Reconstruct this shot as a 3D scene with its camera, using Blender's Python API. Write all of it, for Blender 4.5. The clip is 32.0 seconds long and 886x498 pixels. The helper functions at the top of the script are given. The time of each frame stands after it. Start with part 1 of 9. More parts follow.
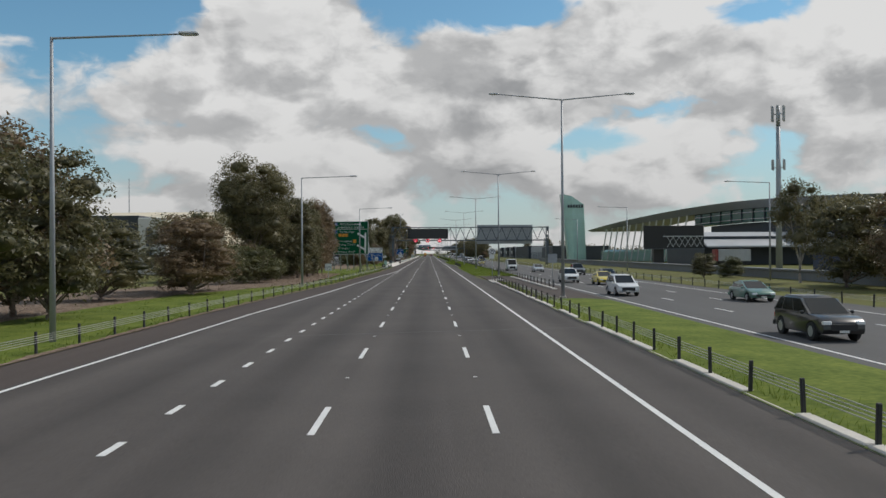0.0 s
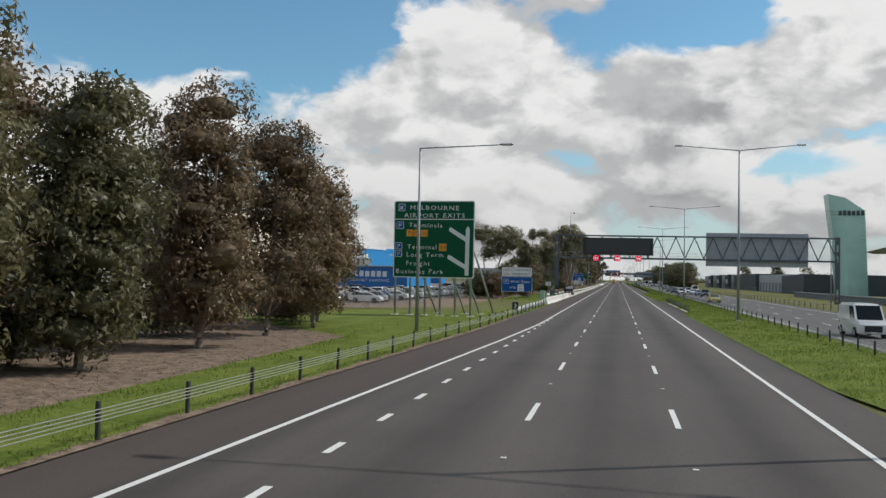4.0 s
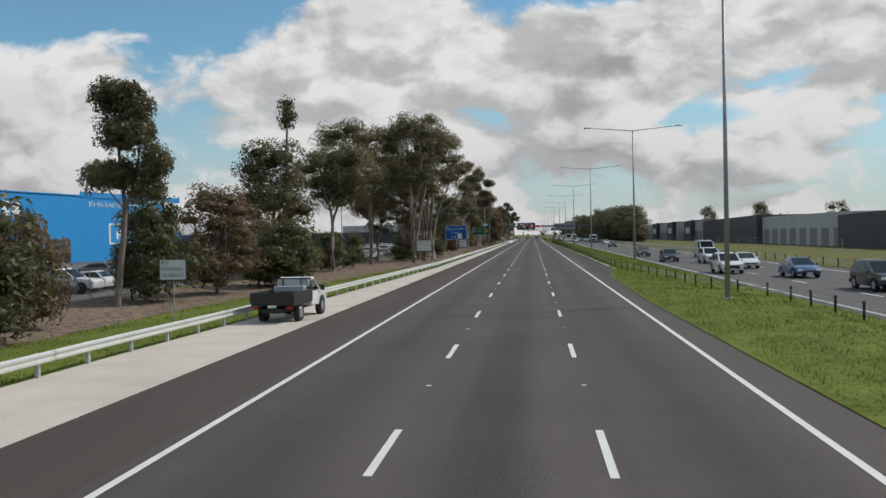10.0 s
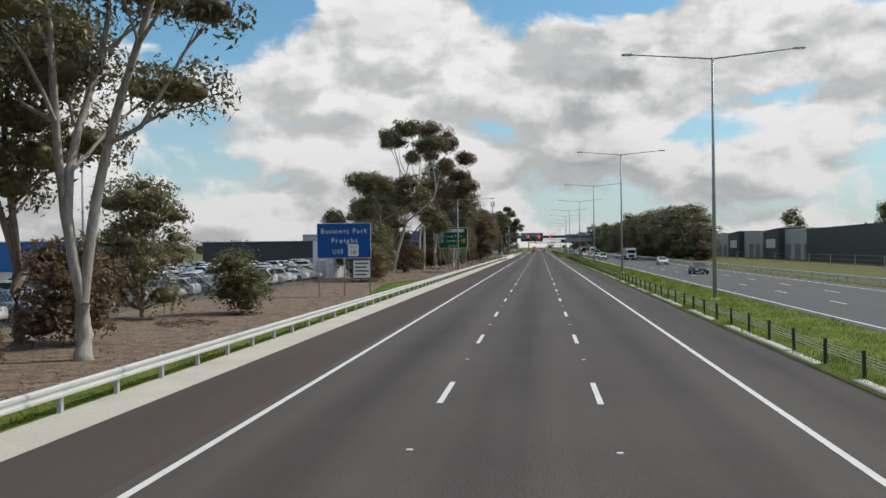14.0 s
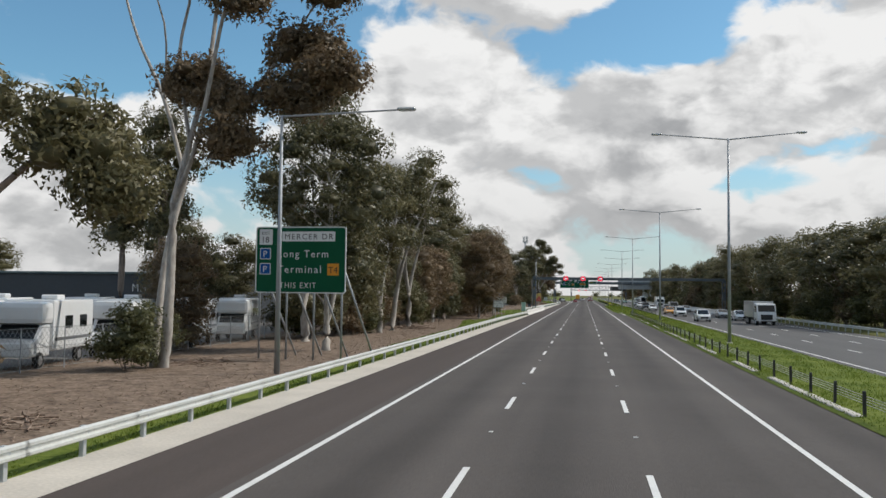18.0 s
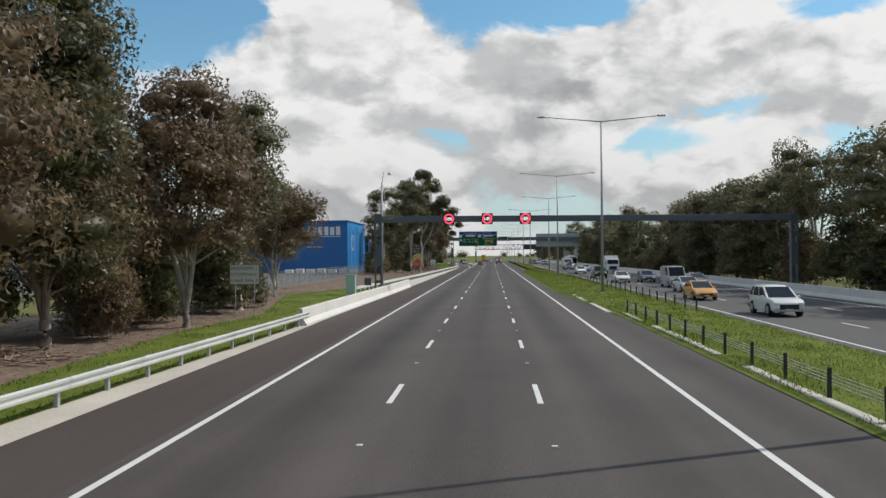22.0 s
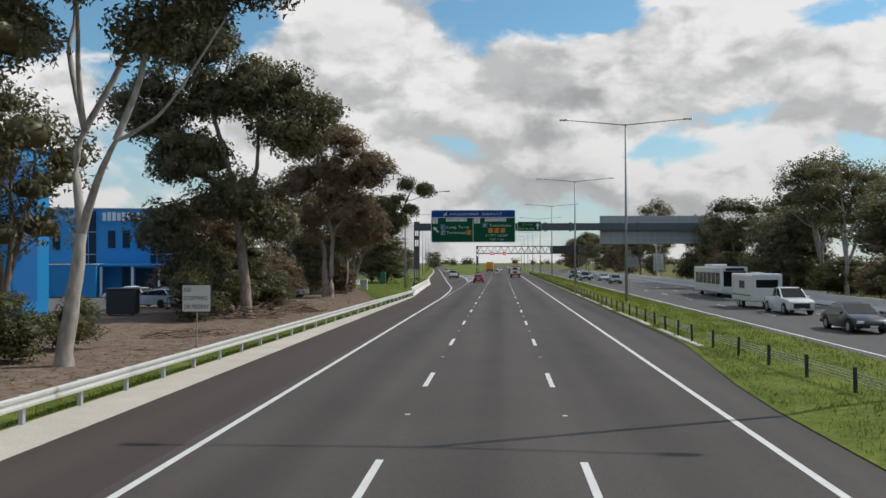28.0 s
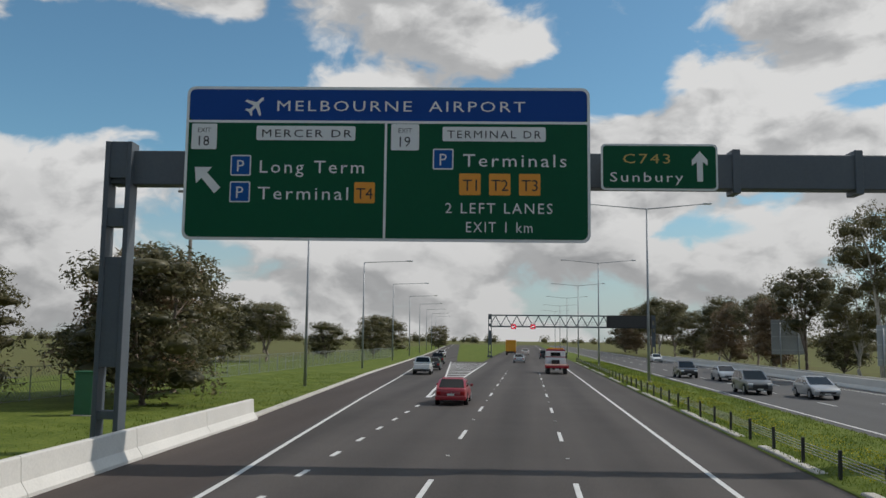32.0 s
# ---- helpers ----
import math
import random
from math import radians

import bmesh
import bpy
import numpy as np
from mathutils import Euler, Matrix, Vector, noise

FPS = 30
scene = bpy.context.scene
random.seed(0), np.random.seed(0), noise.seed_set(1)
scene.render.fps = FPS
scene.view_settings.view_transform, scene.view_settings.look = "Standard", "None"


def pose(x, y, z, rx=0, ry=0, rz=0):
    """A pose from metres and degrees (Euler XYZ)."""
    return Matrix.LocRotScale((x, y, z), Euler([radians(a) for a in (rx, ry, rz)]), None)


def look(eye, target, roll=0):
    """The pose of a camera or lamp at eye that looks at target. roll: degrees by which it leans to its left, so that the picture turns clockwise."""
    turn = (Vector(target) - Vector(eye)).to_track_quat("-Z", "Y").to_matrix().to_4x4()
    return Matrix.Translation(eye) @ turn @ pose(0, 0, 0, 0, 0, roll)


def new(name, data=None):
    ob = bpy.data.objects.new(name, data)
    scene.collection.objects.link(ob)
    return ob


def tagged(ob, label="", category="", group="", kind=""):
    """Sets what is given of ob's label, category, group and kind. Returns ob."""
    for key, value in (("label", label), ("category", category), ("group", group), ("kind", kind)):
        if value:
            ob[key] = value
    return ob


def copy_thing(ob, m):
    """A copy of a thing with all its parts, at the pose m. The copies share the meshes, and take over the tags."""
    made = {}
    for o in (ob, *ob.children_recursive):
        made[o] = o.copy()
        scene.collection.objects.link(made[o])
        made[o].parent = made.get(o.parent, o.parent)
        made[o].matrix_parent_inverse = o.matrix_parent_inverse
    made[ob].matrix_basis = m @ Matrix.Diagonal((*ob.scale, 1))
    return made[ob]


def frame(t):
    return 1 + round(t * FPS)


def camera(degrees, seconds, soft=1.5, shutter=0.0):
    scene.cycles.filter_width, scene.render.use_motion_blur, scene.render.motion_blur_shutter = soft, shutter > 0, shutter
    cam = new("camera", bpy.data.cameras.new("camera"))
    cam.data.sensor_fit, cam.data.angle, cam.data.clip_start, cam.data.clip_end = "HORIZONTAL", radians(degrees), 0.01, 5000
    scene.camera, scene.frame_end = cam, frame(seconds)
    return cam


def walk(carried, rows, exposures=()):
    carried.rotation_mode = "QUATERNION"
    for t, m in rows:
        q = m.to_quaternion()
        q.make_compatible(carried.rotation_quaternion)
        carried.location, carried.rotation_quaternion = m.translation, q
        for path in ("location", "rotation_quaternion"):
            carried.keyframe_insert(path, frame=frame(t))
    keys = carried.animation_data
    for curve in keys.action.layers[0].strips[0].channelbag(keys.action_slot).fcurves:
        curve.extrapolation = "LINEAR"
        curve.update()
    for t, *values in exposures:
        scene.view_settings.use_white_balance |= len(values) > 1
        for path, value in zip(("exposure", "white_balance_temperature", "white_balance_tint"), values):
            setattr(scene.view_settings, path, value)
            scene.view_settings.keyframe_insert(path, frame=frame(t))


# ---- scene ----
cam = camera(55.5, 32.0)
PATH = [
    (0.0, 0.515, 0.03, 3.553, 90.264, 0.356, -0.976),
    (0.5, 0.622, 12.68, 3.553, 90.196, 0.487, -0.952),
    (1.0, 0.729, 25.33, 3.553, 90.029, 0.618, -1.029),
    (1.5, 0.582, 38.52, 3.553, 90.264, 0.200, -1.089),
    (2.0, 0.435, 51.70, 3.553, 90.400, -0.519, 0.951),
    (2.5, 0.390, 64.71, 3.553, 91.433, -1.373, 4.767),
    (3.0, 0.345, 77.73, 3.553, 91.567, -1.228, 6.382),
    (3.5, 0.339, 90.61, 3.553, 91.797, -1.128, 9.117),
    (5.5, 0.316, 142.12, 3.553, 91.618, -0.828, 15.256),
    (6.0, 0.310, 155.00, 3.553, 91.649, -0.629, 15.390),
    (6.5, 0.268, 167.89, 3.553, 91.441, -0.251, 15.211),
    (7.0, 0.225, 180.77, 3.553, 92.233, 0.427, 12.031),
    (7.5, 0.262, 193.28, 3.553, 88.264, -0.157, 10.047),
    (8.0, 0.298, 205.78, 3.553, 89.295, 0.260, 8.563),
    (8.5, 0.460, 218.41, 3.553, 89.286, 0.050, 8.461),
    (9.0, 0.622, 231.03, 3.553, 89.277, 0.241, 8.160),
    (9.5, 0.662, 243.66, 3.553, 89.096, 0.977, 6.671),
    (10.0, 0.703, 256.29, 3.553, 89.116, 1.213, 6.082),
    (10.5, 0.661, 268.79, 3.553, 89.152, 1.108, 6.083),
    (11.0, 0.618, 281.30, 3.553, 89.187, 1.302, 5.383),
    (11.5, 0.582, 293.97, 3.553, 89.166, 1.324, 4.688),
    (12.0, 0.545, 306.65, 3.553, 89.345, 0.945, 4.793),
    (12.5, 0.503, 319.40, 3.553, 89.395, 0.872, 4.780),
    (13.0, 0.461, 332.15, 3.553, 89.446, 0.799, 5.067),
    (13.5, 0.475, 344.80, 3.553, 89.849, 0.700, 6.523),
    (15.5, 0.529, 395.38, 3.553, 89.964, 0.504, 6.450),
    (16.0, 0.543, 408.03, 3.553, 90.268, 0.105, 7.007),
    (16.5, 0.539, 420.63, 3.553, 93.169, -1.099, 9.792),
    (17.0, 0.536, 433.23, 3.553, 93.071, -0.803, 9.678),
    (17.5, 0.538, 445.74, 3.553, 93.095, -0.821, 9.591),
    (18.0, 0.540, 458.26, 3.553, 93.019, -0.638, 9.504),
    (18.5, 0.533, 471.39, 3.553, 92.820, -0.852, 9.308),
    (19.0, 0.525, 484.52, 3.553, 91.021, -0.666, 8.412),
    (19.5, 0.571, 497.15, 3.553, 91.043, -0.553, 8.332),
    (20.0, 0.617, 509.78, 3.553, 90.964, -0.341, 8.052),
    (20.5, 0.621, 522.45, 3.553, 90.942, 0.345, 5.770),
    (21.0, 0.625, 535.11, 3.553, 90.821, 0.231, 4.888),
    (21.5, 0.653, 547.74, 3.553, 90.781, 0.130, 4.450),
    (22.0, 0.682, 560.37, 3.553, 90.440, 0.429, 3.312),
    (22.5, 0.580, 573.11, 3.553, 90.404, 0.621, 2.589),
    (23.0, 0.478, 585.84, 3.553, 90.368, 0.513, 2.466),
    (23.5, 0.430, 598.49, 3.553, 90.429, 0.327, 2.392),
    (24.0, 0.382, 611.15, 3.553, 90.390, 0.342, 2.318),
    (24.5, 0.355, 623.77, 3.553, 91.185, -0.181, 3.412),
    (26.5, 0.245, 674.26, 3.553, 91.867, 0.324, 2.491),
    (27.0, 0.218, 686.88, 3.553, 91.662, 0.101, 3.086),
    (27.5, 0.293, 699.67, 3.553, 91.339, 0.178, 3.762),
    (28.0, 0.369, 712.46, 3.553, 90.916, 0.155, 3.939),
    (28.5, 0.418, 725.24, 3.553, 91.858, 0.423, 5.080),
    (29.0, 0.468, 738.01, 3.553, 92.101, 0.291, 5.021),
    (29.5, 0.523, 750.74, 3.553, 92.129, 0.013, 5.050),
    (30.0, 0.578, 763.47, 3.553, 92.058, -0.165, 4.979),
    (30.5, 0.594, 776.12, 3.553, 93.829, 0.060, 5.628),
    (31.0, 0.610, 788.76, 3.553, 94.301, -0.115, 5.577),
    (31.5, 0.630, 801.24, 3.553, 95.276, -0.492, 5.231),
    (32.0, 0.651, 813.71, 3.553, 96.151, -0.669, 5.786),
]
walk(cam, [(t, pose(*p)) for t, *p in PATH], [(0.0, -0.3), (3.0, -0.1), (6.0, -0.15), (7.0, -0.25), (8.0, -0.05), (9.0, 0.05), (10.0, -0.2), (11.0, 0.0), (12.0, -0.05), (16.0, -0.05), (18.0, 0.0), (21.0, 0.0), (24.0, -0.12), (28.0, -0.1), (29.0, -0.15), (30.0, -0.12), (32.0, -0.35)])

# sky and light settings
SUN_POWER = 3.2
SKY_GAIN = (0.088, 0.124, 0.127)
HAZE = (0.52, 0.57, 0.61, 1)
CLOUD_DARK = (0.27, 0.28, 0.295, 1)
CLOUD_LIGHT = (0.87, 0.87, 0.865, 1)
# heading (right of the road), height, half widths, gain of denser and thinner sky
BLOBS = [
    (-31, 15.6, 11, 2.6, -0.19), (5.5, 16.6, 4.2, 2.3, -0.34), (8.0, 7.0, 9.0, 1.0, -0.075), (24.0, 7.4, 7.0, 1.0, -0.05), (20.5, 14.9, 3.0, 1.1, -0.20), (6, 4.6, 9.0, 1.2, 0.05), (-9, 16.5, 6.0, 4.0, 0.15),
    (10, 10.5, 14, 2.8, 0.07), (-8, 11.5, 9, 4.0, 0.09), (-26, 8.5, 16, 3.0, 0.07), (30, 10, 9, 3.5, 0.07),
    (-7, 20.8, 7, 2.2, 0.18), (21, 18.5, 7.5, 3.5, 0.20), (17, 20.8, 5, 2.6, 0.16), (-24, 21.8, 9, 1.4, 0.14), (14, 13.2, 9, 1.3, 0.05), (14.5, 14.6, 6.5, 2.4, 0.10),
]

# ---------------------------------------------------------------- light
SUN_TO = Vector((0.90, 0.42, 1.0)).normalized()
world = bpy.data.worlds.new("sky_world")
scene.world = world
world.use_nodes = True
wt = world.node_tree
wt.nodes.clear()


def wnode(kind, **inputs):
    n = wt.nodes.new(kind)
    for k, v in inputs.items():
        key = int(k[1:]) if k[0] == "i" and k[1:].isdigit() else k
        if isinstance(v, bpy.types.NodeSocket):
            wt.links.new(v, n.inputs[key])
        else:
            n.inputs[key].default_value = v
    return n


def wmath(op, a, b=0.0, c=0.0, clamp=False):
    n = wnode("ShaderNodeMath", i0=a, i1=b, i2=c)
    n.operation, n.use_clamp = op, clamp
    return n.outputs[0]


def wramp(value, lo, hi, a=0.0, b=1.0):
    n = wnode("ShaderNodeMapRange", i0=value, i1=lo, i2=hi, i3=a, i4=b)
    n.interpolation_type = "SMOOTHSTEP"
    return n.outputs[0]


coord = wt.nodes.new("ShaderNodeTexCoord").outputs["Generated"]
sep = wnode("ShaderNodeSeparateXYZ", i0=coord)
dx, dy, dz = sep.outputs
sky = wt.nodes.new("ShaderNodeTexSky")
sky.sky_type, sky.sun_disc = "NISHITA", False
sky.sun_elevation = math.asin(SUN_TO.z)
sky.sun_rotation = math.atan2(SUN_TO.x, SUN_TO.y)
sky.air_density, sky.dust_density, sky.ozone_density = 1.0, 0.6, 1.4
# clouds: heaped billows, flatter towards the horizon
stretch = wnode("ShaderNodeCombineXYZ", X=dx, Y=dy, Z=wmath("MULTIPLY", dz, 1.75)).outputs[0]


def cloud_noise(vec, offset):
    shifted = wnode("ShaderNodeVectorMath", i0=vec, i1=offset).outputs[0]
    warp = wnode("ShaderNodeTexNoise", Vector=shifted, Scale=7.5, Detail=4.0, Roughness=0.5).outputs["Color"]
    warped = wnode("ShaderNodeVectorMath", i0=warp, i1=(0.13, 0.13, 0.13), i2=shifted)
    warped.operation = "MULTIPLY_ADD"
    big = wnode("ShaderNodeTexNoise", Vector=warped.outputs[0], Scale=4.4, Detail=9.0, Roughness=0.52).outputs["Fac"]
    return big


def blob(az, el, raz, rel, gain):
    """A soft oval round a heading and a height, in degrees."""
    a = wmath("ARCTAN2", dx, dy)
    e = wmath("ARCSINE", dz)
    u = wmath("DIVIDE", wmath("SUBTRACT", a, radians(az)), radians(raz))
    v = wmath("DIVIDE", wmath("SUBTRACT", e, radians(el)), radians(rel))
    s = wmath("ADD", wmath("MULTIPLY", u, u), wmath("MULTIPLY", v, v))
    return wmath("MULTIPLY", wmath("EXPONENT", wmath("MULTIPLY", s, -1.0)), gain)


SHIFT = (3.1, 1.7, 0.4)
base_n = cloud_noise(stretch, SHIFT)
lit_n = cloud_noise(stretch, (SHIFT[0] + 0.022, SHIFT[1] + 0.004, SHIFT[2] + 0.050))
cover = wmath("ADD", wramp(dz, 0.20, 0.32, 0.07, -0.03), wramp(dz, 0.5, 0.8, 0.0, 0.05))
for az, el, raz, rel, gain in BLOBS:
    cover = wmath("ADD", cover, blob(az, el, raz, rel, gain))
dens = wmath("ADD", base_n, cover)
alpha = wramp(dens, 0.474, 0.552)
thick = wramp(dens, 0.50, 0.72)
slope = wmath("SUBTRACT", base_n, lit_n)
light_side = wramp(slope, -0.09, 0.07)
soft_n = wnode("ShaderNodeTexNoise", Vector=stretch, Scale=9.0, Detail=8.0, Roughness=0.6).outputs["Fac"]
grey = wmath("MULTIPLY", wramp(soft_n, 0.38, 0.62), thick)
shade = wmath("SUBTRACT", wmath("ADD", 0.46, wmath("MULTIPLY", light_side, 0.66)), wmath("MULTIPLY", grey, 0.30))
cloud_col = wnode("ShaderNodeMix", i0=shade)
cloud_col.data_type = "RGBA"
cloud_col.inputs[6].default_value = CLOUD_DARK
cloud_col.inputs[7].default_value = CLOUD_LIGHT
wt.links.new(shade, cloud_col.inputs[0])
cloud_dim = wnode("ShaderNodeVectorMath", i0=cloud_col.outputs[2])
cloud_dim.operation = "SCALE"
wt.links.new(wramp(dz, 0.02, 0.20, 0.84, 1.0), cloud_dim.inputs["Scale"])
sky_col = wnode("ShaderNodeVectorMath", i0=sky.outputs[0], i1=SKY_GAIN)
sky_col.operation = "MULTIPLY"
haze = wnode("ShaderNodeMix", i0=wramp(dz, 0.0, 0.22, 0.75, 0.0))
haze.data_type = "RGBA"
wt.links.new(sky_col.outputs[0], haze.inputs[6])
haze.inputs[7].default_value = HAZE
both = wnode("ShaderNodeMix", i0=alpha)
both.data_type = "RGBA"
wt.links.new(haze.outputs[2], both.inputs[6])
wt.links.new(cloud_dim.outputs[0], both.inputs[7])
bg = wnode("ShaderNodeBackground", Color=both.outputs[2], Strength=1.0)
wout = wt.nodes.new("ShaderNodeOutputWorld")
wt.links.new(bg.outputs[0], wout.inputs[0])

sun = new("sun", bpy.data.lights.new("sun", "SUN"))
sun.data.energy, sun.data.angle, sun.data.color = SUN_POWER, radians(0.6), (1.0, 0.94, 0.86)
sun.matrix_world = look(SUN_TO * 300, (0, 0, 0))

# ---------------------------------------------------------------- helpers
def lin(*pairs):
    xs, ys = [p[0] for p in pairs], [p[1] for p in pairs]
    return lambda v: float(np.interp(v, xs, ys))


def mesh_of(name, verts, faces, smooth=False):
    me = bpy.data.meshes.new(name)
    me.from_pydata([tuple(v) for v in verts], [], [tuple(f) for f in faces])
    if smooth:
        me.polygons.foreach_set("use_smooth", [True] * len(me.polygons))
    me.update()
    return me


def thing(name, label="", category="", group="", kind="", at=(0, 0, 0), rz=0.0, me=None):
    ob = new(name, me)
    ob.matrix_basis = pose(*at, 0, 0, rz)
    return tagged(ob, label, category, group, kind)


def part(name, bm, material, parent, label=""):
    """Links a bmesh, or a mesh, as one mesh object under a thing or a part."""
    if isinstance(bm, bmesh.types.BMesh):
        me = bpy.data.meshes.new(name)
        bm.to_mesh(me)
        bm.free()
    else:
        me = bm
    if not me.materials:
        me.materials.append(material)
    ob = new(name, me)
    if parent is not None:
        ob.parent = parent
    return tagged(ob, label)


def solid(name, bm, material, label="", category="", group="", kind="", at=(0, 0, 0), rz=0.0):
    ob = part(name, bm, material, None)
    ob.matrix_basis = pose(*at, 0, 0, rz)
    return tagged(ob, label, category, group, kind)


def box(x0, x1, y0, y1, z0, z1, bevel=0.0, bm=None, seg=1):
    own = bm is None
    b = bmesh.new()
    bmesh.ops.create_cube(b, size=1.0)
    for v in b.verts:
        v.co = Vector((x0 + (v.co.x + 0.5) * (x1 - x0), y0 + (v.co.y + 0.5) * (y1 - y0), z0 + (v.co.z + 0.5) * (z1 - z0)))
    if bevel:
        bmesh.ops.bevel(b, geom=list(b.edges), offset=bevel, segments=seg, affect="EDGES", profile=0.6)
    if own:
        return b
    me = bpy.data.meshes.new("tmp")
    b.to_mesh(me)
    b.free()
    bm.from_mesh(me)
    bpy.data.meshes.remove(me)
    return bm


def rod(p0, p1, r0, r1=None, seg=8, bm=None):
    bm = bmesh.new() if bm is None else bm
    p0, p1 = Vector(p0), Vector(p1)
    r1 = r0 if r1 is None else r1
    q = (p1 - p0).to_track_quat("Z", "Y")
    rings = []
    for p, r in ((p0, r0), (p1, r1)):
        rings.append([bm.verts.new(p + q @ Vector((r * math.cos(a), r * math.sin(a), 0))) for a in (2 * math.pi * i / seg for i in range(seg))])
    for i in range(seg):
        f = bm.faces.new((rings[0][i], rings[0][(i + 1) % seg], rings[1][(i + 1) % seg], rings[1][i]))
        f.smooth = seg > 6
    bm.faces.new(rings[0][::-1])
    bm.faces.new(rings[1])
    return bm


def bar(p0, p1, w, h, bm=None):
    """A straight square bar."""
    bm = bmesh.new() if bm is None else bm
    p0, p1 = Vector(p0), Vector(p1)
    d = (p1 - p0).normalized()
    side = d.cross(Vector((0, 0, 1)))
    side = Vector((1, 0, 0)) if side.length < 1e-4 else side.normalized()
    up = side.cross(d)
    r = [[bm.verts.new(p + side * a * w / 2 + up * b * h / 2) for a, b in ((-1, -1), (1, -1), (1, 1), (-1, 1))] for p in (p0, p1)]
    for i in range(4):
        bm.faces.new((r[0][i], r[0][(i + 1) % 4], r[1][(i + 1) % 4], r[1][i]))
    bm.faces.new(r[0][::-1])
    bm.faces.new(r[1])
    return bm


def extrude_x(profile, x0, x1, inset=None, bevel=0.0):
    """A side outline, (y, z) points, drawn out across x; inset(z) pulls the sides in."""
    bm = bmesh.new()
    f0, f1 = (inset, inset) if inset else (lambda z: 0.0, lambda z: 0.0)
    a = [bm.verts.new((x0 + f0(z), y, z)) for y, z in profile]
    b = [bm.verts.new((x1 - f1(z), y, z)) for y, z in profile]
    n = len(profile)
    bm.faces.new(a)
    bm.faces.new(b[::-1])
    for i in range(n):
        bm.faces.new((a[(i + 1) % n], a[i], b[i], b[(i + 1) % n]))
    bmesh.ops.recalc_face_normals(bm, faces=bm.faces)
    if bevel:
        sharp = [e for e in bm.edges if len(e.link_faces) == 2 and e.calc_face_angle() > 0.6]
        bmesh.ops.bevel(bm, geom=sharp, offset=bevel, segments=2, affect="EDGES", profile=0.5, clamp_overlap=True)
    return bm


def sweep(profile, ys, x_at, z_at=lambda y: 0.0, closed=True, caps=True):
    """A cross-section, (x, z) points, carried along the road at x_at(y)."""
    bm = bmesh.new()
    rings = [[bm.verts.new((x_at(y) + px, y, z_at(y) + pz)) for px, pz in profile] for y in ys]
    n = len(profile)
    for r, s in zip(rings, rings[1:]):
        for i in range(n if closed else n - 1):
            bm.faces.new((r[i], s[i], s[(i + 1) % n], r[(i + 1) % n]))
    if closed and caps:
        bm.faces.new(rings[0])
        bm.faces.new(rings[-1][::-1])
    bmesh.ops.recalc_face_normals(bm, faces=bm.faces)
    return bm


def strip(ys, xl, xr, z, cols=1, bump=0.0):
    """A sheet along the road between two edges."""
    verts, faces = [], []
    for y in ys:
        for c in range(cols + 1):
            u = c / cols
            rise = bump * math.sin(math.pi * u) ** 0.7 if 0 < u < 1 else 0.0
            verts.append((xl(y) + (xr(y) - xl(y)) * u, y, z + rise))
    w = cols + 1
    for j in range(len(ys) - 1):
        for c in range(cols):
            faces.append((j * w + c, j * w + c + 1, (j + 1) * w + c + 1, (j + 1) * w + c))
    return mesh_of("strip", verts, faces)


def steps(a, b, d):
    n = max(1, round((b - a) / d))
    return [a + (b - a) * i / n for i in range(n + 1)]


def text_mesh(words, size, align="LEFT", bold=0.0, spacing=1.0):
    cu = bpy.data.curves.new("words", "FONT")
    cu.body, cu.size, cu.align_x, cu.offset, cu.space_character = words, size, align, bold, spacing
    cu.resolution_u = 2
    ob = bpy.data.objects.new("words", cu)
    me = bpy.data.meshes.new_from_object(ob)
    bpy.data.objects.remove(ob)
    bpy.data.curves.remove(cu)
    return me


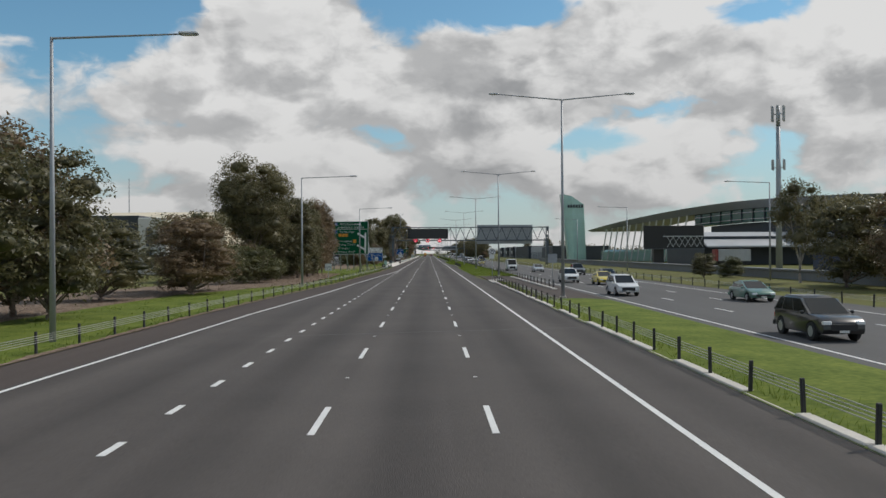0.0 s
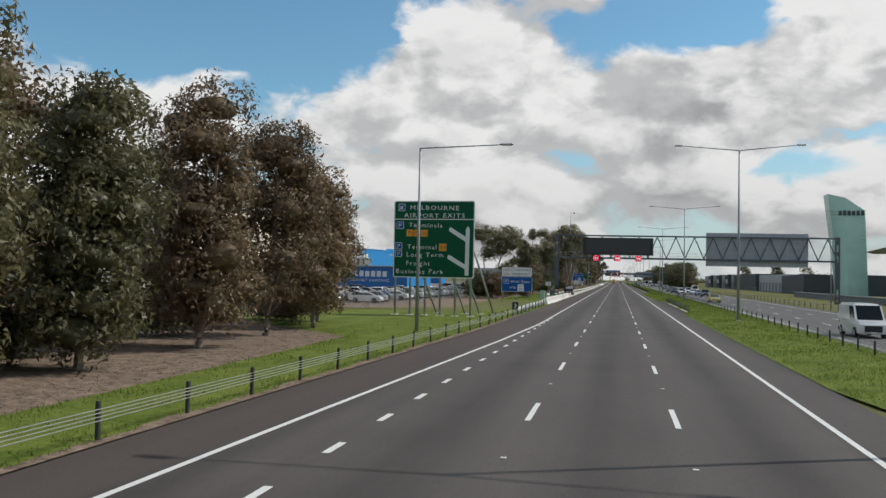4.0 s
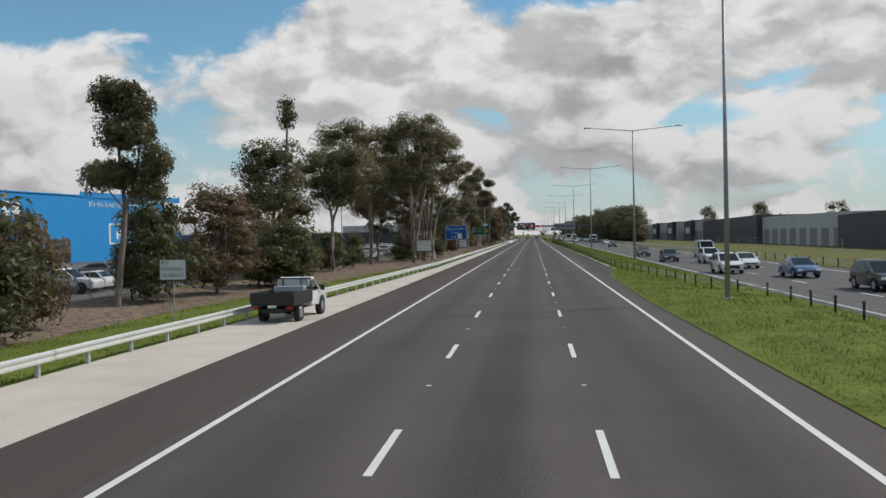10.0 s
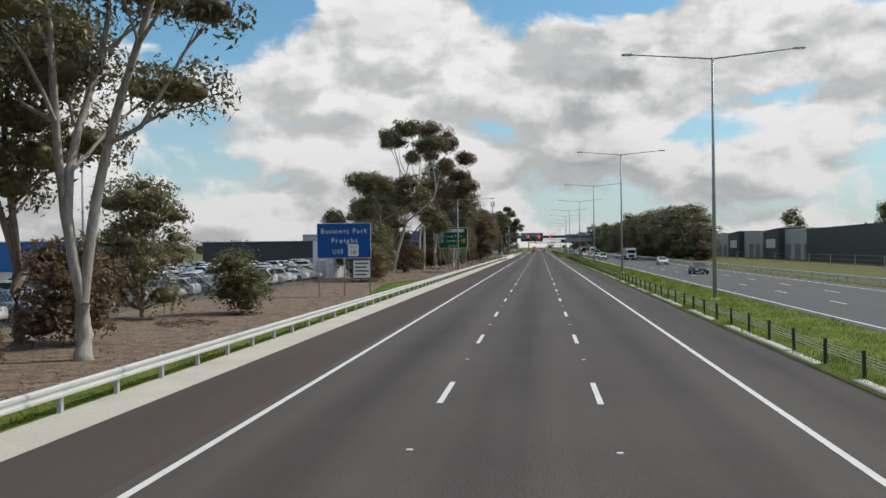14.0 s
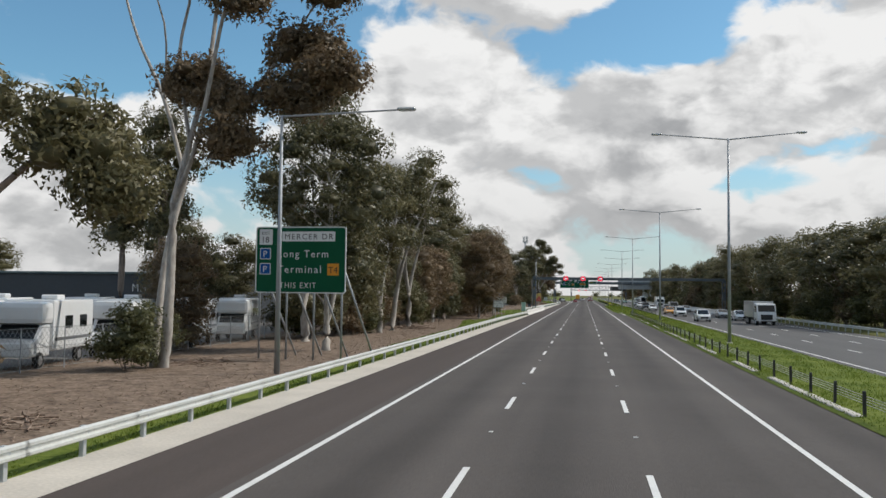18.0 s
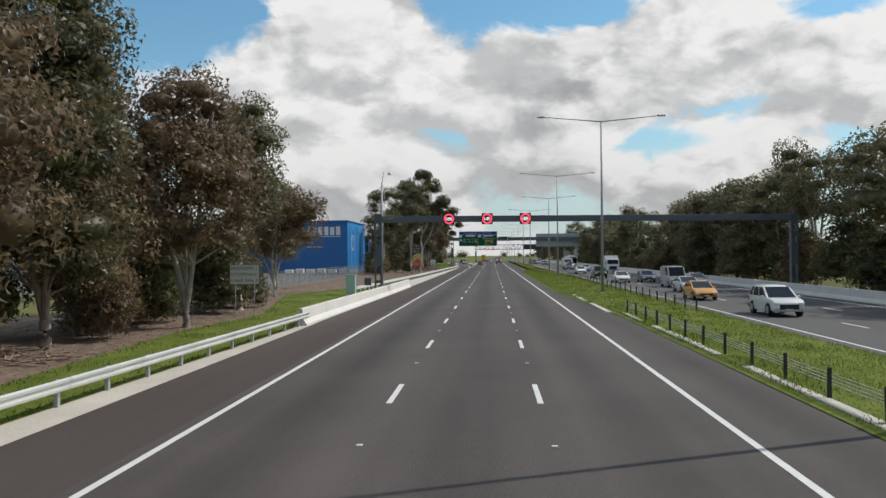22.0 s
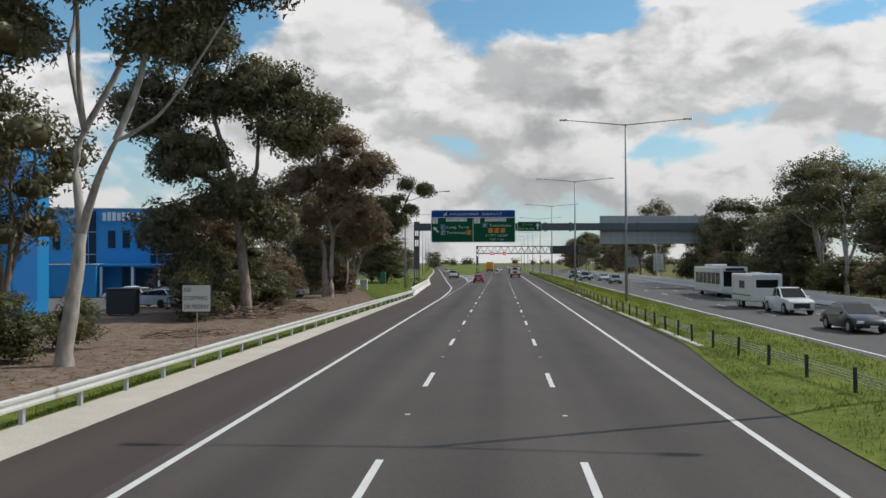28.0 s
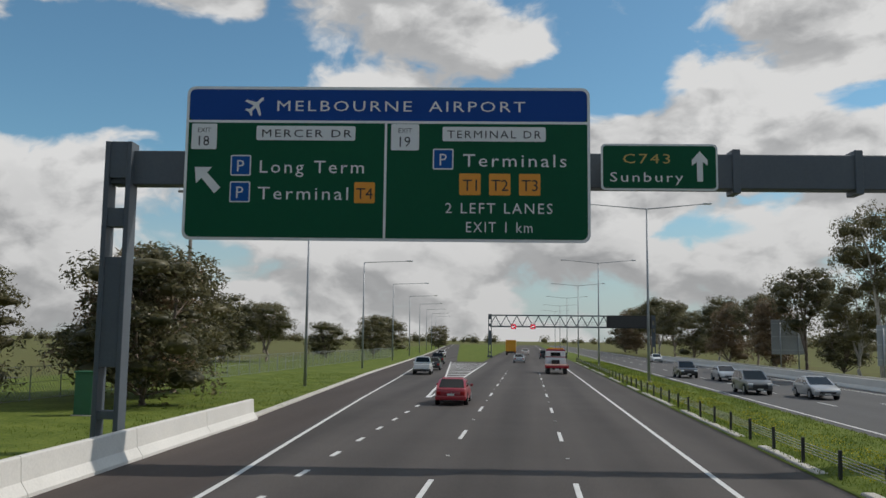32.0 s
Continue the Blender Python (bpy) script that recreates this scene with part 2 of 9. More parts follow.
# ---------------------------------------------------------------- materials
def mat(name, color, rough=0.7, metal=0.0, var=0.15, scale=3.0, fine=40.0, bump=0.0, spec=0.5, coat=0.0, tint=None, rnd=0.0, island=0.0, stretch=(1, 1, 1), emit=0.0):
    """Base colour varied at two scales, with fine relief. rnd, island: variation from object to object, from piece to piece."""
    m = bpy.data.materials.new(name)
    m.use_nodes = True
    nt = m.node_tree
    b = nt.nodes["Principled BSDF"]
    b.inputs["Roughness"].default_value, b.inputs["Metallic"].default_value = rough, metal
    b.inputs["Specular IOR Level"].default_value = spec
    b.inputs["Coat Weight"].default_value = coat
    link = nt.links.new
    geo = nt.nodes.new("ShaderNodeNewGeometry")
    mp = nt.nodes.new("ShaderNodeMapping")
    mp.inputs["Scale"].default_value = stretch
    link(geo.outputs["Position"], mp.inputs[0])
    n1 = nt.nodes.new("ShaderNodeTexNoise")
    n1.inputs["Scale"].default_value, n1.inputs["Detail"].default_value = scale, 5
    link(mp.outputs[0], n1.inputs[0])
    n2 = nt.nodes.new("ShaderNodeTexNoise")
    n2.inputs["Scale"].default_value, n2.inputs["Detail"].default_value = fine, 3
    link(mp.outputs[0], n2.inputs[0])
    add = nt.nodes.new("ShaderNodeMath")
    add.operation = "ADD"
    link(n1.outputs["Fac"], add.inputs[0])
    link(n2.outputs["Fac"], add.inputs[1])
    amount = add.outputs[0]
    for on, out in ((rnd, None), (island, "Random Per Island")):
        if on:
            src = nt.nodes.new("ShaderNodeObjectInfo").outputs["Random"] if out is None else geo.outputs[out]
            mul = nt.nodes.new("ShaderNodeMath")
            mul.operation = "MULTIPLY_ADD"
            link(src, mul.inputs[0])
            mul.inputs[1].default_value = on * 2
            link(amount, mul.inputs[2])
            shift = nt.nodes.new("ShaderNodeMath")
            shift.operation = "SUBTRACT"
            link(mul.outputs[0], shift.inputs[0])
            shift.inputs[1].default_value = on
            amount = shift.outputs[0]
    rng = nt.nodes.new("ShaderNodeMapRange")
    link(amount, rng.inputs[0])
    rng.inputs[1].default_value, rng.inputs[2].default_value = 0.6, 1.4
    mix = nt.nodes.new("ShaderNodeMix")
    mix.data_type = "RGBA"
    link(rng.outputs[0], mix.inputs[0])
    lo = tuple(c * (1 - var) for c in color)
    hi = tuple(min(1.0, c * (1 + var)) for c in color) if tint is None else tint
    mix.inputs[6].default_value, mix.inputs[7].default_value = (*lo, 1), (*hi, 1)
    link(mix.outputs[2], b.inputs["Base Color"])
    if bump:
        bp = nt.nodes.new("ShaderNodeBump")
        bp.inputs["Strength"].default_value, bp.inputs["Distance"].default_value = bump, 0.02
        link(n2.outputs["Fac"], bp.inputs["Height"])
        link(bp.outputs[0], b.inputs["Normal"])
    if emit:
        b.inputs["Emission Color"].default_value, b.inputs["Emission Strength"].default_value = (*color, 1), emit
    return m


ASPHALT = mat("asphalt", (0.074, 0.065, 0.060), 0.85, var=0.36, scale=0.42, fine=60, bump=0.35, stretch=(1.6, 0.05, 1), spec=0.3)


def traffic_wear(m, lane_x, lane_w):
    """Darker oil drip line down each lane, paler wheel tracks, broken by wide blotches."""
    nt = m.node_tree
    b = nt.nodes["Principled BSDF"]
    old = b.inputs["Base Color"].links[0].from_socket
    geo = nt.nodes.new("ShaderNodeNewGeometry")
    sep = nt.nodes.new("ShaderNodeSeparateXYZ")
    nt.links.new(geo.outputs["Position"], sep.inputs[0])

    def calc(op, a, c, d=None):
        n = nt.nodes.new("ShaderNodeMath")
        n.operation = op
        for i, v in enumerate((a, c, d)):
            if v is None:
                continue
            if isinstance(v, (int, float)):
                n.inputs[i].default_value = v
            else:
                nt.links.new(v, n.inputs[i])
        return n.outputs[0]
    u = calc("MULTIPLY", calc("SUBTRACT", sep.outputs[0], lane_x), 2 * math.pi / lane_w)
    drip = calc("MULTIPLY", calc("COSINE", u, None), -1.0)
    tracks = calc("COSINE", calc("MULTIPLY", u, 2.0), None)
    mp = nt.nodes.new("ShaderNodeMapping")
    mp.inputs["Scale"].default_value = (0.5, 0.045, 1)
    nt.links.new(geo.outputs["Position"], mp.inputs[0])
    blot = nt.nodes.new("ShaderNodeTexNoise")
    blot.inputs["Scale"].default_value, blot.inputs["Detail"].default_value = 1.0, 4
    nt.links.new(mp.outputs[0], blot.inputs[0])
    patch = nt.nodes.new("ShaderNodeTexNoise")
    patch.inputs["Scale"].default_value, patch.inputs["Detail"].default_value = 0.22, 6
    nt.links.new(geo.outputs["Position"], patch.inputs[0])
    k = calc("MULTIPLY_ADD", calc("MULTIPLY", drip, blot.outputs["Fac"]), -0.30, 1.0)
    k = calc("MULTIPLY_ADD", tracks, -0.05, k)
    k = calc("MULTIPLY_ADD", calc("SUBTRACT", patch.outputs["Fac"], 0.5), 0.5, k)
    mul = nt.nodes.new("ShaderNodeVectorMath")
    mul.operation = "SCALE"
    nt.links.new(old, mul.inputs[0])
    nt.links.new(k, mul.inputs["Scale"])
    nt.links.new(mul.outputs[0], b.inputs["Base Color"])


traffic_wear(ASPHALT, -1.82, 3.65)
SHOULDER = mat("shoulder_asphalt", (0.074, 0.060, 0.054), 0.9, var=0.26, scale=0.4, fine=60, bump=0.35, stretch=(1.4, 0.10, 1), spec=0.25)
OLD_ROAD = mat("old_asphalt", (0.105, 0.103, 0.102), 0.9, var=0.15, scale=0.3, fine=50, bump=0.3, stretch=(1.6, 0.12, 1), spec=0.25)
TAR = mat("tar_seam", (0.022, 0.021, 0.021), 0.55, var=0.3, scale=2)
PAINT = mat("line_paint", (0.66, 0.66, 0.64), 0.6, var=0.12, scale=2.0, fine=25, bump=0.1)
CONCRETE = mat("concrete", (0.52, 0.49, 0.44), 0.85, var=0.16, scale=0.8, fine=18, bump=0.15)
WHITEWALL = mat("barrier_concrete", (0.66, 0.64, 0.60), 0.8, var=0.1, scale=0.7, fine=14, bump=0.12)
SLAB = mat("slab_concrete", (0.50, 0.46, 0.40), 0.9, var=0.2, scale=0.5, fine=12, bump=0.2)
GRASS = mat("grass_ground", (0.072, 0.122, 0.018), 0.95, var=0.3, scale=0.5, fine=5, bump=0.6, spec=0.1, tint=(0.185, 0.218, 0.047))
DRYGRASS = mat("dry_ground", (0.16, 0.135, 0.07), 0.95, var=0.35, scale=0.25, fine=7, bump=0.5, spec=0.1, tint=(0.15, 0.17, 0.05))
MULCH = mat("leaf_litter", (0.115, 0.080, 0.058), 0.95, var=0.55, scale=1.6, fine=7, bump=1.0, spec=0.1, tint=(0.34, 0.26, 0.20))
TWIG = mat("dead_twig", (0.16, 0.105, 0.075), 0.9, var=0.4, scale=2, fine=9, island=0.2, spec=0.1, tint=(0.40, 0.31, 0.245))
BLADE = mat("grass_blade", (0.090, 0.155, 0.020), 0.7, var=0.35, scale=0.5, fine=1.5, island=0.10, spec=0.1, tint=(0.225, 0.27, 0.053))
FLOWER = mat("yellow_flower", (0.62, 0.52, 0.02), 0.7, var=0.2)
STEEL = mat("galvanised_steel", (0.50, 0.52, 0.53), 0.5, 0.55, var=0.12, scale=2, fine=16)
POLE = mat("pole_steel", (0.34, 0.36, 0.38), 0.55, 0.4, var=0.1, scale=1)
RAIL = mat("rail_steel", (0.62, 0.63, 0.60), 0.45, 0.35, var=0.12, scale=0.9, fine=12)
GANTRY = mat("gantry_paint", (0.088, 0.105, 0.122), 0.5, var=0.12, scale=0.8, fine=10)
DARK = mat("dark_panel", (0.018, 0.018, 0.020), 0.45, var=0.2)
BLACKPOST = mat("black_post", (0.03, 0.03, 0.03), 0.6, var=0.3)
WIRE = mat("wire_rope", (0.42, 0.42, 0.40), 0.5, 0.5)
GREEN = mat("sign_green", (0.002, 0.082, 0.036), 0.6, spec=0.2, var=0.07, scale=0.6, fine=6)
BLUE = mat("sign_blue", (0.008, 0.085, 0.30), 0.6, spec=0.2, var=0.07, scale=0.6, fine=6)
NAVY = mat("sign_navy", (0.005, 0.055, 0.26), 0.6, spec=0.2, var=0.07, scale=0.6)
SIGNWHITE = mat("sign_white", (0.72, 0.73, 0.72), 0.45, var=0.06)
ORANGE = mat("sign_orange", (0.75, 0.30, 0.02), 0.45, var=0.05)
INK = mat("sign_black", (0.02, 0.02, 0.02), 0.5, var=0.1)
SIGNBACK = mat("sign_back", (0.36, 0.38, 0.40), 0.55, 0.3, var=0.1)
BARK = mat("gum_bark", (0.17, 0.122, 0.097), 0.85, var=0.55, scale=1.3, fine=9, bump=0.5, stretch=(1, 1, 0.25), rnd=0.15, tint=(0.37, 0.295, 0.245))
PALEBARK = mat("pale_bark", (0.27, 0.235, 0.205), 0.8, var=0.35, scale=1.0, fine=7, bump=0.3, stretch=(1, 1, 0.3), tint=(0.54, 0.50, 0.45))
def translucent(m, share, gain):
    """Lets part of the light through, as thin leaves do."""
    nt = m.node_tree
    b = nt.nodes["Principled BSDF"]
    col = b.inputs["Base Color"].links[0].from_socket
    brighter = nt.nodes.new("ShaderNodeVectorMath")
    brighter.operation = "SCALE"
    brighter.inputs["Scale"].default_value = gain
    nt.links.new(col, brighter.inputs[0])
    tr = nt.nodes.new("ShaderNodeBsdfTranslucent")
    nt.links.new(brighter.outputs[0], tr.inputs["Color"])
    mx = nt.nodes.new("ShaderNodeMixShader")
    mx.inputs[0].default_value = share
    nt.links.new(b.outputs[0], mx.inputs[1])
    nt.links.new(tr.outputs[0], mx.inputs[2])
    nt.links.new(mx.outputs[0], nt.nodes["Material Output"].inputs[0])
    return m


LEAF = mat("gum_leaf", (0.075, 0.080, 0.036), 0.45, var=0.35, scale=0.4, fine=2, island=0.22, rnd=0.14, spec=0.4, tint=(0.21, 0.185, 0.092))
# the brown of a windscreen reflection is put into this leaf colour
LEAF_B = mat("reflection_browned_leaf", (0.125, 0.092, 0.052), 0.5, var=0.35, scale=0.4, fine=2, island=0.22, rnd=0.12, spec=0.35, tint=(0.255, 0.18, 0.105))
BUSHLEAF = mat("bush_leaf", (0.070, 0.080, 0.032), 0.5, var=0.35, scale=0.8, fine=4, island=0.22, rnd=0.15, spec=0.35, tint=(0.16, 0.155, 0.066))
for m_leaf in (LEAF, LEAF_B, BUSHLEAF, BLADE):
    translucent(m_leaf, 0.35, 1.3)

# ---------------------------------------------------------------- ground and roads
Y0, Y1 = -90.0, 1500.0
LINE_L, DASH_L, DASH_R, LINE_R = -5.53, -1.82, 1.82, 5.53
edge_left = lin((-90, -12.5), (0, -11.0), (25, -10.6), (50, -10.0), (78, -8.7), (100, -8.08), (122, -7.3), (150, -6.1), (168, LINE_L), (796, LINE_L), (815, -5.9), (832, -6.6), (842, -7.5), (865, -9.4), (892, -11.4), (911, -13.0), (1000, -20.0), (1100, -28.0), (1500, -60.0))
road_left = lin((-90, -15), (0, -13.6), (50, -12.9), (75, -11.9), (100, -10.4), (130, -9.6), (160, -8.7), (800, -8.7), (817, -9.5), (850, -11.4), (900, -15.6), (1000, -22.5), (1062, -27.3), (1094, -30.1), (1500, -63))
road_right = lin((-90, 8.3), (106, 8.3), (108, 8.0), (118, 7.4), (196, 7.2), (200, 7.9), (247, 7.8), (252, 7.0), (300, 6.5), (326, 6.9), (340, 8.3), (608, 8.0), (622, 7.4), (640, 6.7), (700, 6.7), (735, 6.9), (750, 8.3), (1500, 8.3))
ys = steps(Y0, Y1, 6)

solid("ground", mesh_of("ground", [(x, y, -0.06) for y in (-2500, -200, 1600, 4500) for x in (-3000, -200, 200, 3000)],
      [(4 * j + i, 4 * j + i + 1, 4 * j + i + 5, 4 * j + i + 4) for j in range(3) for i in range(3)]), DRYGRASS, "dry grassy ground reaching the horizon", "ground", kind="structure")
solid("road", strip(ys, lambda y: LINE_L - 0.35 if 168 < y < 796 else (edge_left(y) - 0.3), road_right, 0.0, 4), ASPHALT, "dark grey asphalt freeway carriageway", "road", kind="structure")
solid("shoulder", strip(ys, road_left, lambda y: LINE_L - 0.35 if 168 < y < 796 else (edge_left(y) - 0.3), -0.004, 2), SHOULDER, "brownish asphalt shoulder beside the lanes", "road shoulder", kind="structure")
solid("road_oncoming", strip(ys, lambda y: 13.9, lambda y: 27.4 + 1.5 * max(0.0, 1 - abs(y - 40) / 80), 0.0, 3), OLD_ROAD, "worn grey asphalt of the oncoming carriageway", "road", kind="structure")
solid("median_break", box(8.2, 13.9, 62, 132, -0.08, 0.004), SHOULDER, "asphalt break in the median for turning vehicles", "road", kind="structure")


def line(name, x_at, a, b, w=0.16, label="white painted edge line"):
    me = strip(steps(a, b, 5), lambda y: x_at(y) - w / 2, lambda y: x_at(y) + w / 2, 0.006)
    return solid(name, me, PAINT, label, "road marking", kind="structure")


line("edge_line_left", edge_left, Y0, Y1)
line("edge_line_right", lambda y: LINE_R, Y0, Y1)
line("edge_line_oncoming", lambda y: 14.65, Y0, Y1)
line("edge_line_verge", lambda y: 25.6, Y0, Y1)
# lane lines: stripes of 3 m every 12 m
lanes = thing("lane_lines", "broken white lane lines on asphalt", "road marking", kind="structure")
stripe = box(-0.07, 0.07, 0, 3.0, 0.0, 0.007)
stripe_me = bpy.data.meshes.new("stripe")
stripe.to_mesh(stripe_me)
short = box(-0.08, 0.08, 0, 1.1, 0.0, 0.007)
short_me = bpy.data.meshes.new("short_stripe")
short.to_mesh(short_me)
stud_me = bpy.data.meshes.new("stud")
stud = box(-0.06, 0.06, -0.05, 0.05, 0.0, 0.02, 0.008)
stud.to_mesh(stud_me)
for me in (stripe_me, short_me, stud_me):
    me.materials.append(PAINT)
for x in (DASH_L, DASH_R):
    for k in range(-2, 76):
        s = new("stripe", stripe_me)
        s.location = (x, 4.56 + 12 * k, 0.002)
        s.parent = lanes
        s = new("stud", stud_me)
        s.location = (x, 12.05 + 12 * k, 0.002)
        s.parent = lanes
for a, b in ((-25, 178), (794, 860)):
    y = a + (15.0 - a) % 3.87
    while y < b:
        s = new("short_stripe", short_me)
        s.location = (-5.3, y, 0.002)
        s.parent = lanes
        y += 3.87
far_lane = thing("lane_lines_oncoming", "faded broken lane lines", "road marking", kind="structure")
for x in (18.3, 21.95):
    for k in range(-1, 90):
        s = new("stripe", stripe_me)
        s.location = (x, 1.0 + 12 * k, 0.002)
        s.parent = far_lane
# tar seams across the lanes
for y in (38.0, 163.5, 295.5, 345.0, 570.5, 619.5, 724.0, 775.5):
    bm = bmesh.new()
    pts = [(-6.5 + 16.0 * i / 24, y - 1.6 + 3.6 * i / 24 + random.uniform(-0.06, 0.06)) for i in range(25)]
    for (xa, ya), (xb, yb) in zip(pts, pts[1:]):
        if xb < road_right(y) - 0.2:
            w0, w1 = 0.05, 0.05
            v = [bm.verts.new(p) for p in ((xa, ya - w0, 0.004), (xb, yb - w1, 0.004), (xb, yb + w1, 0.004), (xa, ya + w0, 0.004))]
            bm.faces.new(v)
    solid("tar_seam", bm, TAR, "dark tar seam across the lanes", "road seam", kind="structure")

# exit gore with hatch beyond the overhead sign
gore = thing("gore_marking", "white painted chevron gore at the exit", "road marking", kind="structure")
gore_l, gore_r = lin((866, -5.6), (894, -7.2), (1000, -16), (1200, -32)), lin((866, -5.45), (894, -5.5), (1000, -6.6))
part("gore_edge", strip(steps(866, 950, 4), lambda y: gore_l(y) - 0.1, lambda y: gore_l(y) + 0.1, 0.008), PAINT, gore)
part("gore_edge", strip(steps(866, 950, 4), lambda y: gore_r(y) - 0.1, lambda y: gore_r(y) + 0.1, 0.008), PAINT, gore)
for k in range(17):
    y = 874 + 4.4 * k
    part("hatch", strip([y, y + 1.1], gore_l, gore_r, 0.009), PAINT, gore)
solid("gore_island", strip(steps(952, 1500, 8), lambda y: (gore_l(y) if y < 1200 else -32 - 0.08 * (y - 1200)) + 1.0, lambda y: gore_r(y) - 0.6, 0.05, 2), GRASS, "grassed island between exit and freeway", "grass", kind="structure")

# verges
solid("median_grass", strip([y for y in steps(Y0, Y1, 4) if y <= 62], road_right, lambda y: 13.9, 0.02, 6, 0.14), GRASS, "green grass median strip", "grass", kind="structure")
solid("median_grass", strip([y for y in steps(Y0, Y1, 4) if y >= 122], lambda y: road_right(y) + max(0.0, 131 - y) * 0.33, lambda y: 13.9, 0.02, 6, 0.14), GRASS, "green grass median strip", "grass", kind="structure")
verge_out = lin((-90, -24), (50, -22.5), (75, -21.8), (85, -18.5), (100, -14.3), (125, -14.2), (150, -15), (165, -30), (186, -30), (200, -17.5), (240, -18.5), (262, -19.5), (275, -17.8), (300, -17.6), (325, -15.7), (340, -14.8), (350, -14.0), (357, -12.3), (368, -11.6), (415, -11.8), (431, -14.0), (441, -15.0), (450, -13.0), (470, -11.4), (508, -12.2), (518, -12.6), (538, -12.7), (545, -12.5), (560, -14.2), (571, -15.6), (576, -12.7), (588, -13.6), (600, -14.4), (612, -13.6), (640, -19), (655, -13), (720, -12.2), (790, -11), (830, -20), (850, -40), (1500, -70))
guard_x = lin((186, -9.3), (222, -9.5), (262, -12.6), (280, -12.4), (303, -11.5), (350, -10.0), (570, -9.9), (604, -9.0), (640, -12.3), (700, -10.6), (745, -9.9), (800, -9.0))


def verge_in(y):
    """Inner edge of the grass: the slab behind the rail, or the asphalt."""
    return guard_x(y) - 0.08 if 256 <= y <= 604 or 640 <= y <= 801 else road_left(y) + 0.02


solid("verge_grass", strip(steps(Y0, Y1, 2), verge_out, verge_in, -0.02, 5, 0.05), GRASS, "green mown grass verge beside the road", "grass", kind="structure")
mulch_out = lin((-90, -42), (60, -36), (100, -30), (160, -26), (170, -30.5), (190, -34), (230, -32.5), (280, -30), (340, -24), (430, -24), (520, -26), (600, -30), (640, -24), (660, -24), (840, -34), (850, -45))
solid("litter_ground", strip(steps(Y0, 850, 4), mulch_out, lambda y: verge_out(y) + 0.3, -0.035, 5, 0.05), MULCH, "brown bark and leaf litter under roadside trees", "ground cover", kind="structure")
solid("verge_oncoming", strip(steps(Y0, Y1, 6), lambda y: 28.4, lambda y: 60.0, -0.02, 4, 0.12), DRYGRASS, "patchy grass beyond the oncoming carriageway", "grass", kind="structure")
solid("edge_slab", strip(steps(256, 604, 4), lambda y: guard_x(y) - 0.1, lambda y: -8.62, 0.006, 2), SLAB, "pale concrete slab under the guard rail", "concrete strip", kind="structure")
solid("edge_slab", strip(steps(640, 801, 4), lambda y: guard_x(y) - 0.1, lambda y: -8.62, 0.006, 2), SLAB, "pale concrete slab under the guard rail", "concrete strip", kind="structure")
solid("edge_kerb", sweep([(-0.2, -0.05), (0.2, -0.05), (0.2, 0.06), (-0.2, 0.09)], steps(850, 1300, 6), lambda y: road_left(y) - 0.2), CONCRETE, "low concrete kerb along the exit lane", "kerb", kind="structure")

weeds_in = lin((188, -14.6), (202, -10.2), (222, -10.0), (236, -13.6))
solid("dry_verge", strip(steps(188, 234, 2), lambda y: verge_out(y) - 0.6, weeds_in, 0.012, 4, 0.05), DRYGRASS, "dry olive weeds and bare earth behind the rail", "grass", kind="structure")

solid("oncoming_barrier", sweep([(-0.28, -0.05), (0.28, -0.05), (0.12, 0.3), (0.08, 0.85), (-0.08, 0.85), (-0.12, 0.3)], steps(790, 985, 5), lambda y: 29.4), CONCRETE, "grey concrete barrier beyond the oncoming lanes", "barrier", kind="structure")

# kerbs beside the median: separate lengths of pale concrete
for a, b, x in ((-60, 106, 8.5), (200, 247, 8.15), (338, 612, 8.55), (612, 634, 7.75), (748, 960, 8.6)):
    y, k = a, 0
    kerb = thing("median_kerb", "broken pale concrete kerb edging the median", "kerb", kind="structure")
    while y < b:
        d = min(3.0, b - y)
        part("kerb_stone", box(x - 0.17, x + 0.17, y + 0.03, y + d - 0.03, -0.05, 0.085 + 0.012 * math.sin(7.1 * y) if math.sin(3.7 * y) + math.sin(1.3 * y + 1) > -0.7 else 0.03, 0.03), CONCRETE, kerb)
        y += 3.0

# gritty bare edge between the asphalt and the verge
solid("dirt_edge", strip(steps(-20, 184, 0.6), lambda y: road_left(y) - 0.32 - 0.14 * math.sin(1.3 * y) * math.sin(0.47 * y + 1) - 0.05 * math.sin(5.1 * y), lambda y: road_left(y) + 0.06, 0.034), MULCH, "bare gritty dirt along the asphalt edge", "ground cover", kind="structure")
# island in the median break
solid("island_kerb", box(12.35, 12.75, 80, 123, -0.05, 0.10, 0.03), CONCRETE, "pale concrete island kerb in the median", "kerb", kind="structure")
for corners in (((8.7, 110.1), (9.1, 108.0), (10.1, 108.4), (10.1, 111.3)), ((8.1, 107.7), (7.95, 98.0), (8.6, 98.0), (9.0, 105.3))):
    bm = bmesh.new()
    low, high = [[bm.verts.new((x, y, z)) for x, y in corners] for z in (-0.05, 0.07)]
    bm.faces.new(high)
    for i in range(4):
        bm.faces.new((low[i], low[(i + 1) % 4], high[(i + 1) % 4], high[i]))
    bmesh.ops.recalc_face_normals(bm, faces=bm.faces)
    solid("island_nose", bm, CONCRETE, "pale concrete island nose in the median break", "kerb", kind="structure")

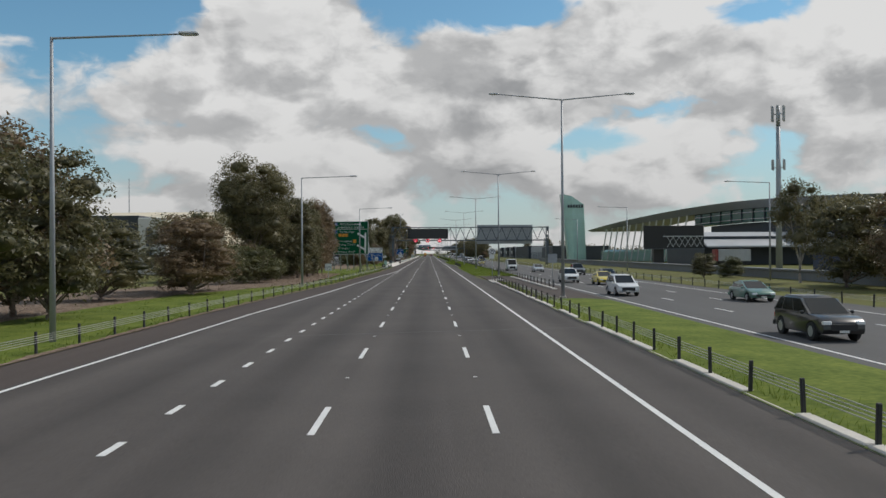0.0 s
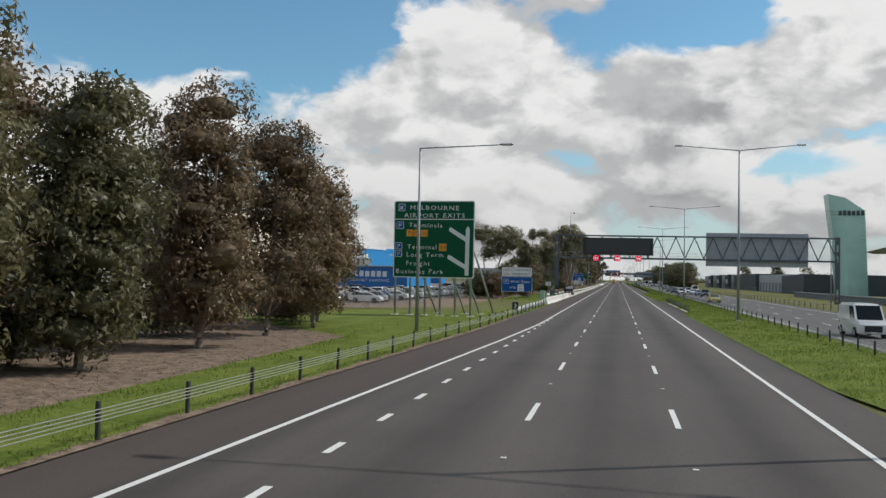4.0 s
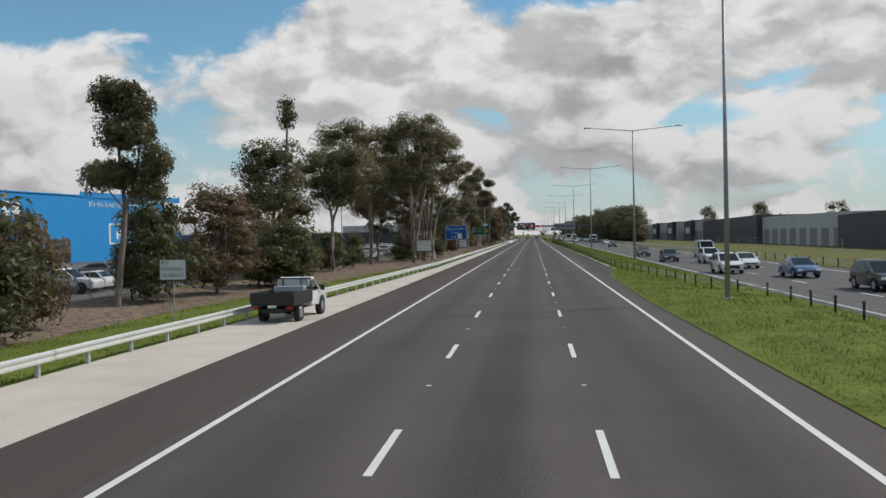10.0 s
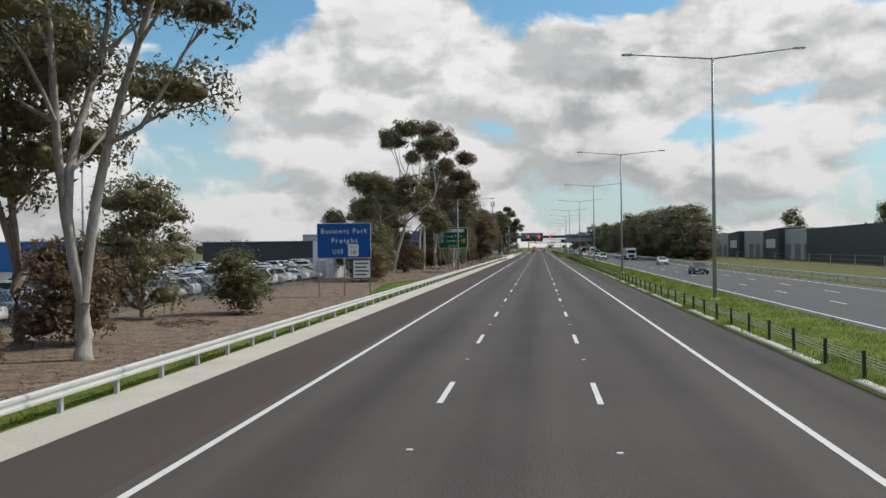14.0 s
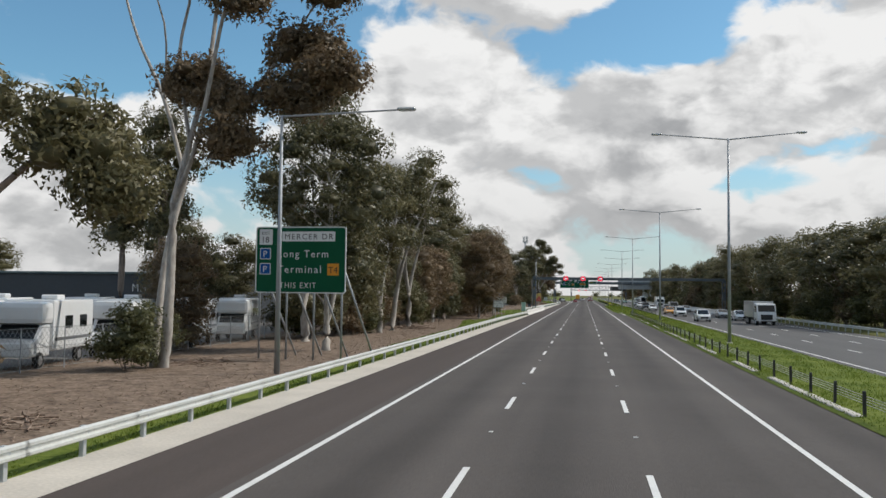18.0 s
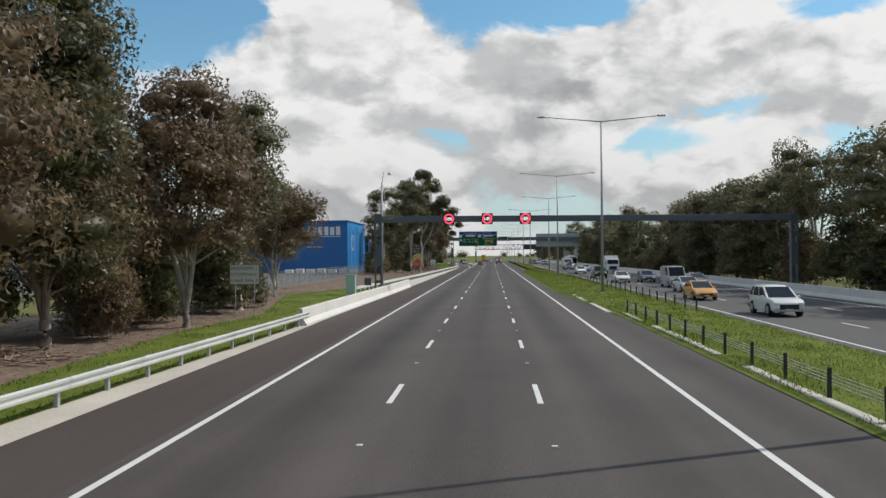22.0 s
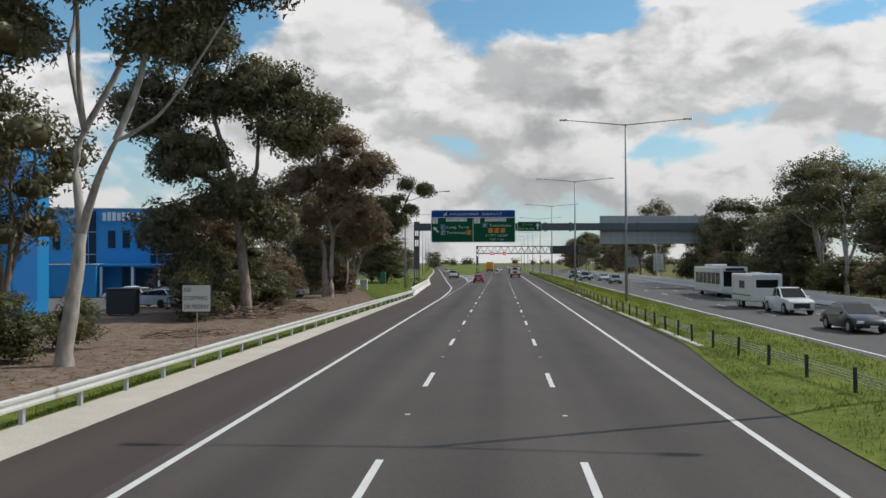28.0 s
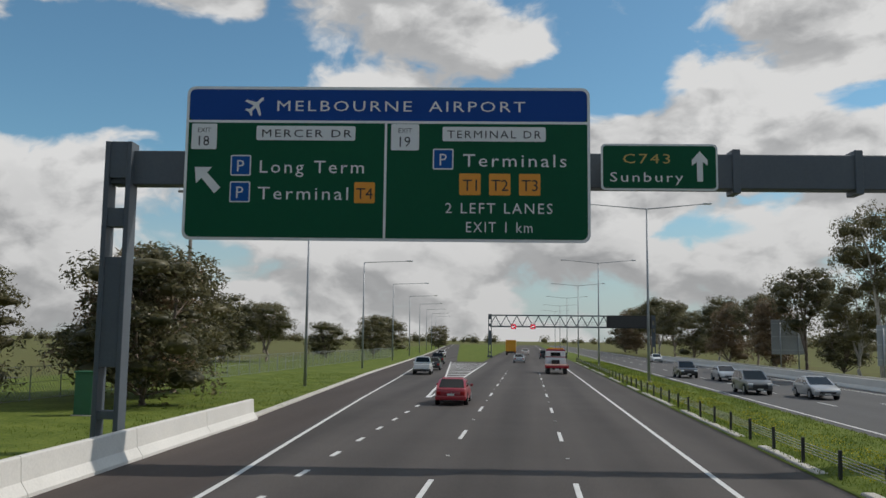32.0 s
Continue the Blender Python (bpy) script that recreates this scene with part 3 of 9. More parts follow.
# ---------------------------------------------------------------- barriers
post_me = bpy.data.meshes.new("post")
pb = box(-0.045, 0.045, -0.045, 0.045, 0.0, 0.82, 0.012)
pb.to_mesh(post_me)
post_me.materials.append(BLACKPOST)
cap_me = bpy.data.meshes.new("post_cap")
pb = box(-0.05, 0.05, -0.05, 0.05, 0.70, 0.76, 0.008)
pb.to_mesh(cap_me)
cap_me.materials.append(STEEL)


def wire_barrier(x_at, a, b, gap, label):
    t = thing("wire_rope_barrier", label, "barrier", kind="structure")
    y = a
    while y <= b:
        p = new("post", post_me)
        p.matrix_basis = pose(x_at(y), y, 0.0, random.uniform(-2, 2), random.uniform(-2, 2), random.uniform(-6, 6))
        p.parent = t
        y += gap
    for z in (0.42, 0.50, 0.58, 0.66):
        bm = bmesh.new()
        pts = steps(a, b, gap * 2)
        for u, v in zip(pts, pts[1:]):
            bar((x_at(u) + 0.05, u, z), (x_at(v) + 0.05, v, z), 0.019, 0.019, bm)
        part("wire_rope", bm, WIRE, t)
    return t


wire_left = lin((-90, -15.4), (0, -14.4), (53, -13.0), (75, -12.0), (100, -10.7), (130, -9.9), (165, -8.95), (212, -8.85))
wire_barrier(wire_left, -40.5, 214, 3.55, "wire rope barrier on slim black posts beside grass")
wire_barrier(lambda y: 8.55, -39, 103, 3.0, "wire rope barrier on black posts on a kerb")
wire_barrier(lin((80, 12.7), (124, 12.6), (300, 12.9), (308, 10.8), (318, 10.4), (338, 8.9)), 82, 338, 3.0, "wire rope barrier on black posts in median grass")
wire_barrier(lambda y: 8.15, 201, 247, 2.2, "wire rope barrier on closely set black posts")
wire_barrier(lambda y: 8.7, 341, 612, 3.0, "wire rope barrier on black posts in median grass")
wire_barrier(lin((606, 13.0), (700, 12.9), (711, 10.8), (717, 10.5), (748, 8.8)), 612, 748, 3.0, "wire rope barrier on black posts in median grass")
wire_barrier(lambda y: 8.7, 750, 960, 3.0, "wire rope barrier on black posts in median grass")
wire_barrier(lambda y: 28.2, 20, 380, 4.0, "wire rope barrier beyond the oncoming lanes")

W_BEAM = [(0.0, 0.0), (0.05, 0.03), (0.05, 0.08), (0.0, 0.115), (0.0, 0.165), (0.05, 0.20), (0.05, 0.26), (0.0, 0.30), (-0.012, 0.30), (0.035, 0.255), (0.035, 0.205), (-0.012, 0.165), (-0.012, 0.115), (0.035, 0.075), (0.035, 0.035), (-0.012, 0.0)]
rail_post_me = bpy.data.meshes.new("rail_post")
pb = box(-0.11, 0.0, -0.06, 0.06, -0.05, 0.66, 0.01)
box(0.0, 0.09, -0.05, 0.05, 0.40, 0.62, 0.0, pb)
pb.to_mesh(rail_post_me)
rail_post_me.materials.append(STEEL)


def guard_rail(x_at, a, b, flip=1, gap=2.5, z=0.40, label="galvanised steel W-beam guard rail on posts"):
    t = thing("guard_rail", label, "guard rail", kind="structure")
    n = steps(a, b, 4.0)
    for u, v in zip(n, n[1:]):
        ov = 0.12
        part("beam", sweep([(flip * (0.09 + px), z - 0.02 + pz) for px, pz in W_BEAM], [u, (u + v) / 2, v + ov], x_at), RAIL, t)
    y = a + 0.4
    while y < b:
        p = new("rail_post", rail_post_me)
        p.matrix_basis = pose(x_at(y), y, 0, 0, 0, 0 if flip > 0 else 180)
        p.parent = t
        y += gap
    return t


guard_rail(guard_x, 186, 222)
guard_rail(guard_x, 262, 604)
guard_rail(guard_x, 640, 803)
guard_rail(lambda y: 28.3, 380, 610, -1, label="weathered W-beam guard rail beyond the oncoming lanes")
guard_rail(lambda y: 28.6, -60, 20, -1, label="weathered W-beam guard rail beyond the oncoming lanes")

F_SHAPE = [(-0.30, -0.05), (0.30, -0.05), (0.30, 0.08), (0.12, 0.33), (0.085, 0.86), (0.065, 0.885), (-0.085, 0.885), (-0.11, 0.86), (-0.14, 0.33), (-0.30, 0.08)]


def barrier(x_at, a, b, label, length=6.0):
    t = thing("concrete_barrier", label, "concrete barrier", kind="structure")
    n = steps(a, b, length)
    for u, v in zip(n, n[1:]):
        part("barrier_section", sweep([(px, pz) for px, pz in F_SHAPE], [u + 0.012, (u + v) / 2, v - 0.012], x_at), WHITEWALL, t)
    return t


barrier(lin((219, -9.2), (230, -9.05), (266, -8.95)), 219, 266, "white concrete safety barrier beside the gantry column")
barrier(lin((603, -9.1), (640, -8.8), (656, -8.8)), 603, 656, "white concrete safety barrier beside the gantry column")
barrier(lin((801, -9.1), (817, -9.9), (850, -11.4)), 801, 850, "white concrete safety barrier under the overhead sign")
barrier(lambda y: 27.2, 612, 1000, "weathered grey concrete barrier beyond the oncoming lanes", 12.0)

# ---------------------------------------------------------------- trees
def tube(points, radii, seg, verts, faces):
    """Adds a tapering tube along points."""
    base = len(verts)
    for i, p in enumerate(points):
        d = (points[min(i + 1, len(points) - 1)] - points[max(i - 1, 0)]).normalized()
        q = d.to_track_quat("Z", "Y")
        for k in range(seg):
            a = 2 * math.pi * k / seg
            verts.append(p + q @ Vector((radii[i] * math.cos(a), radii[i] * math.sin(a), 0)))
    for i in range(len(points) - 1):
        for k in range(seg):
            faces.append((base + i * seg + k, base + i * seg + (k + 1) % seg, base + (i + 1) * seg + (k + 1) % seg, base + (i + 1) * seg + k))


def limb(rng, a, b, n, wander):
    """A gently bending line from a to b."""
    one, two = [Vector((rng.uniform(-1, 1), rng.uniform(-1, 1), rng.uniform(-0.4, 0.6))) * wander for _ in range(2)]
    return [a.lerp(b, i / n) + one * math.sin(math.pi * i / n) + two * 0.6 * math.sin(2 * math.pi * i / n) for i in range(n + 1)]


GOLD = (1 + 5 ** 0.5) / 2
ICO_V = np.array([(-1, GOLD, 0), (1, GOLD, 0), (-1, -GOLD, 0), (1, -GOLD, 0), (0, -1, GOLD), (0, 1, GOLD), (0, -1, -GOLD), (0, 1, -GOLD), (GOLD, 0, -1), (GOLD, 0, 1), (-GOLD, 0, -1), (-GOLD, 0, 1)]) / math.hypot(1, GOLD)
ICO_F = np.array([(0, 11, 5), (0, 5, 1), (0, 1, 7), (0, 7, 10), (0, 10, 11), (1, 5, 9), (5, 11, 4), (11, 10, 2), (10, 7, 6), (7, 1, 8), (3, 9, 4), (3, 4, 2), (3, 2, 6), (3, 6, 8), (3, 8, 9), (4, 9, 5), (2, 4, 11), (6, 2, 10), (8, 6, 7), (9, 8, 1)])


def finer(V, F):
    """Splits each face of a ball into four."""
    V, mid, out = [tuple(v) for v in V], {}, []

    def middle(i, j):
        key = (min(i, j), max(i, j))
        if key not in mid:
            p = np.array(V[i]) + np.array(V[j])
            V.append(tuple(p / np.linalg.norm(p)))
            mid[key] = len(V) - 1
        return mid[key]
    for a, b, c in F:
        ab, bc, ca = middle(a, b), middle(b, c), middle(c, a)
        out += [(a, ab, ca), (b, bc, ab), (c, ca, bc), (ab, bc, ca)]
    return np.array(V), np.array(out)


BALL_V, BALL_F = finer(ICO_V, ICO_F)


def puff_leaves(rng, clumps, size, density):
    """Leaves, one small blade each, over many small dense puffs that cover each clump (centre, radius, flatness)."""
    C, N, KV, KF = [], [], [], []
    cores = 0
    for c, r, flat in clumps:
        squash = np.array((1, 1, flat))
        m = int(9 + 5 * min(r, 2.4))
        i = np.arange(m) + 0.5
        polar, turn = np.arccos(1 - 1.70 * i / m), math.pi * (1 + 5 ** 0.5) * i + rng.random() * 6.3
        d = np.stack([np.cos(turn) * np.sin(polar), np.sin(turn) * np.sin(polar), np.cos(polar)], 1) + 0.22 * rng.normal(size=(m, 3))
        d /= np.linalg.norm(d, axis=1)[:, None]
        centres = np.array(c) + d * r * (0.56 + 0.22 * rng.random((m, 1))) * squash
        radii = r * 0.42 * (0.75 + 0.5 * rng.random(m))
        n = max(5, int(density * 15.3 * r * r / (m * size * size)))
        e = rng.normal(size=(m, n, 3)) * 0.75 + 0.60 * d[:, None, :]
        e[:, :, 2] += 0.25
        e /= np.linalg.norm(e, axis=2)[:, :, None]
        depth = 1.14 - 0.62 * rng.random((m, n, 1)) ** 1.4
        C.append((centres[:, None, :] + e * radii[:, None, None] * depth).reshape(-1, 3))
        N.append(e.reshape(-1, 3))
        bulge = 0.40 + 0.16 * np.clip((BALL_V @ d.T).max(axis=1) * 4 - 3, 0, 1)
        KV.append(np.array(c) + BALL_V * (bulge * (0.92 + 0.16 * rng.random(len(BALL_V))))[:, None] * r * squash)
        KF.append(BALL_F + cores * len(BALL_V))
        cores += 1
    C, N = np.concatenate(C), np.concatenate(N)
    n = len(C)
    N = N + 0.50 * rng.normal(size=(n, 3))
    N /= np.linalg.norm(N, axis=1)[:, None]
    axis = rng.normal(size=(n, 3))
    axis[:, 2] -= 0.5
    axis -= N * np.sum(axis * N, axis=1)[:, None]
    axis /= np.linalg.norm(axis, axis=1)[:, None]
    side = np.cross(axis, N)
    s = size * (0.6 + 0.8 * rng.random((n, 1)))
    w = s * 0.32
    V = np.stack([C + side * w, C - side * w * 0.8, C + axis * s], axis=1).reshape(-1, 3)
    return np.concatenate([V] + KV), np.concatenate([np.arange(3 * n).reshape(-1, 3), np.concatenate(KF) + 3 * n]), n


def leaf_mesh(V, F, leaves, material):
    """The first faces are single leaves, the rest rounded masses of foliage within."""
    me = bpy.data.meshes.new("crown")
    me.vertices.add(len(V))
    me.vertices.foreach_set("co", V.astype(np.float32).ravel())
    me.loops.add(F.size)
    me.loops.foreach_set("vertex_index", F.ravel().astype(np.int32))
    me.polygons.add(len(F))
    me.polygons.foreach_set("loop_start", np.arange(0, F.size, 3, dtype=np.int32))
    me.polygons.foreach_set("use_smooth", np.arange(len(F)) >= leaves)
    me.update(calc_edges=True)
    me.materials.append(material)
    return me


# crown outline: half width, as a share of the widest, at evenly spaced heights from the crown's foot to its top
OUTLINE = {
    "dome": (0.55, 0.85, 1.0, 1.0, 0.85, 0.5),
    "umbrella": (0.25, 0.6, 0.9, 1.0, 1.0, 0.75),
    "tiers": (0.7, 1.0, 0.95, 0.85, 0.7, 0.4),
    "column": (0.8, 1.0, 0.95, 0.9, 0.75, 0.4),
    "bush": (0.9, 1.0, 1.0, 0.95, 0.8, 0.5),
}


def leafy(rng, rnd, verts, faces, lines, spots, bark, leaf, size, density, chain=False):
    """Side branches from the nearest stem to each clump, and the leaves on the clumps."""
    tips = []
    for c, rad, fl in spots:
        best, far = None, 1e9
        for pts, rr in lines:
            for i in range(len(pts) - 1):
                p = pts[i]
                side = math.hypot(c.x - p.x, c.y - p.y)
                miss = abs((c.z - p.z) - 0.8 * side - 0.3) + 0.5 * side
                if chain:
                    miss = (c - p).length + max(0.0, p.z - c.z)
                if miss < far:
                    best, far = (p, rr[i]), miss
        for p in tips:
            miss = (c - p).length + 0.7 * max(0.0, p.z - c.z)
            if miss < far:
                best, far = (p, 0.05), miss
        p, thick = best
        tip = c - Vector((0, 0, rad * fl * 0.3))
        if chain:
            tips.append(tip)
        bp = limb(rnd, p, tip, 4, 0.07 * (tip - p).length)
        bp[1].z -= 0.04 * (tip - p).length
        t0 = min(thick * 0.6, 0.03 + 0.022 * (tip - p).length)
        tube(bp, [t0, t0 * 0.85, t0 * 0.68, t0 * 0.5, 0.015], 5, verts, faces)
        for _ in range(2):
            w = tip + Vector((rnd.uniform(-1, 1), rnd.uniform(-1, 1), rnd.uniform(0.1, 0.7) * fl)) * rad * 0.75
            tube([bp[3], (bp[3] + w) / 2, w], [t0 * 0.4, t0 * 0.28, 0.01], 3, verts, faces)
    trunk = mesh_of("trunk", verts, faces, True)
    trunk.materials.append(bark or BARK)
    V, F, leaves = puff_leaves(rng, spots, size, density)
    V[:, 2] = np.maximum(V[:, 2], 0.03)
    return trunk, leaf_mesh(V, F, leaves, leaf or LEAF)


def make_tree(seed, h, r, foot, shape, stems, count, clump, fork=0.25, bark=None, leaf=None, size=0.24, density=1.0, flat=0.66, lean=0.0, shift=0.0):
    """A tree h metres high, its crown r metres in half width from the height foot upward: a trunk that forks into stems,
    a limb to each clump, and leaves on the clumps. fork: where it divides, as a share of the height; shift: how far the crown stands to the side."""
    rng, rnd = np.random.default_rng(seed), random.Random(seed)
    outline = OUTLINE[shape]
    low, high = foot + clump * flat * 0.8, h - clump * flat * 0.95
    spots = []
    for k in range(count):
        best, far = None, -1.0
        for _ in range(6):
            u = rnd.random() ** 0.9
            wide = float(np.interp(u * 5, range(6), outline)) * max(0.3, r - clump * 0.75)
            a, q = rnd.uniform(0, 2 * math.pi), math.sqrt(rnd.uniform(0.12, 1.0))
            p = Vector((shift * (0.4 + 0.6 * u) + wide * q * math.cos(a), wide * q * math.sin(a), low + (high - low) * u))
            gap = min(((p - o).length for o, _, _ in spots), default=9.0) + 0.25 * q * r
            if gap > far:
                best, far = p, gap
        spots.append((best, clump * rnd.uniform(0.66, 1.30), flat * rnd.uniform(0.85, 1.15)))
    verts, faces = [], []
    r0 = 0.0125 * h + 0.05 if shape != "bush" else 0.05
    knee = Vector((lean * fork, 0, h * fork))
    if fork > 0.03:
        tube([Vector((0, 0, -0.3)), Vector((0, 0, 0.02)), *limb(rnd, Vector((0, 0, 0.12 * knee.z)), knee, 3, 0.06 * min(2.0, knee.z))], [r0 * 1.35, r0 * 1.18, r0 * 1.04, r0 * 0.98, r0 * 0.93, r0 * 0.88], 9, verts, faces)
    lines = []
    turn = rnd.uniform(0, 6.3)
    for f in range(stems):
        a = turn + 2 * math.pi * (f + rnd.uniform(-0.25, 0.25)) / stems
        reach = (0.42 if stems > 1 else 0.1) * r
        end = Vector((shift + lean + math.cos(a) * reach, math.sin(a) * reach, foot + (h - foot) * rnd.uniform(0.6, 0.8)))
        start = knee if fork > 0.03 else Vector((math.cos(a) * 0.45, math.sin(a) * 0.45, -0.2))
        pts = limb(rnd, start, end, 9, 0.032 * h * (0.6 if stems == 1 else 1.0))
        thick = r0 * (0.88 if stems == 1 else 0.72 if stems == 2 else 0.62)
        rr = [thick * (1 - 0.75 * i / 9) + 0.02 for i in range(10)]
        tube(pts, rr, 7, verts, faces)
        lines.append((pts, rr))
    return leafy(rng, rnd, verts, faces, lines, spots, bark, leaf, size, density)


KINDS = {
    "gum": [make_tree(11 + i, 10, 3.6, 3.4, "dome", 3, 18, 1.35, 0.18, BARK if i != 1 else PALEBARK, LEAF, 0.21, 0.70) for i in range(3)],
    "brown": [make_tree(31 + i, 10, 3.6, 2.6, "dome", 3, 18, 1.4, 0.14, BARK, LEAF_B, 0.21, 0.70) for i in range(2)],
    "open": [make_tree(53 + i, 10, 3.6, 4.6, "umbrella", 3, 15, 1.2, 0.22, PALEBARK, LEAF, 0.18, 0.72, 0.58) for i in range(3)],
    "full": [make_tree(91 + i, 10, 3.6, 0.6, "column", 3, 27, 1.4, 0.06, BARK, LEAF if i else LEAF_B, 0.23, 0.66) for i in range(3)],
    "bush": [make_tree(131 + i, 10, 4.6, 0.0, "bush", 5, 14, 2.3, 0.0, BARK, BUSHLEAF if i else LEAF_B, 0.45, 0.85, 0.70) for i in range(3)],
    "far": [make_tree(151 + i, 10, 3.6, (1.2, 3.0, 2.4, 0.8)[i], "dome", 3, 16, 1.45, 0.15, BARK, LEAF, 0.26, 0.70) for i in range(4)],
}
WORDS = {
    "gum": ("tall eucalyptus tree with dark olive crown and peeling bark", "tree"),
    "brown": ("eucalyptus tree with reflection-browned green crown in leaf litter", "tree"),
    "open": ("tall eucalyptus with pale bare limbs and open crown", "tree"),
    "umbrella": ("eucalyptus with umbrella-shaped crown on pale limbs", "tree"),
    "dome": ("broad eucalyptus with rounded olive clumps and forked trunk", "tree"),
    "tiers": ("eucalyptus with tiered flat clumps of brownish green leaves", "tree"),
    "column": ("dense dark roadside tree leafy almost to the ground", "tree"),
    "full": ("dense dark roadside tree with foliage near the ground", "tree"),
    "bush": ("rounded olive green roadside shrub in leaf litter", "shrub"),
    "far": ("dark eucalyptus in a row beyond the oncoming lanes", "tree"),
}
tree_count = 0


def stand(name, label, category, group, x, y, rz, scale, trunk, crown):
    t = thing(name, label, category, group, at=(x, y, 0.0), rz=rz)
    t.scale = scale
    for nm, me in (("trunk", trunk), ("crown", crown)):
        o = new(nm, me)
        o.parent = t
    return t


def tree(kind, x, y, h, r=None, pick=None):
    """A tree h metres high with a crown about r metres in half width, one of a few of its kind."""
    global tree_count
    tree_count += 1
    rnd = random.Random(1000 + tree_count)
    trunk, crown = KINDS[kind][(pick if pick is not None else tree_count) % len(KINDS[kind])]
    nominal = {"bush": 4.6}.get(kind, 3.6)
    s = h / 10.0
    sx = s if r is None else max(0.45 * s, min(1.9 * s, r / nominal))
    name = "shrub" if kind == "bush" else "tree"
    return stand(name, WORDS[kind][0], WORDS[kind][1], "roadside shrubs" if kind == "bush" else "roadside trees", x, y, rnd.uniform(0, 360), (sx, sx, s), trunk, crown)


def own_tree(shape, x, y, h, r, foot, stems, count, clump, fork=0.2, pale=False, brown=False, flat=0.66, lean=0.0, shift=0.0, rz=0.0, size=0.22, density=0.82):
    """A tree of its own shape, its crown from the height foot to h; lean and shift run along x before the turn rz."""
    global tree_count
    tree_count += 1
    trunk, crown = make_tree(2000 + tree_count, h, r, foot, shape, stems, count, clump * 1.2, fork, PALEBARK if pale else BARK, LEAF_B if brown else LEAF, size, density, flat, lean, shift)
    return stand("tree", WORDS[shape][0], WORDS[shape][1], "roadside trees", x, y, rz, (1, 1, 1), trunk, crown)


def grown_tree(x, y, boughs, masses, clump=1.0, pale=False, brown=False, size=0.23, density=0.85, shape="dome"):
    """A tree given by its boughs (thickness at the start, then places aside and up) and the masses of its crown (aside, up, half width, half height)."""
    global tree_count
    tree_count += 1
    rng, rnd = np.random.default_rng(4000 + tree_count), random.Random(4000 + tree_count)
    verts, faces, lines = [], [], []
    ends = {}
    for thick, *way_ in boughs:
        first = ends.get(way_[0], 0.0)
        drift = rnd.uniform(-0.35, 0.35)
        knots, depth = [], first
        for n, (dx_, dz_) in enumerate(way_):
            if n:
                depth += drift * math.hypot(dx_ - way_[n - 1][0], dz_ - way_[n - 1][1]) * (0.25 if thick > 0.2 else 1.0)
            ends[(dx_, dz_)] = depth
            knots.append(Vector((dx_, depth, dz_)))
        pts = []
        for n in range(len(knots) - 1):
            p0, p1, p2, p3 = knots[max(n - 1, 0)], knots[n], knots[n + 1], knots[min(n + 2, len(knots) - 1)]
            for q in range(4):
                u = q / 4
                pts.append(0.5 * (2 * p1 + (p2 - p0) * u + (2 * p0 - 5 * p1 + 4 * p2 - p3) * u * u + (3 * p1 - p0 - 3 * p2 + p3) * u ** 3))
        pts.append(knots[-1])
        last = len(pts) - 1
        thin = 0.34 if way_[0][1] <= 0.1 else 0.6
        rr = [thick * (1 - thin * n / last) for n in range(last + 1)]
        if way_[0][1] <= 0.1:
            pts.insert(0, pts[0] - Vector((0, 0, 0.3)))
            rr.insert(0, thick * 1.3)
            rr[1] = thick * 1.15
        pts = [p + Vector((rnd.uniform(-1, 1), rnd.uniform(-1, 1), 0)) * 0.12 * r_ for p, r_ in zip(pts, rr)]
        tube(pts, rr, 9 if thick > 0.2 else 7, verts, faces)
        lines.append((pts, rr))
    spots = []
    for mx, mz, rx, rz in masses:
        near = min((math.hypot(mx - a, mz - b), d) for (a, b), d in ends.items())[1]
        for n in range(int(4 + 2.6 * rx * rz / (clump * clump))):
            while True:
                d = Vector((rnd.uniform(-1, 1), rnd.uniform(-1, 1), rnd.uniform(-1, 1)))
                if d.length < 1:
                    break
            rad = clump * rnd.uniform(0.85, 1.4)
            spots.append((Vector((mx + d.x * max(0.2, rx - 0.6 * rad), near * 0.8 + d.y * max(0.2, rx * 0.9 - 0.6 * rad), mz + d.z * max(0.15, rz - 0.4 * rad))), rad, rnd.uniform(0.6, 0.95)))
    spots.sort(key=lambda q: min((q[0] - p).length for pts, _ in lines for p in pts))
    trunk, crown = leafy(rng, rnd, verts, faces, lines, spots, PALEBARK if pale else BARK, LEAF_B if brown else LEAF, size, density, True)
    return stand("tree", WORDS[shape][0], WORDS[shape][1], "roadside trees", x, y, 0.0, (1, 1, 1), trunk, crown)


# the first stretch: a big gum and a dense belt stepping down along the verge
own_tree("dome", -22.9, 114.5, 16.8, 5.6, 4.5, 3, 40, 1.6, 0.19)
own_tree("column", -20.6, 120.5, 12.0, 3.3, 0.4, 3, 34, 1.3, 0.06)
own_tree("column", -18.6, 123, 12.4, 3.0, 0.3, 3, 36, 1.25, 0.06)
own_tree("column", -18.2, 130, 10.6, 2.6, 0.3, 3, 30, 1.15, 0.06)
own_tree("column", -18.6, 139.5, 12.2, 2.9, 0.5, 3, 32, 1.2, 0.06, brown=True)
own_tree("dome", -19.0, 148, 11.8, 3.2, 1.0, 3, 26, 1.25, 0.1, brown=True)
own_tree("dome", -19.2, 156, 11.0, 3.2, 1.0, 3, 24, 1.25, 0.1, brown=True)
own_tree("column", -21.5, 163, 9.6, 3.0, 0.5, 3, 24, 1.25, 0.06)
# the umbrella tree before the first gantry
own_tree("umbrella", -21.2, 246.5, 12.8, 5.2, 6.6, 3, 17, 1.3, 0.0, True, flat=0.58, shift=1.7)
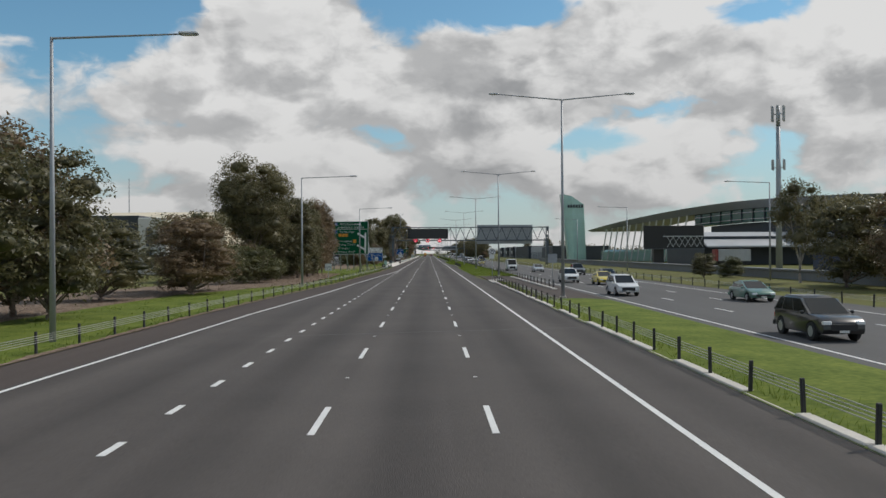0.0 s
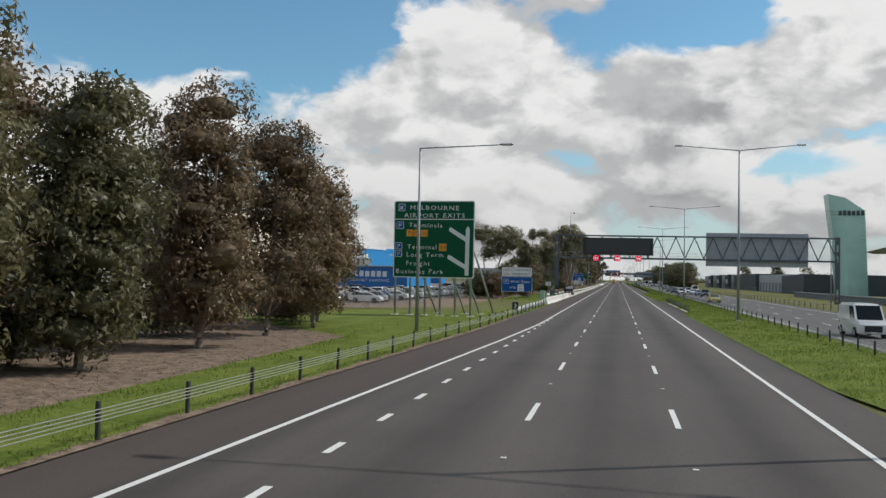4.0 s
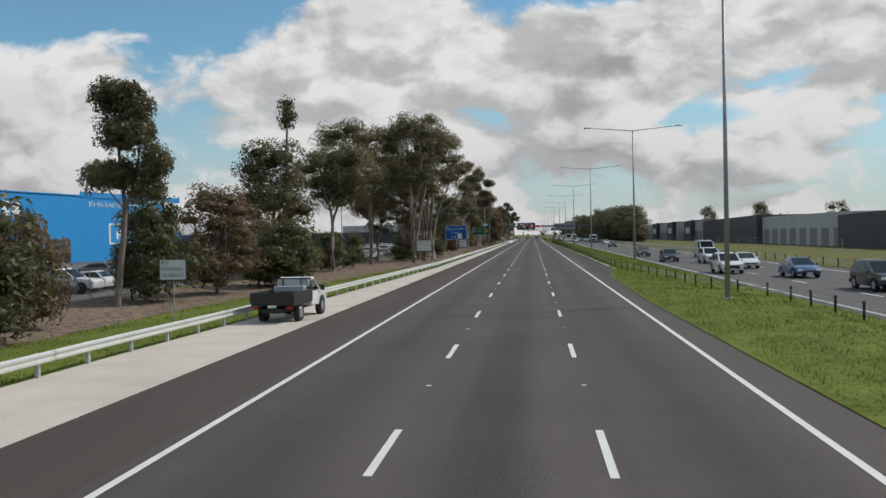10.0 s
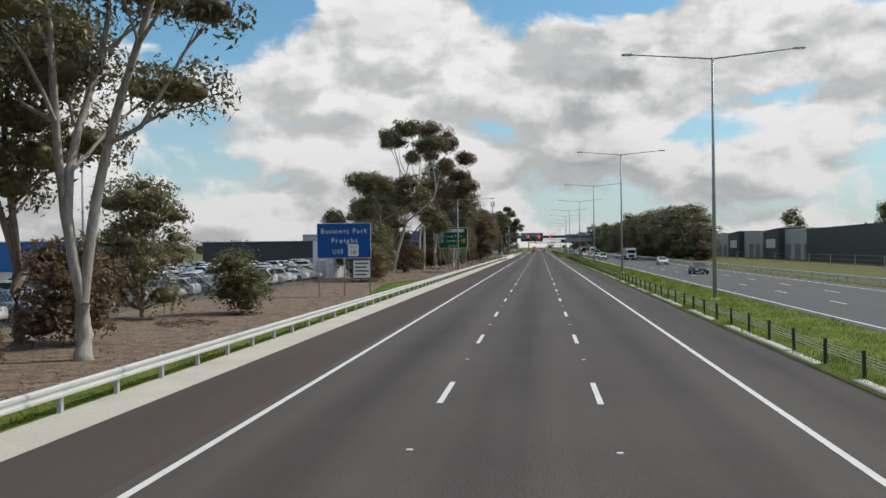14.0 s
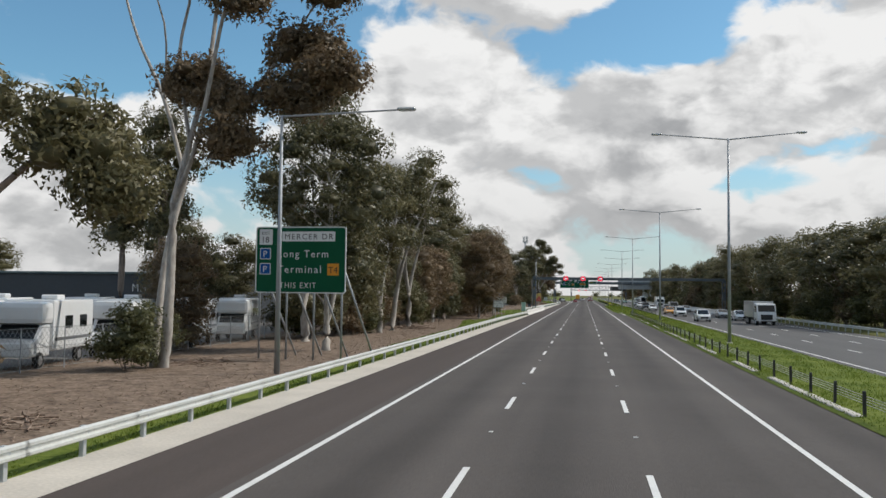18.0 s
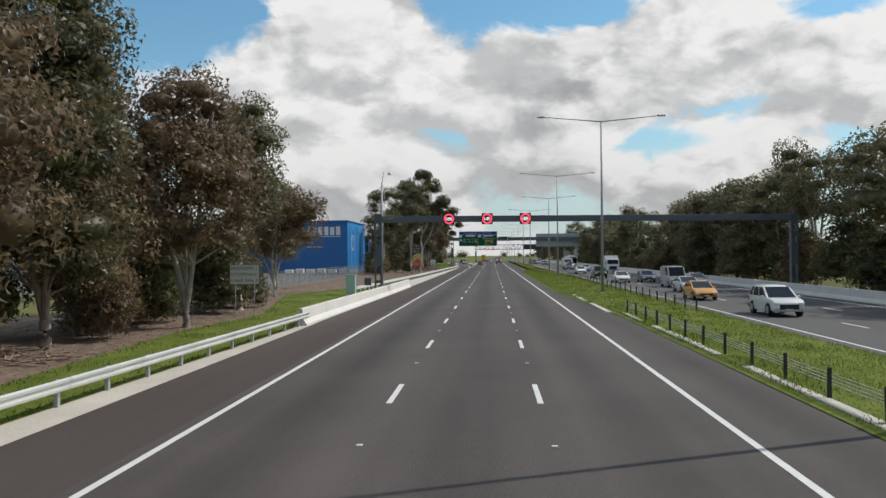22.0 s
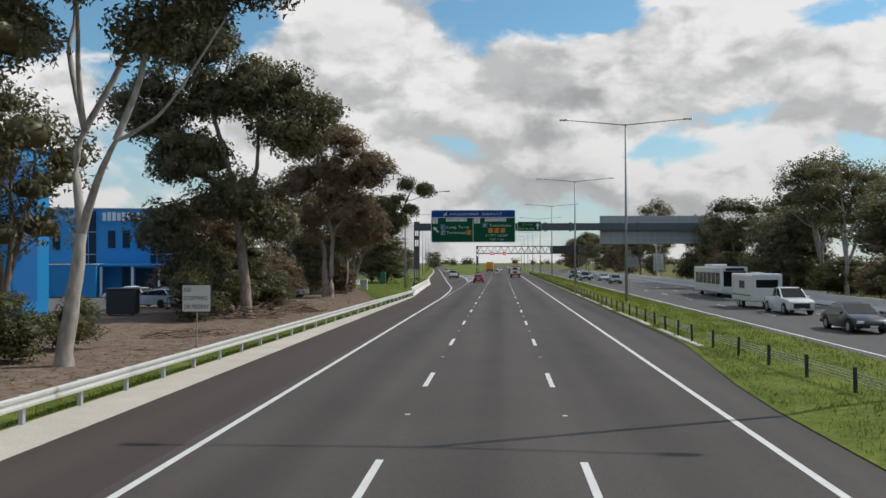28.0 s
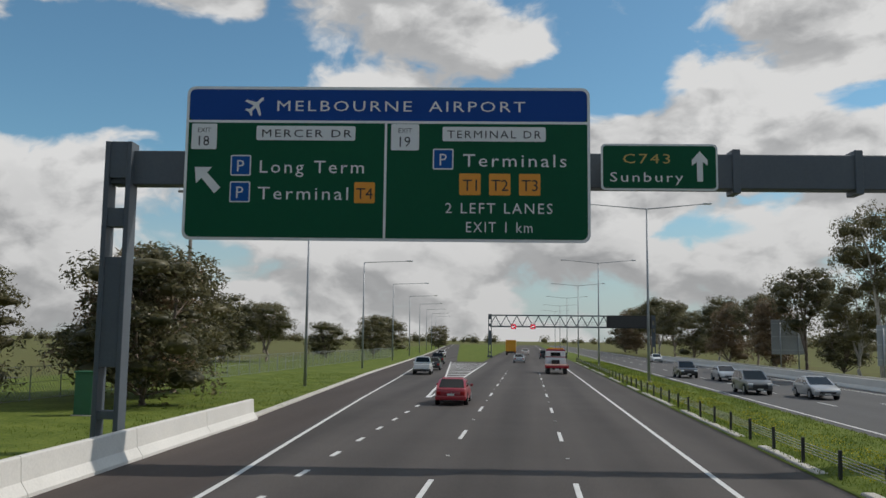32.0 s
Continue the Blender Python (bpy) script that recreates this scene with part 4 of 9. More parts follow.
# the grove before the parking building
own_tree("tiers", -23.2, 333, 13.2, 4.2, 4.4, 2, 20, 1.45, 0.25, flat=0.62)
own_tree("column", -22.6, 336, 17.4, 0.95, 14.0, 1, 6, 0.62, 0.3, flat=0.8)
own_tree("umbrella", -20.2, 343, 13.3, 4.3, 6.4, 2, 19, 1.4, 0.28, flat=0.62, shift=0.6)
own_tree("umbrella", -20.6, 366, 18.6, 6.8, 7.4, 2, 20, 1.6, 0.0, flat=0.56, shift=-1.0)
own_tree("dome", -21.8, 372, 14.0, 3.8, 6.0, 2, 13, 1.3, 0.2, brown=True)
own_tree("umbrella", -15.2, 368.5, 19.6, 5.6, 9.0, 4, 19, 1.4, 0.05, flat=0.56)
own_tree("dome", -14.8, 376.7, 21.4, 6.0, 9.0, 3, 24, 1.45, 0.05, flat=0.56)
own_tree("tiers", -14.4, 383.5, 18.8, 6.4, 8.0, 3, 22, 1.4, 0.1, True, flat=0.56, shift=1.4)
own_tree("dome", -19.6, 388, 14.0, 4.4, 5.0, 3, 18, 1.4, 0.2)
# beside the car park and the motorhomes
own_tree("column", -18.3, 449, 6.6, 2.4, 0.2, 3, 22, 1.1, 0.05)
own_tree("tiers", -20.3, 471.6, 13.4, 3.2, 5.6, 1, 15, 1.3, 0.3, True)
own_tree("dome", -27.6, 511, 15.8, 2.7, 6.4, 1, 15, 1.2, 0.35)
own_tree("dome", -31.0, 512, 14.8, 2.5, 6.0, 1, 14, 1.2, 0.35)
own_tree("dome", -38, 533, 11.5, 4.0, 2.2, 2, 16, 1.5, 0.2)
own_tree("dome", -33, 535, 9.5, 3.6, 2.0, 2, 14, 1.4, 0.2)
own_tree("dome", -15.0, 508, 15.4, 3.9, 3.6, 3, 30, 1.25, 0.1, True)
own_tree("tiers", -19.2, 516.5, 21.0, 5.0, 7.0, 2, 25, 1.25, 0.2, True, flat=0.56, shift=0.8)
own_tree("column", -18.8, 527.5, 10.2, 2.9, 0.8, 3, 26, 1.2, 0.08)
own_tree("tiers", -17.3, 531, 15.2, 3.6, 5.6, 2, 20, 1.25, 0.15, True, flat=0.62)
own_tree("umbrella", -17.4, 536.5, 16.0, 3.8, 9.0, 2, 15, 1.25, 0.25, True, flat=0.62, lean=1.8, shift=1.0)
own_tree("umbrella", -17.6, 545, 17.8, 5.0, 7.8, 3, 22, 1.2, 0.2, True, flat=0.58)
own_tree("tiers", -17.8, 560.5, 9.6, 3.0, 1.4, 3, 24, 1.15, 0.1, True, True)
own_tree("dome", -18.4, 572, 16.4, 3.2, 5.0, 2, 22, 1.25, 0.2)
own_tree("column", -18.6, 565.5, 12.2, 3.2, 0.6, 3, 32, 1.25, 0.06)
own_tree("dome", -14.5, 580, 12.6, 4.6, 1.6, 3, 38, 1.3, 0.06, True, True)
own_tree("dome", -16.6, 592, 14.6, 3.8, 2.0, 3, 34, 1.3, 0.08)
own_tree("column", -18.2, 598, 13.6, 3.3, 1.0, 3, 30, 1.3, 0.06, brown=True)
own_tree("tiers", -14.9, 602.5, 13.4, 4.0, 3.4, 3, 30, 1.2, 0.06, True, True)
own_tree("tiers", -16.2, 616, 14.8, 3.7, 5.2, 2, 20, 1.35, 0.15, True)
own_tree("column", -17.0, 613, 6.4, 2.4, 0.2, 3, 22, 1.1, 0.05)
own_tree("dome", -19.4, 637, 10.0, 4.9, 3.4, 3, 26, 1.35, 0.12, True, True)
# the group beside the blue freight building
own_tree("tiers", -20.6, 725, 17.0, 4.6, 6.0, 3, 24, 1.35, 0.16, True, flat=0.6)
own_tree("umbrella", -16.3, 737, 19.0, 4.4, 8.0, 3, 24, 1.35, 0.2, True, flat=0.62)
own_tree("dome", -17.3, 808, 12.0, 3.2, 4.0, 2, 16, 1.2, 0.1, True)

# gums with the limbs and leaf masses of their own
grown_tree(-22.4, 301, [(0.2, (0, 0), (0.2, 3), (0.3, 5.4)), (0.13, (0.3, 5.4), (0.2, 8), (0.1, 11.4)), (0.09, (0.3, 5.4), (1.2, 7.4), (1.7, 9.4)), (0.06, (0.3, 5.4), (-0.9, 6.6), (-1.6, 7.8))],
           [(-0.2, 11.6, 0.9, 1.0), (1.4, 11.0, 0.9, 0.8), (0.7, 9.4, 1.5, 1.2), (2.3, 8.0, 0.8, 1.0), (-1.5, 7.5, 0.8, 1.0), (0.3, 7.2, 1.3, 1.0), (1.9, 6.4, 1.0, 0.7), (0.9, 11.8, 0.7, 0.7), (1.6, 9.6, 1.0, 0.9)], 0.72, size=0.17)
grown_tree(-21.0, 458.5, [(0.26, (0, 0), (0.3, 3.5)), (0.16, (0.3, 3.5), (2.5, 6.5), (5, 8.2), (7.5, 9.5)), (0.15, (0.3, 3.5), (-0.5, 7), (-1, 9)), (0.1, (2.5, 6.5), (2.2, 9), (1.8, 11))],
           [(0, 11.3, 2.2, 1.6), (-3.4, 6.8, 1.8, 1.5), (2.6, 11.3, 1.8, 1.2), (5.0, 9.3, 1.5, 1.2), (0, 8.2, 2.8, 1.5), (-3, 3.2, 2.0, 1.8), (6.0, 11.2, 1.6, 0.9), (-1, 5, 2.4, 1.5), (2.4, 4.4, 1.6, 1.6), (7.8, 9.6, 1.0, 0.5)], 0.95, shape="tiers")
grown_tree(-20.1, 474.4, [(0.27, (0, 0), (0.8, 3.2), (2, 7.2)), (0.17, (2, 7.2), (1.6, 8.8), (1.1, 12.3), (0.6, 15.6), (-0.4, 18.5)), (0.13, (1.6, 8.8), (2.4, 11.5), (2.2, 13.8), (3, 16.5)), (0.08, (2.4, 11.5), (5, 14), (6.5, 17)), (0.15, (2, 7.2), (4.7, 9.5), (6, 11.2), (6.1, 12.9), (5.5, 16)), (0.06, (2.2, 13.8), (1.2, 16), (1, 18))],
           [(0.9, 18.4, 1.3, 0.7), (3.2, 16.1, 1.1, 0.7), (4.7, 18, 2.1, 1.1), (-1, 19.8, 1.8, 0.9), (6.8, 18.2, 1.8, 1.0), (2, 20.4, 2.8, 1.0)], 0.85, True, shape="umbrella")
grown_tree(-19.4, 480.4, [(0.24, (0, 0), (0.2, 2.4)), (0.17, (0.2, 2.4), (1.8, 6.5), (5.1, 9.5)), (0.13, (0.2, 2.4), (-1.1, 6.9), (-1.4, 9))],
           [(-3.2, 8, 1.9, 1.8), (0, 9.4, 2.6, 1.3), (4.2, 8.2, 2.2, 1.7), (-2.5, 5.8, 1.5, 1.5), (5.4, 6.6, 1.2, 1.0)], 1.05)
grown_tree(-18.5, 494.5, [(0.27, (0, 0), (0.2, 4), (0.2, 7.6)), (0.2, (-0.5, 0), (-0.7, 5), (-0.3, 9)), (0.17, (0.2, 7.6), (0.5, 10.6), (0.8, 14.8), (0.6, 19.0), (0.6, 21.8)), (0.11, (0.5, 10.6), (-0.8, 15.2), (-0.8, 19.0), (-2.4, 22.3)), (0.13, (-0.3, 9), (-2.2, 13.3), (-4.5, 17.1), (-6, 20.4)), (0.14, (0.2, 7.6), (1.6, 10.4), (3, 15.2), (4.4, 19.5)), (0.1, (1.6, 10.4), (4, 13.3), (6.2, 17.6)), (0.07, (-2.2, 13.3), (-2.0, 17.1), (-3.4, 20.9))],
           [(-6.2, 21.4, 2.2, 1.1), (-3.5, 23.3, 2.5, 1.2), (0.5, 23.3, 2.5, 1.5), (4.2, 20.5, 2.6, 1.8), (6.8, 18.1, 1.7, 1.3), (6, 15.2, 2, 1.2), (5.5, 12.3, 2, 1.2), (7.6, 13.5, 1.6, 1.0), (3.4, 10.3, 1.6, 1.1), (0.4, 13.6, 2.1, 1.2), (2.5, 12.3, 1.6, 0.7), (1.2, 18.8, 1.1, 0.8), (4.0, 16.7, 1.2, 0.9)], 0.95, True, True, shape="umbrella")
grown_tree(-14.8, 740.7, [(0.31, (0, 0), (0.3, 2.4), (0.5, 4.6)), (0.19, (0.5, 4.6), (0.3, 7.2), (0.6, 8.2)), (0.12, (0.6, 8.2), (-0.4, 11.2), (-0.4, 12.8), (-1.6, 17)), (0.11, (0.6, 8.2), (0.6, 10.2), (0.8, 12.7), (0.9, 18.5)), (0.13, (0.6, 8.2), (1.7, 10.5), (2.2, 12.7), (2.6, 17.5)), (0.18, (0.5, 4.6), (1.4, 6.5), (2.2, 7.7)), (0.13, (2.2, 7.7), (3.0, 9.8), (3.5, 12.7), (4.6, 15)), (0.08, (2.2, 7.7), (2.9, 8.0), (4.1, 8.9), (6.2, 11.8))],
           [(5.2, 14.8, 2.2, 1.5), (2.6, 18.4, 2.5, 1.8), (-2.6, 18.6, 2.2, 1.7), (0.3, 15.9, 2.2, 1.1), (0.8, 20.4, 2.2, 1.2), (7.2, 12.8, 1.2, 0.7), (3.4, 13.6, 1.6, 0.7), (-1.6, 15.2, 1.6, 0.9), (5.0, 12.2, 1.2, 0.5), (-2.4, 12.4, 1.6, 0.9), (3.2, 11.2, 0.7, 0.4)], 0.95, True, shape="umbrella")
grown_tree(-16.4, 767.1, [(0.40, (0, 0), (-0.2, 3), (-0.5, 6.1)), (0.22, (-0.5, 6.1), (-3, 10), (-5.5, 14)), (0.22, (-0.5, 6.1), (-1, 9), (-2.5, 14), (-3.6, 18)), (0.2, (-0.5, 6.1), (0.6, 10), (0.5, 15))],
           [(-6.4, 13.8, 2.9, 2.4), (-3.6, 18.4, 2.8, 1.8), (1.0, 15.4, 3.0, 2.4), (-3.9, 10.8, 3.3, 2.2), (-1.2, 8.0, 3.4, 1.6), (2.4, 12.0, 2.8, 1.8), (-5.2, 6.2, 2.2, 2.0), (1.4, 6.0, 2.0, 1.2), (-2.4, 14.8, 2.6, 2.0), (4.6, 13.6, 1.8, 1.2), (-3.6, 3.4, 2.0, 1.4)], 1.2, size=0.25)
grown_tree(-17.8, 799.3, [(0.46, (0, 0), (-0.2, 3.2)), (0.30, (0.5, 0), (0.5, 3), (0.7, 5.7)), (0.26, (-0.2, 3.2), (-0.4, 5.3), (-1.8, 7.6), (-5, 8.4)), (0.2, (0.7, 5.7), (0.9, 6.8), (2.6, 8.9), (4, 12)), (0.22, (0.7, 5.7), (0.2, 10), (1, 14)), (0.12, (-1.8, 7.6), (-3, 11), (-2.8, 14.5))],
           [(1.4, 13.6, 3.6, 2.2), (1.6, 16.4, 3.0, 1.2), (-2.6, 15.6, 2.4, 1.4), (-3.4, 12.4, 2.4, 1.6), (-6, 10.2, 1.0, 0.7), (-7.2, 7.5, 2.1, 1.5), (-2.6, 8.4, 2.6, 1.5), (5.2, 13.2, 2.2, 2.2), (3.2, 9.4, 3.2, 1.8), (5.2, 7.0, 1.8, 1.8), (0.5, 10.8, 2.6, 1.4), (3.0, 6.2, 1.6, 1.0), (-1.6, 6.2, 1.5, 0.8)], 1.15, False, True, 0.25)
grown_tree(-19.4, 823.0, [(0.26, (0, 0), (1.2, 4), (2.8, 5.8)), (0.17, (2.8, 5.8), (4.5, 7.4), (6.4, 8.9), (7.5, 11.5), (8.2, 13)), (0.2, (-0.4, 0), (0.4, 5.4), (-0.1, 7.7), (0.2, 10.5)), (0.1, (2.8, 5.8), (2.6, 8), (3.2, 10.5)), (0.08, (0.2, 10.5), (-0.4, 13), (0.6, 14.2)), (0.05, (7.5, 11.5), (9.0, 12), (9.8, 12.8))],
           [(3, 10.9, 3.2, 1.7), (6, 11.4, 1.9, 1.2), (5, 7.8, 1.8, 1.1), (7.6, 13.7, 1.0, 0.8), (9.8, 12.9, 1.2, 0.8), (8.0, 10.3, 0.8, 0.5), (0.8, 14.3, 1.7, 0.8), (-1.5, 14.5, 1.9, 1.1), (0.6, 8.0, 1.7, 1.9), (-1.0, 11, 2, 1.5), (3.2, 7.2, 1.4, 1.0), (-2.0, 7.4, 1.8, 1.8), (-2.6, 3.6, 1.6, 2.4), (4.2, 9.4, 2.4, 1.2), (6.4, 9.0, 1.5, 1.0), (1.8, 9.2, 2.2, 1.4), (-2.4, 9.4, 2.0, 1.6)], 0.9, shape="umbrella")

# rows beside the road: kind, x, y, height, half width
for k, x, y, h, r in (
    ("full", -21.5, 38, 10.5, 5), ("full", -24, 50, 11, 5), ("full", -20.5, 47, 9.5, 4), ("full", -22.6, 82, 8.2, 4.6), ("full", -20.5, 75, 6.8, 4.2), ("full", -25, 66, 6.5, 4),
    ("bush", -20.5, 104, 4.5, 3.2), ("full", -24, 132, 12, 4.5), ("gum", -25, 144, 11, 4), ("full", -25, 122, 11, 3.6),
    ("bush", -19.6, 243, 4.6, 2.8), ("bush", -22.5, 243, 4.2, 3.0), ("full", -18.8, 251, 6.8, 2.2), ("bush", -16.4, 254, 2.6, 1.8), ("bush", -20.0, 262, 4.8, 2.0), ("full", -25, 258, 5.5, 2.6),
    ("bush", -20.6, 289.5, 5.0, 1.8), ("bush", -19.0, 283, 5.4, 3.0), ("bush", -21.1, 304, 6.2, 2.6), ("full", -20.5, 311, 7.2, 3.2), ("bush", -18.0, 318, 5.2, 2.8), ("full", -23.0, 306, 6.0, 2.4), ("full", -20.9, 321, 5.2, 2.4), ("bush", -19.5, 319, 5.0, 2.4),
    ("gum", -22.5, 381, 11.0, 3.8), ("bush", -16.6, 380, 2.8, 1.6), ("bush", -21.3, 345.5, 4.4, 2.3), ("bush", -20.4, 353.5, 4.2, 1.7), ("bush", -21.9, 338, 3.0, 1.9), ("bush", -23.6, 334.5, 4.0, 2.2), ("bush", -16.0, 403, 3.6, 2.0), ("bush", -17.6, 388, 4.2, 2.2), ("bush", -18.2, 378, 3.0, 1.8), ("full", -20.5, 400, 8.0, 3.0),
    ("bush", -17.2, 446, 4.2, 2.2), ("bush", -19.8, 464, 3.2, 1.5), ("full", -20.6, 467, 6.0, 2.4), ("bush", -18.8, 480, 4.4, 2.2), ("full", -23.4, 480, 9.0, 3.0), ("bush", -19.4, 493, 3.0, 1.7), ("full", -23.5, 506, 6.6, 2.6), ("bush", -22.0, 500, 2.6, 1.6),
    ("full", -20.5, 521, 9.0, 3.4), ("full", -20.4, 536, 8.4, 3.0), ("full", -23.5, 545, 9.5, 3.6), ("full", -22.6, 533, 8.5, 3.0), ("bush", -19.4, 540, 3.6, 2.2), ("full", -20.6, 543, 8.8, 3.2), ("full", -19.8, 550, 8.4, 3.0), ("full", -19.2, 556, 9.0, 3.2), ("brown", -21, 568, 13.2, 4.2), ("full", -20.0, 578, 10.8, 3.6), ("full", -19.5, 586, 11.0, 3.4), ("full", -21.5, 604, 10.5, 3.6), ("brown", -19.6, 608, 11.4, 3.6),
    ("bush", -16.0, 596, 4.1, 1.7), ("bush", -17.8, 605, 4.0, 2.2), ("bush", -16.4, 618.5, 3.4, 1.6), ("full", -17.6, 620, 6.6, 1.8), ("gum", -22.5, 650, 9.0, 3.2),
    ("bush", -22.0, 722, 4.1, 2.7), ("bush", -20.2, 716, 3.4, 2.0), ("bush", -21.8, 732, 3.0, 2.0), ("bush", -17.4, 746, 2.2, 1.3), ("full", -22.5, 778, 8.6, 3.6), ("full", -19.0, 773, 6.5, 2.8), ("bush", -18.8, 768, 4.5, 2.6), ("full", -21.0, 772, 8.0, 3.4),
    ("bush", -22.2, 742, 3.2, 2.2), ("gum", -20.8, 747, 11.4, 3.8), ("full", -23.5, 741, 8.0, 2.8), ("full", -19.2, 735, 6.5, 2.2), ("bush", -18.2, 763, 3.0, 2.0), ("bush", -18.9, 786, 4.3, 2.3), ("bush", -17.0, 775, 3.0, 1.9), ("full", -21.2, 807, 8.2, 3.2), ("bush", -18.4, 809, 3.6, 2.0), ("full", -21.9, 866, 8.8, 4.0),
    ("full", -29.5, 856, 8.0, 3.6), ("full", -33.5, 850, 8.6, 3.8), ("gum", -31, 838, 17, 6), ("full", -19.2, 856, 8.8, 4.2), ("full", -22.6, 861, 8.6, 4.2), ("full", -43, 932, 9.8, 5.4), ("full", -47, 941, 9.2, 5.0), ("gum", -38, 936, 8.8, 4.4), ("full", -31, 985, 8.5, 4.2), ("full", -36, 1040, 9, 5), ("gum", -45, 1080, 11, 5), ("full", -33, 1130, 9, 5), ("full", -60, 970, 9, 6), ("full", -75, 985, 10, 7), ("gum", -50, 922, 8.6, 5.5), ("full", -36, 965, 7, 4), ("gum", -62, 1010, 12, 7),
    ("bush", -20.2, 817.5, 4.0, 2.4), ("bush", -22.6, 813, 3.4, 2.2), ("bush", -18.6, 811, 3.2, 2.0), ("bush", -17.4, 741.5, 2.6, 1.5), ("far", -132, 618, 16, 7.5), ("far", -141, 640, 15, 8),
):
    tree(k, x, y, h, r)
# beyond the oncoming lanes
for k, x, y, h, r in (
    ("gum", 40.5, 90, 11.5, 3.2), ("full", 39.5, 78, 9.4, 4.5), ("full", 43.0, 72, 10.0, 4.5), ("full", 36.6, 110, 3.4, 1.9), ("bush", 39.8, 109, 2.8, 1.8), ("far", 46, 84, 9.0, 4),
    ("far", 36, 556, 11.6, 6), ("far", 36, 566, 13.0, 6.5), ("far", 35, 578, 13.6, 7), ("far", 36, 592, 13.8, 7), ("far", 33, 604, 12.4, 5.5), ("far", 34.5, 615, 13.8, 6), ("far", 33, 626, 13.2, 5.5),
    ("far", 34, 636, 14.0, 5), ("open", 32.5, 645, 14.2, 4.4), ("far", 33, 655, 12.8, 5), ("far", 32.5, 667, 13.2, 5.5), ("far", 32, 679, 12.8, 5.5), ("far", 32.5, 690, 11.0, 4), ("far", 33, 703, 12.0, 4.2), ("far", 33, 716, 10.6, 4), ("far", 34, 730, 9.6, 4),
    ("open", 32.5, 744, 13.8, 4.6), ("far", 33, 757, 12.6, 4.6), ("far", 32, 770, 9.8, 4.5), ("far", 33, 783, 10.0, 4.6), ("open", 34, 797, 14.2, 4.8), ("far", 34, 808, 9.8, 4.2), ("far", 36, 822, 11.5, 4.2), ("gum", 32.5, 830, 12.5, 4.6), ("full", 33.0, 842, 10.5, 4.4), ("full", 31.8, 806, 9.0, 3.8), ("gum", 34, 855, 11.5, 4.4), ("open", 33.5, 802, 14.0, 5.5), ("full", 34.5, 815, 10.0, 5.0), ("gum", 35, 787, 11.0, 5.0), ("full", 34, 773, 10.5, 5.0), ("full", 32, 662, 11.6, 5.0), ("full", 31.8, 684, 12.2, 5.2), ("gum", 34, 673, 13.6, 5.5), ("gum", 35, 699, 13.0, 5.2), ("full", 35, 710, 11.0, 5.0),
    ("full", 40, 862, 5.5, 3.0), ("full", 38, 880, 5.0, 2.6), ("open", 34.4, 899, 17.0, 4.4), ("gum", 36, 909, 10.5, 3.8), ("gum", 34.6, 922, 13.4, 4.6), ("full", 33.5, 931, 9.6, 3.8), ("full", 36.5, 915, 7.5, 3.4), ("gum", 34.8, 945, 11.4, 4.2), ("full", 33.6, 958, 10.0, 4.0), ("gum", 35, 972, 12.4, 4.4), ("full", 34, 990, 10.6, 4.6), ("gum", 33.6, 1010, 13, 5), ("gum", 33.2, 1030, 15, 6), ("gum", 34, 1050, 15.6, 6.4), ("full", 33, 1075, 13.5, 6.4), ("full", 33, 1105, 12.5, 6.4),
    ("far", 78, 480, 11.0, 3.5), ("far", 80, 560, 12.8, 3.5), ("far", 70, 600, 13.4, 4),
):
    tree(k, x, y, h, r)

# dark understorey closing the gaps behind the first row
rnd_u = random.Random(5)
for a, b, x0, x1, gap in ((100, 166, -26, -21, 5.4), (521, 625, -22, -18.5, 5.2), (590, 860, 31.5, 36, 7.0), (550, 600, 34, 38, 5)):
    y = a
    while y < b:
        tree("bush", rnd_u.uniform(x0, x1), y, rnd_u.uniform(2.6, 5.2) * (1.4 if x0 > 0 else 1.0), rnd_u.uniform(1.9, 3.0) * (1.3 if x0 > 0 else 1.0))
        y += gap * rnd_u.uniform(0.7, 1.3)


def far_woods():
    """A low dark tree line far off, of many coarse leaf clumps."""
    rng = np.random.default_rng(77)
    pads = []
    for k in range(420):
        side = rng.random()
        if side < 0.42:
            x, y = rng.uniform(-420, -170), rng.uniform(250, 1900)
        elif side < 0.8:
            x, y = rng.uniform(110, 360), rng.uniform(250, 1900)
        else:
            x, y = rng.uniform(-400, 400), rng.uniform(1650, 1950)
        r = rng.uniform(4, 8)
        pads.append((Vector((x, y, r * 0.55)), r, 0.8))
    V, F, leaves = puff_leaves(rng, pads, 1.5, 0.45)
    V[:, 2] = np.maximum(V[:, 2], 0.0)
    ob = new("far_woods", leaf_mesh(V, F, leaves, LEAF))
    return tagged(ob, "dark distant tree line along the horizon", "trees", kind="stuff")


far_woods()


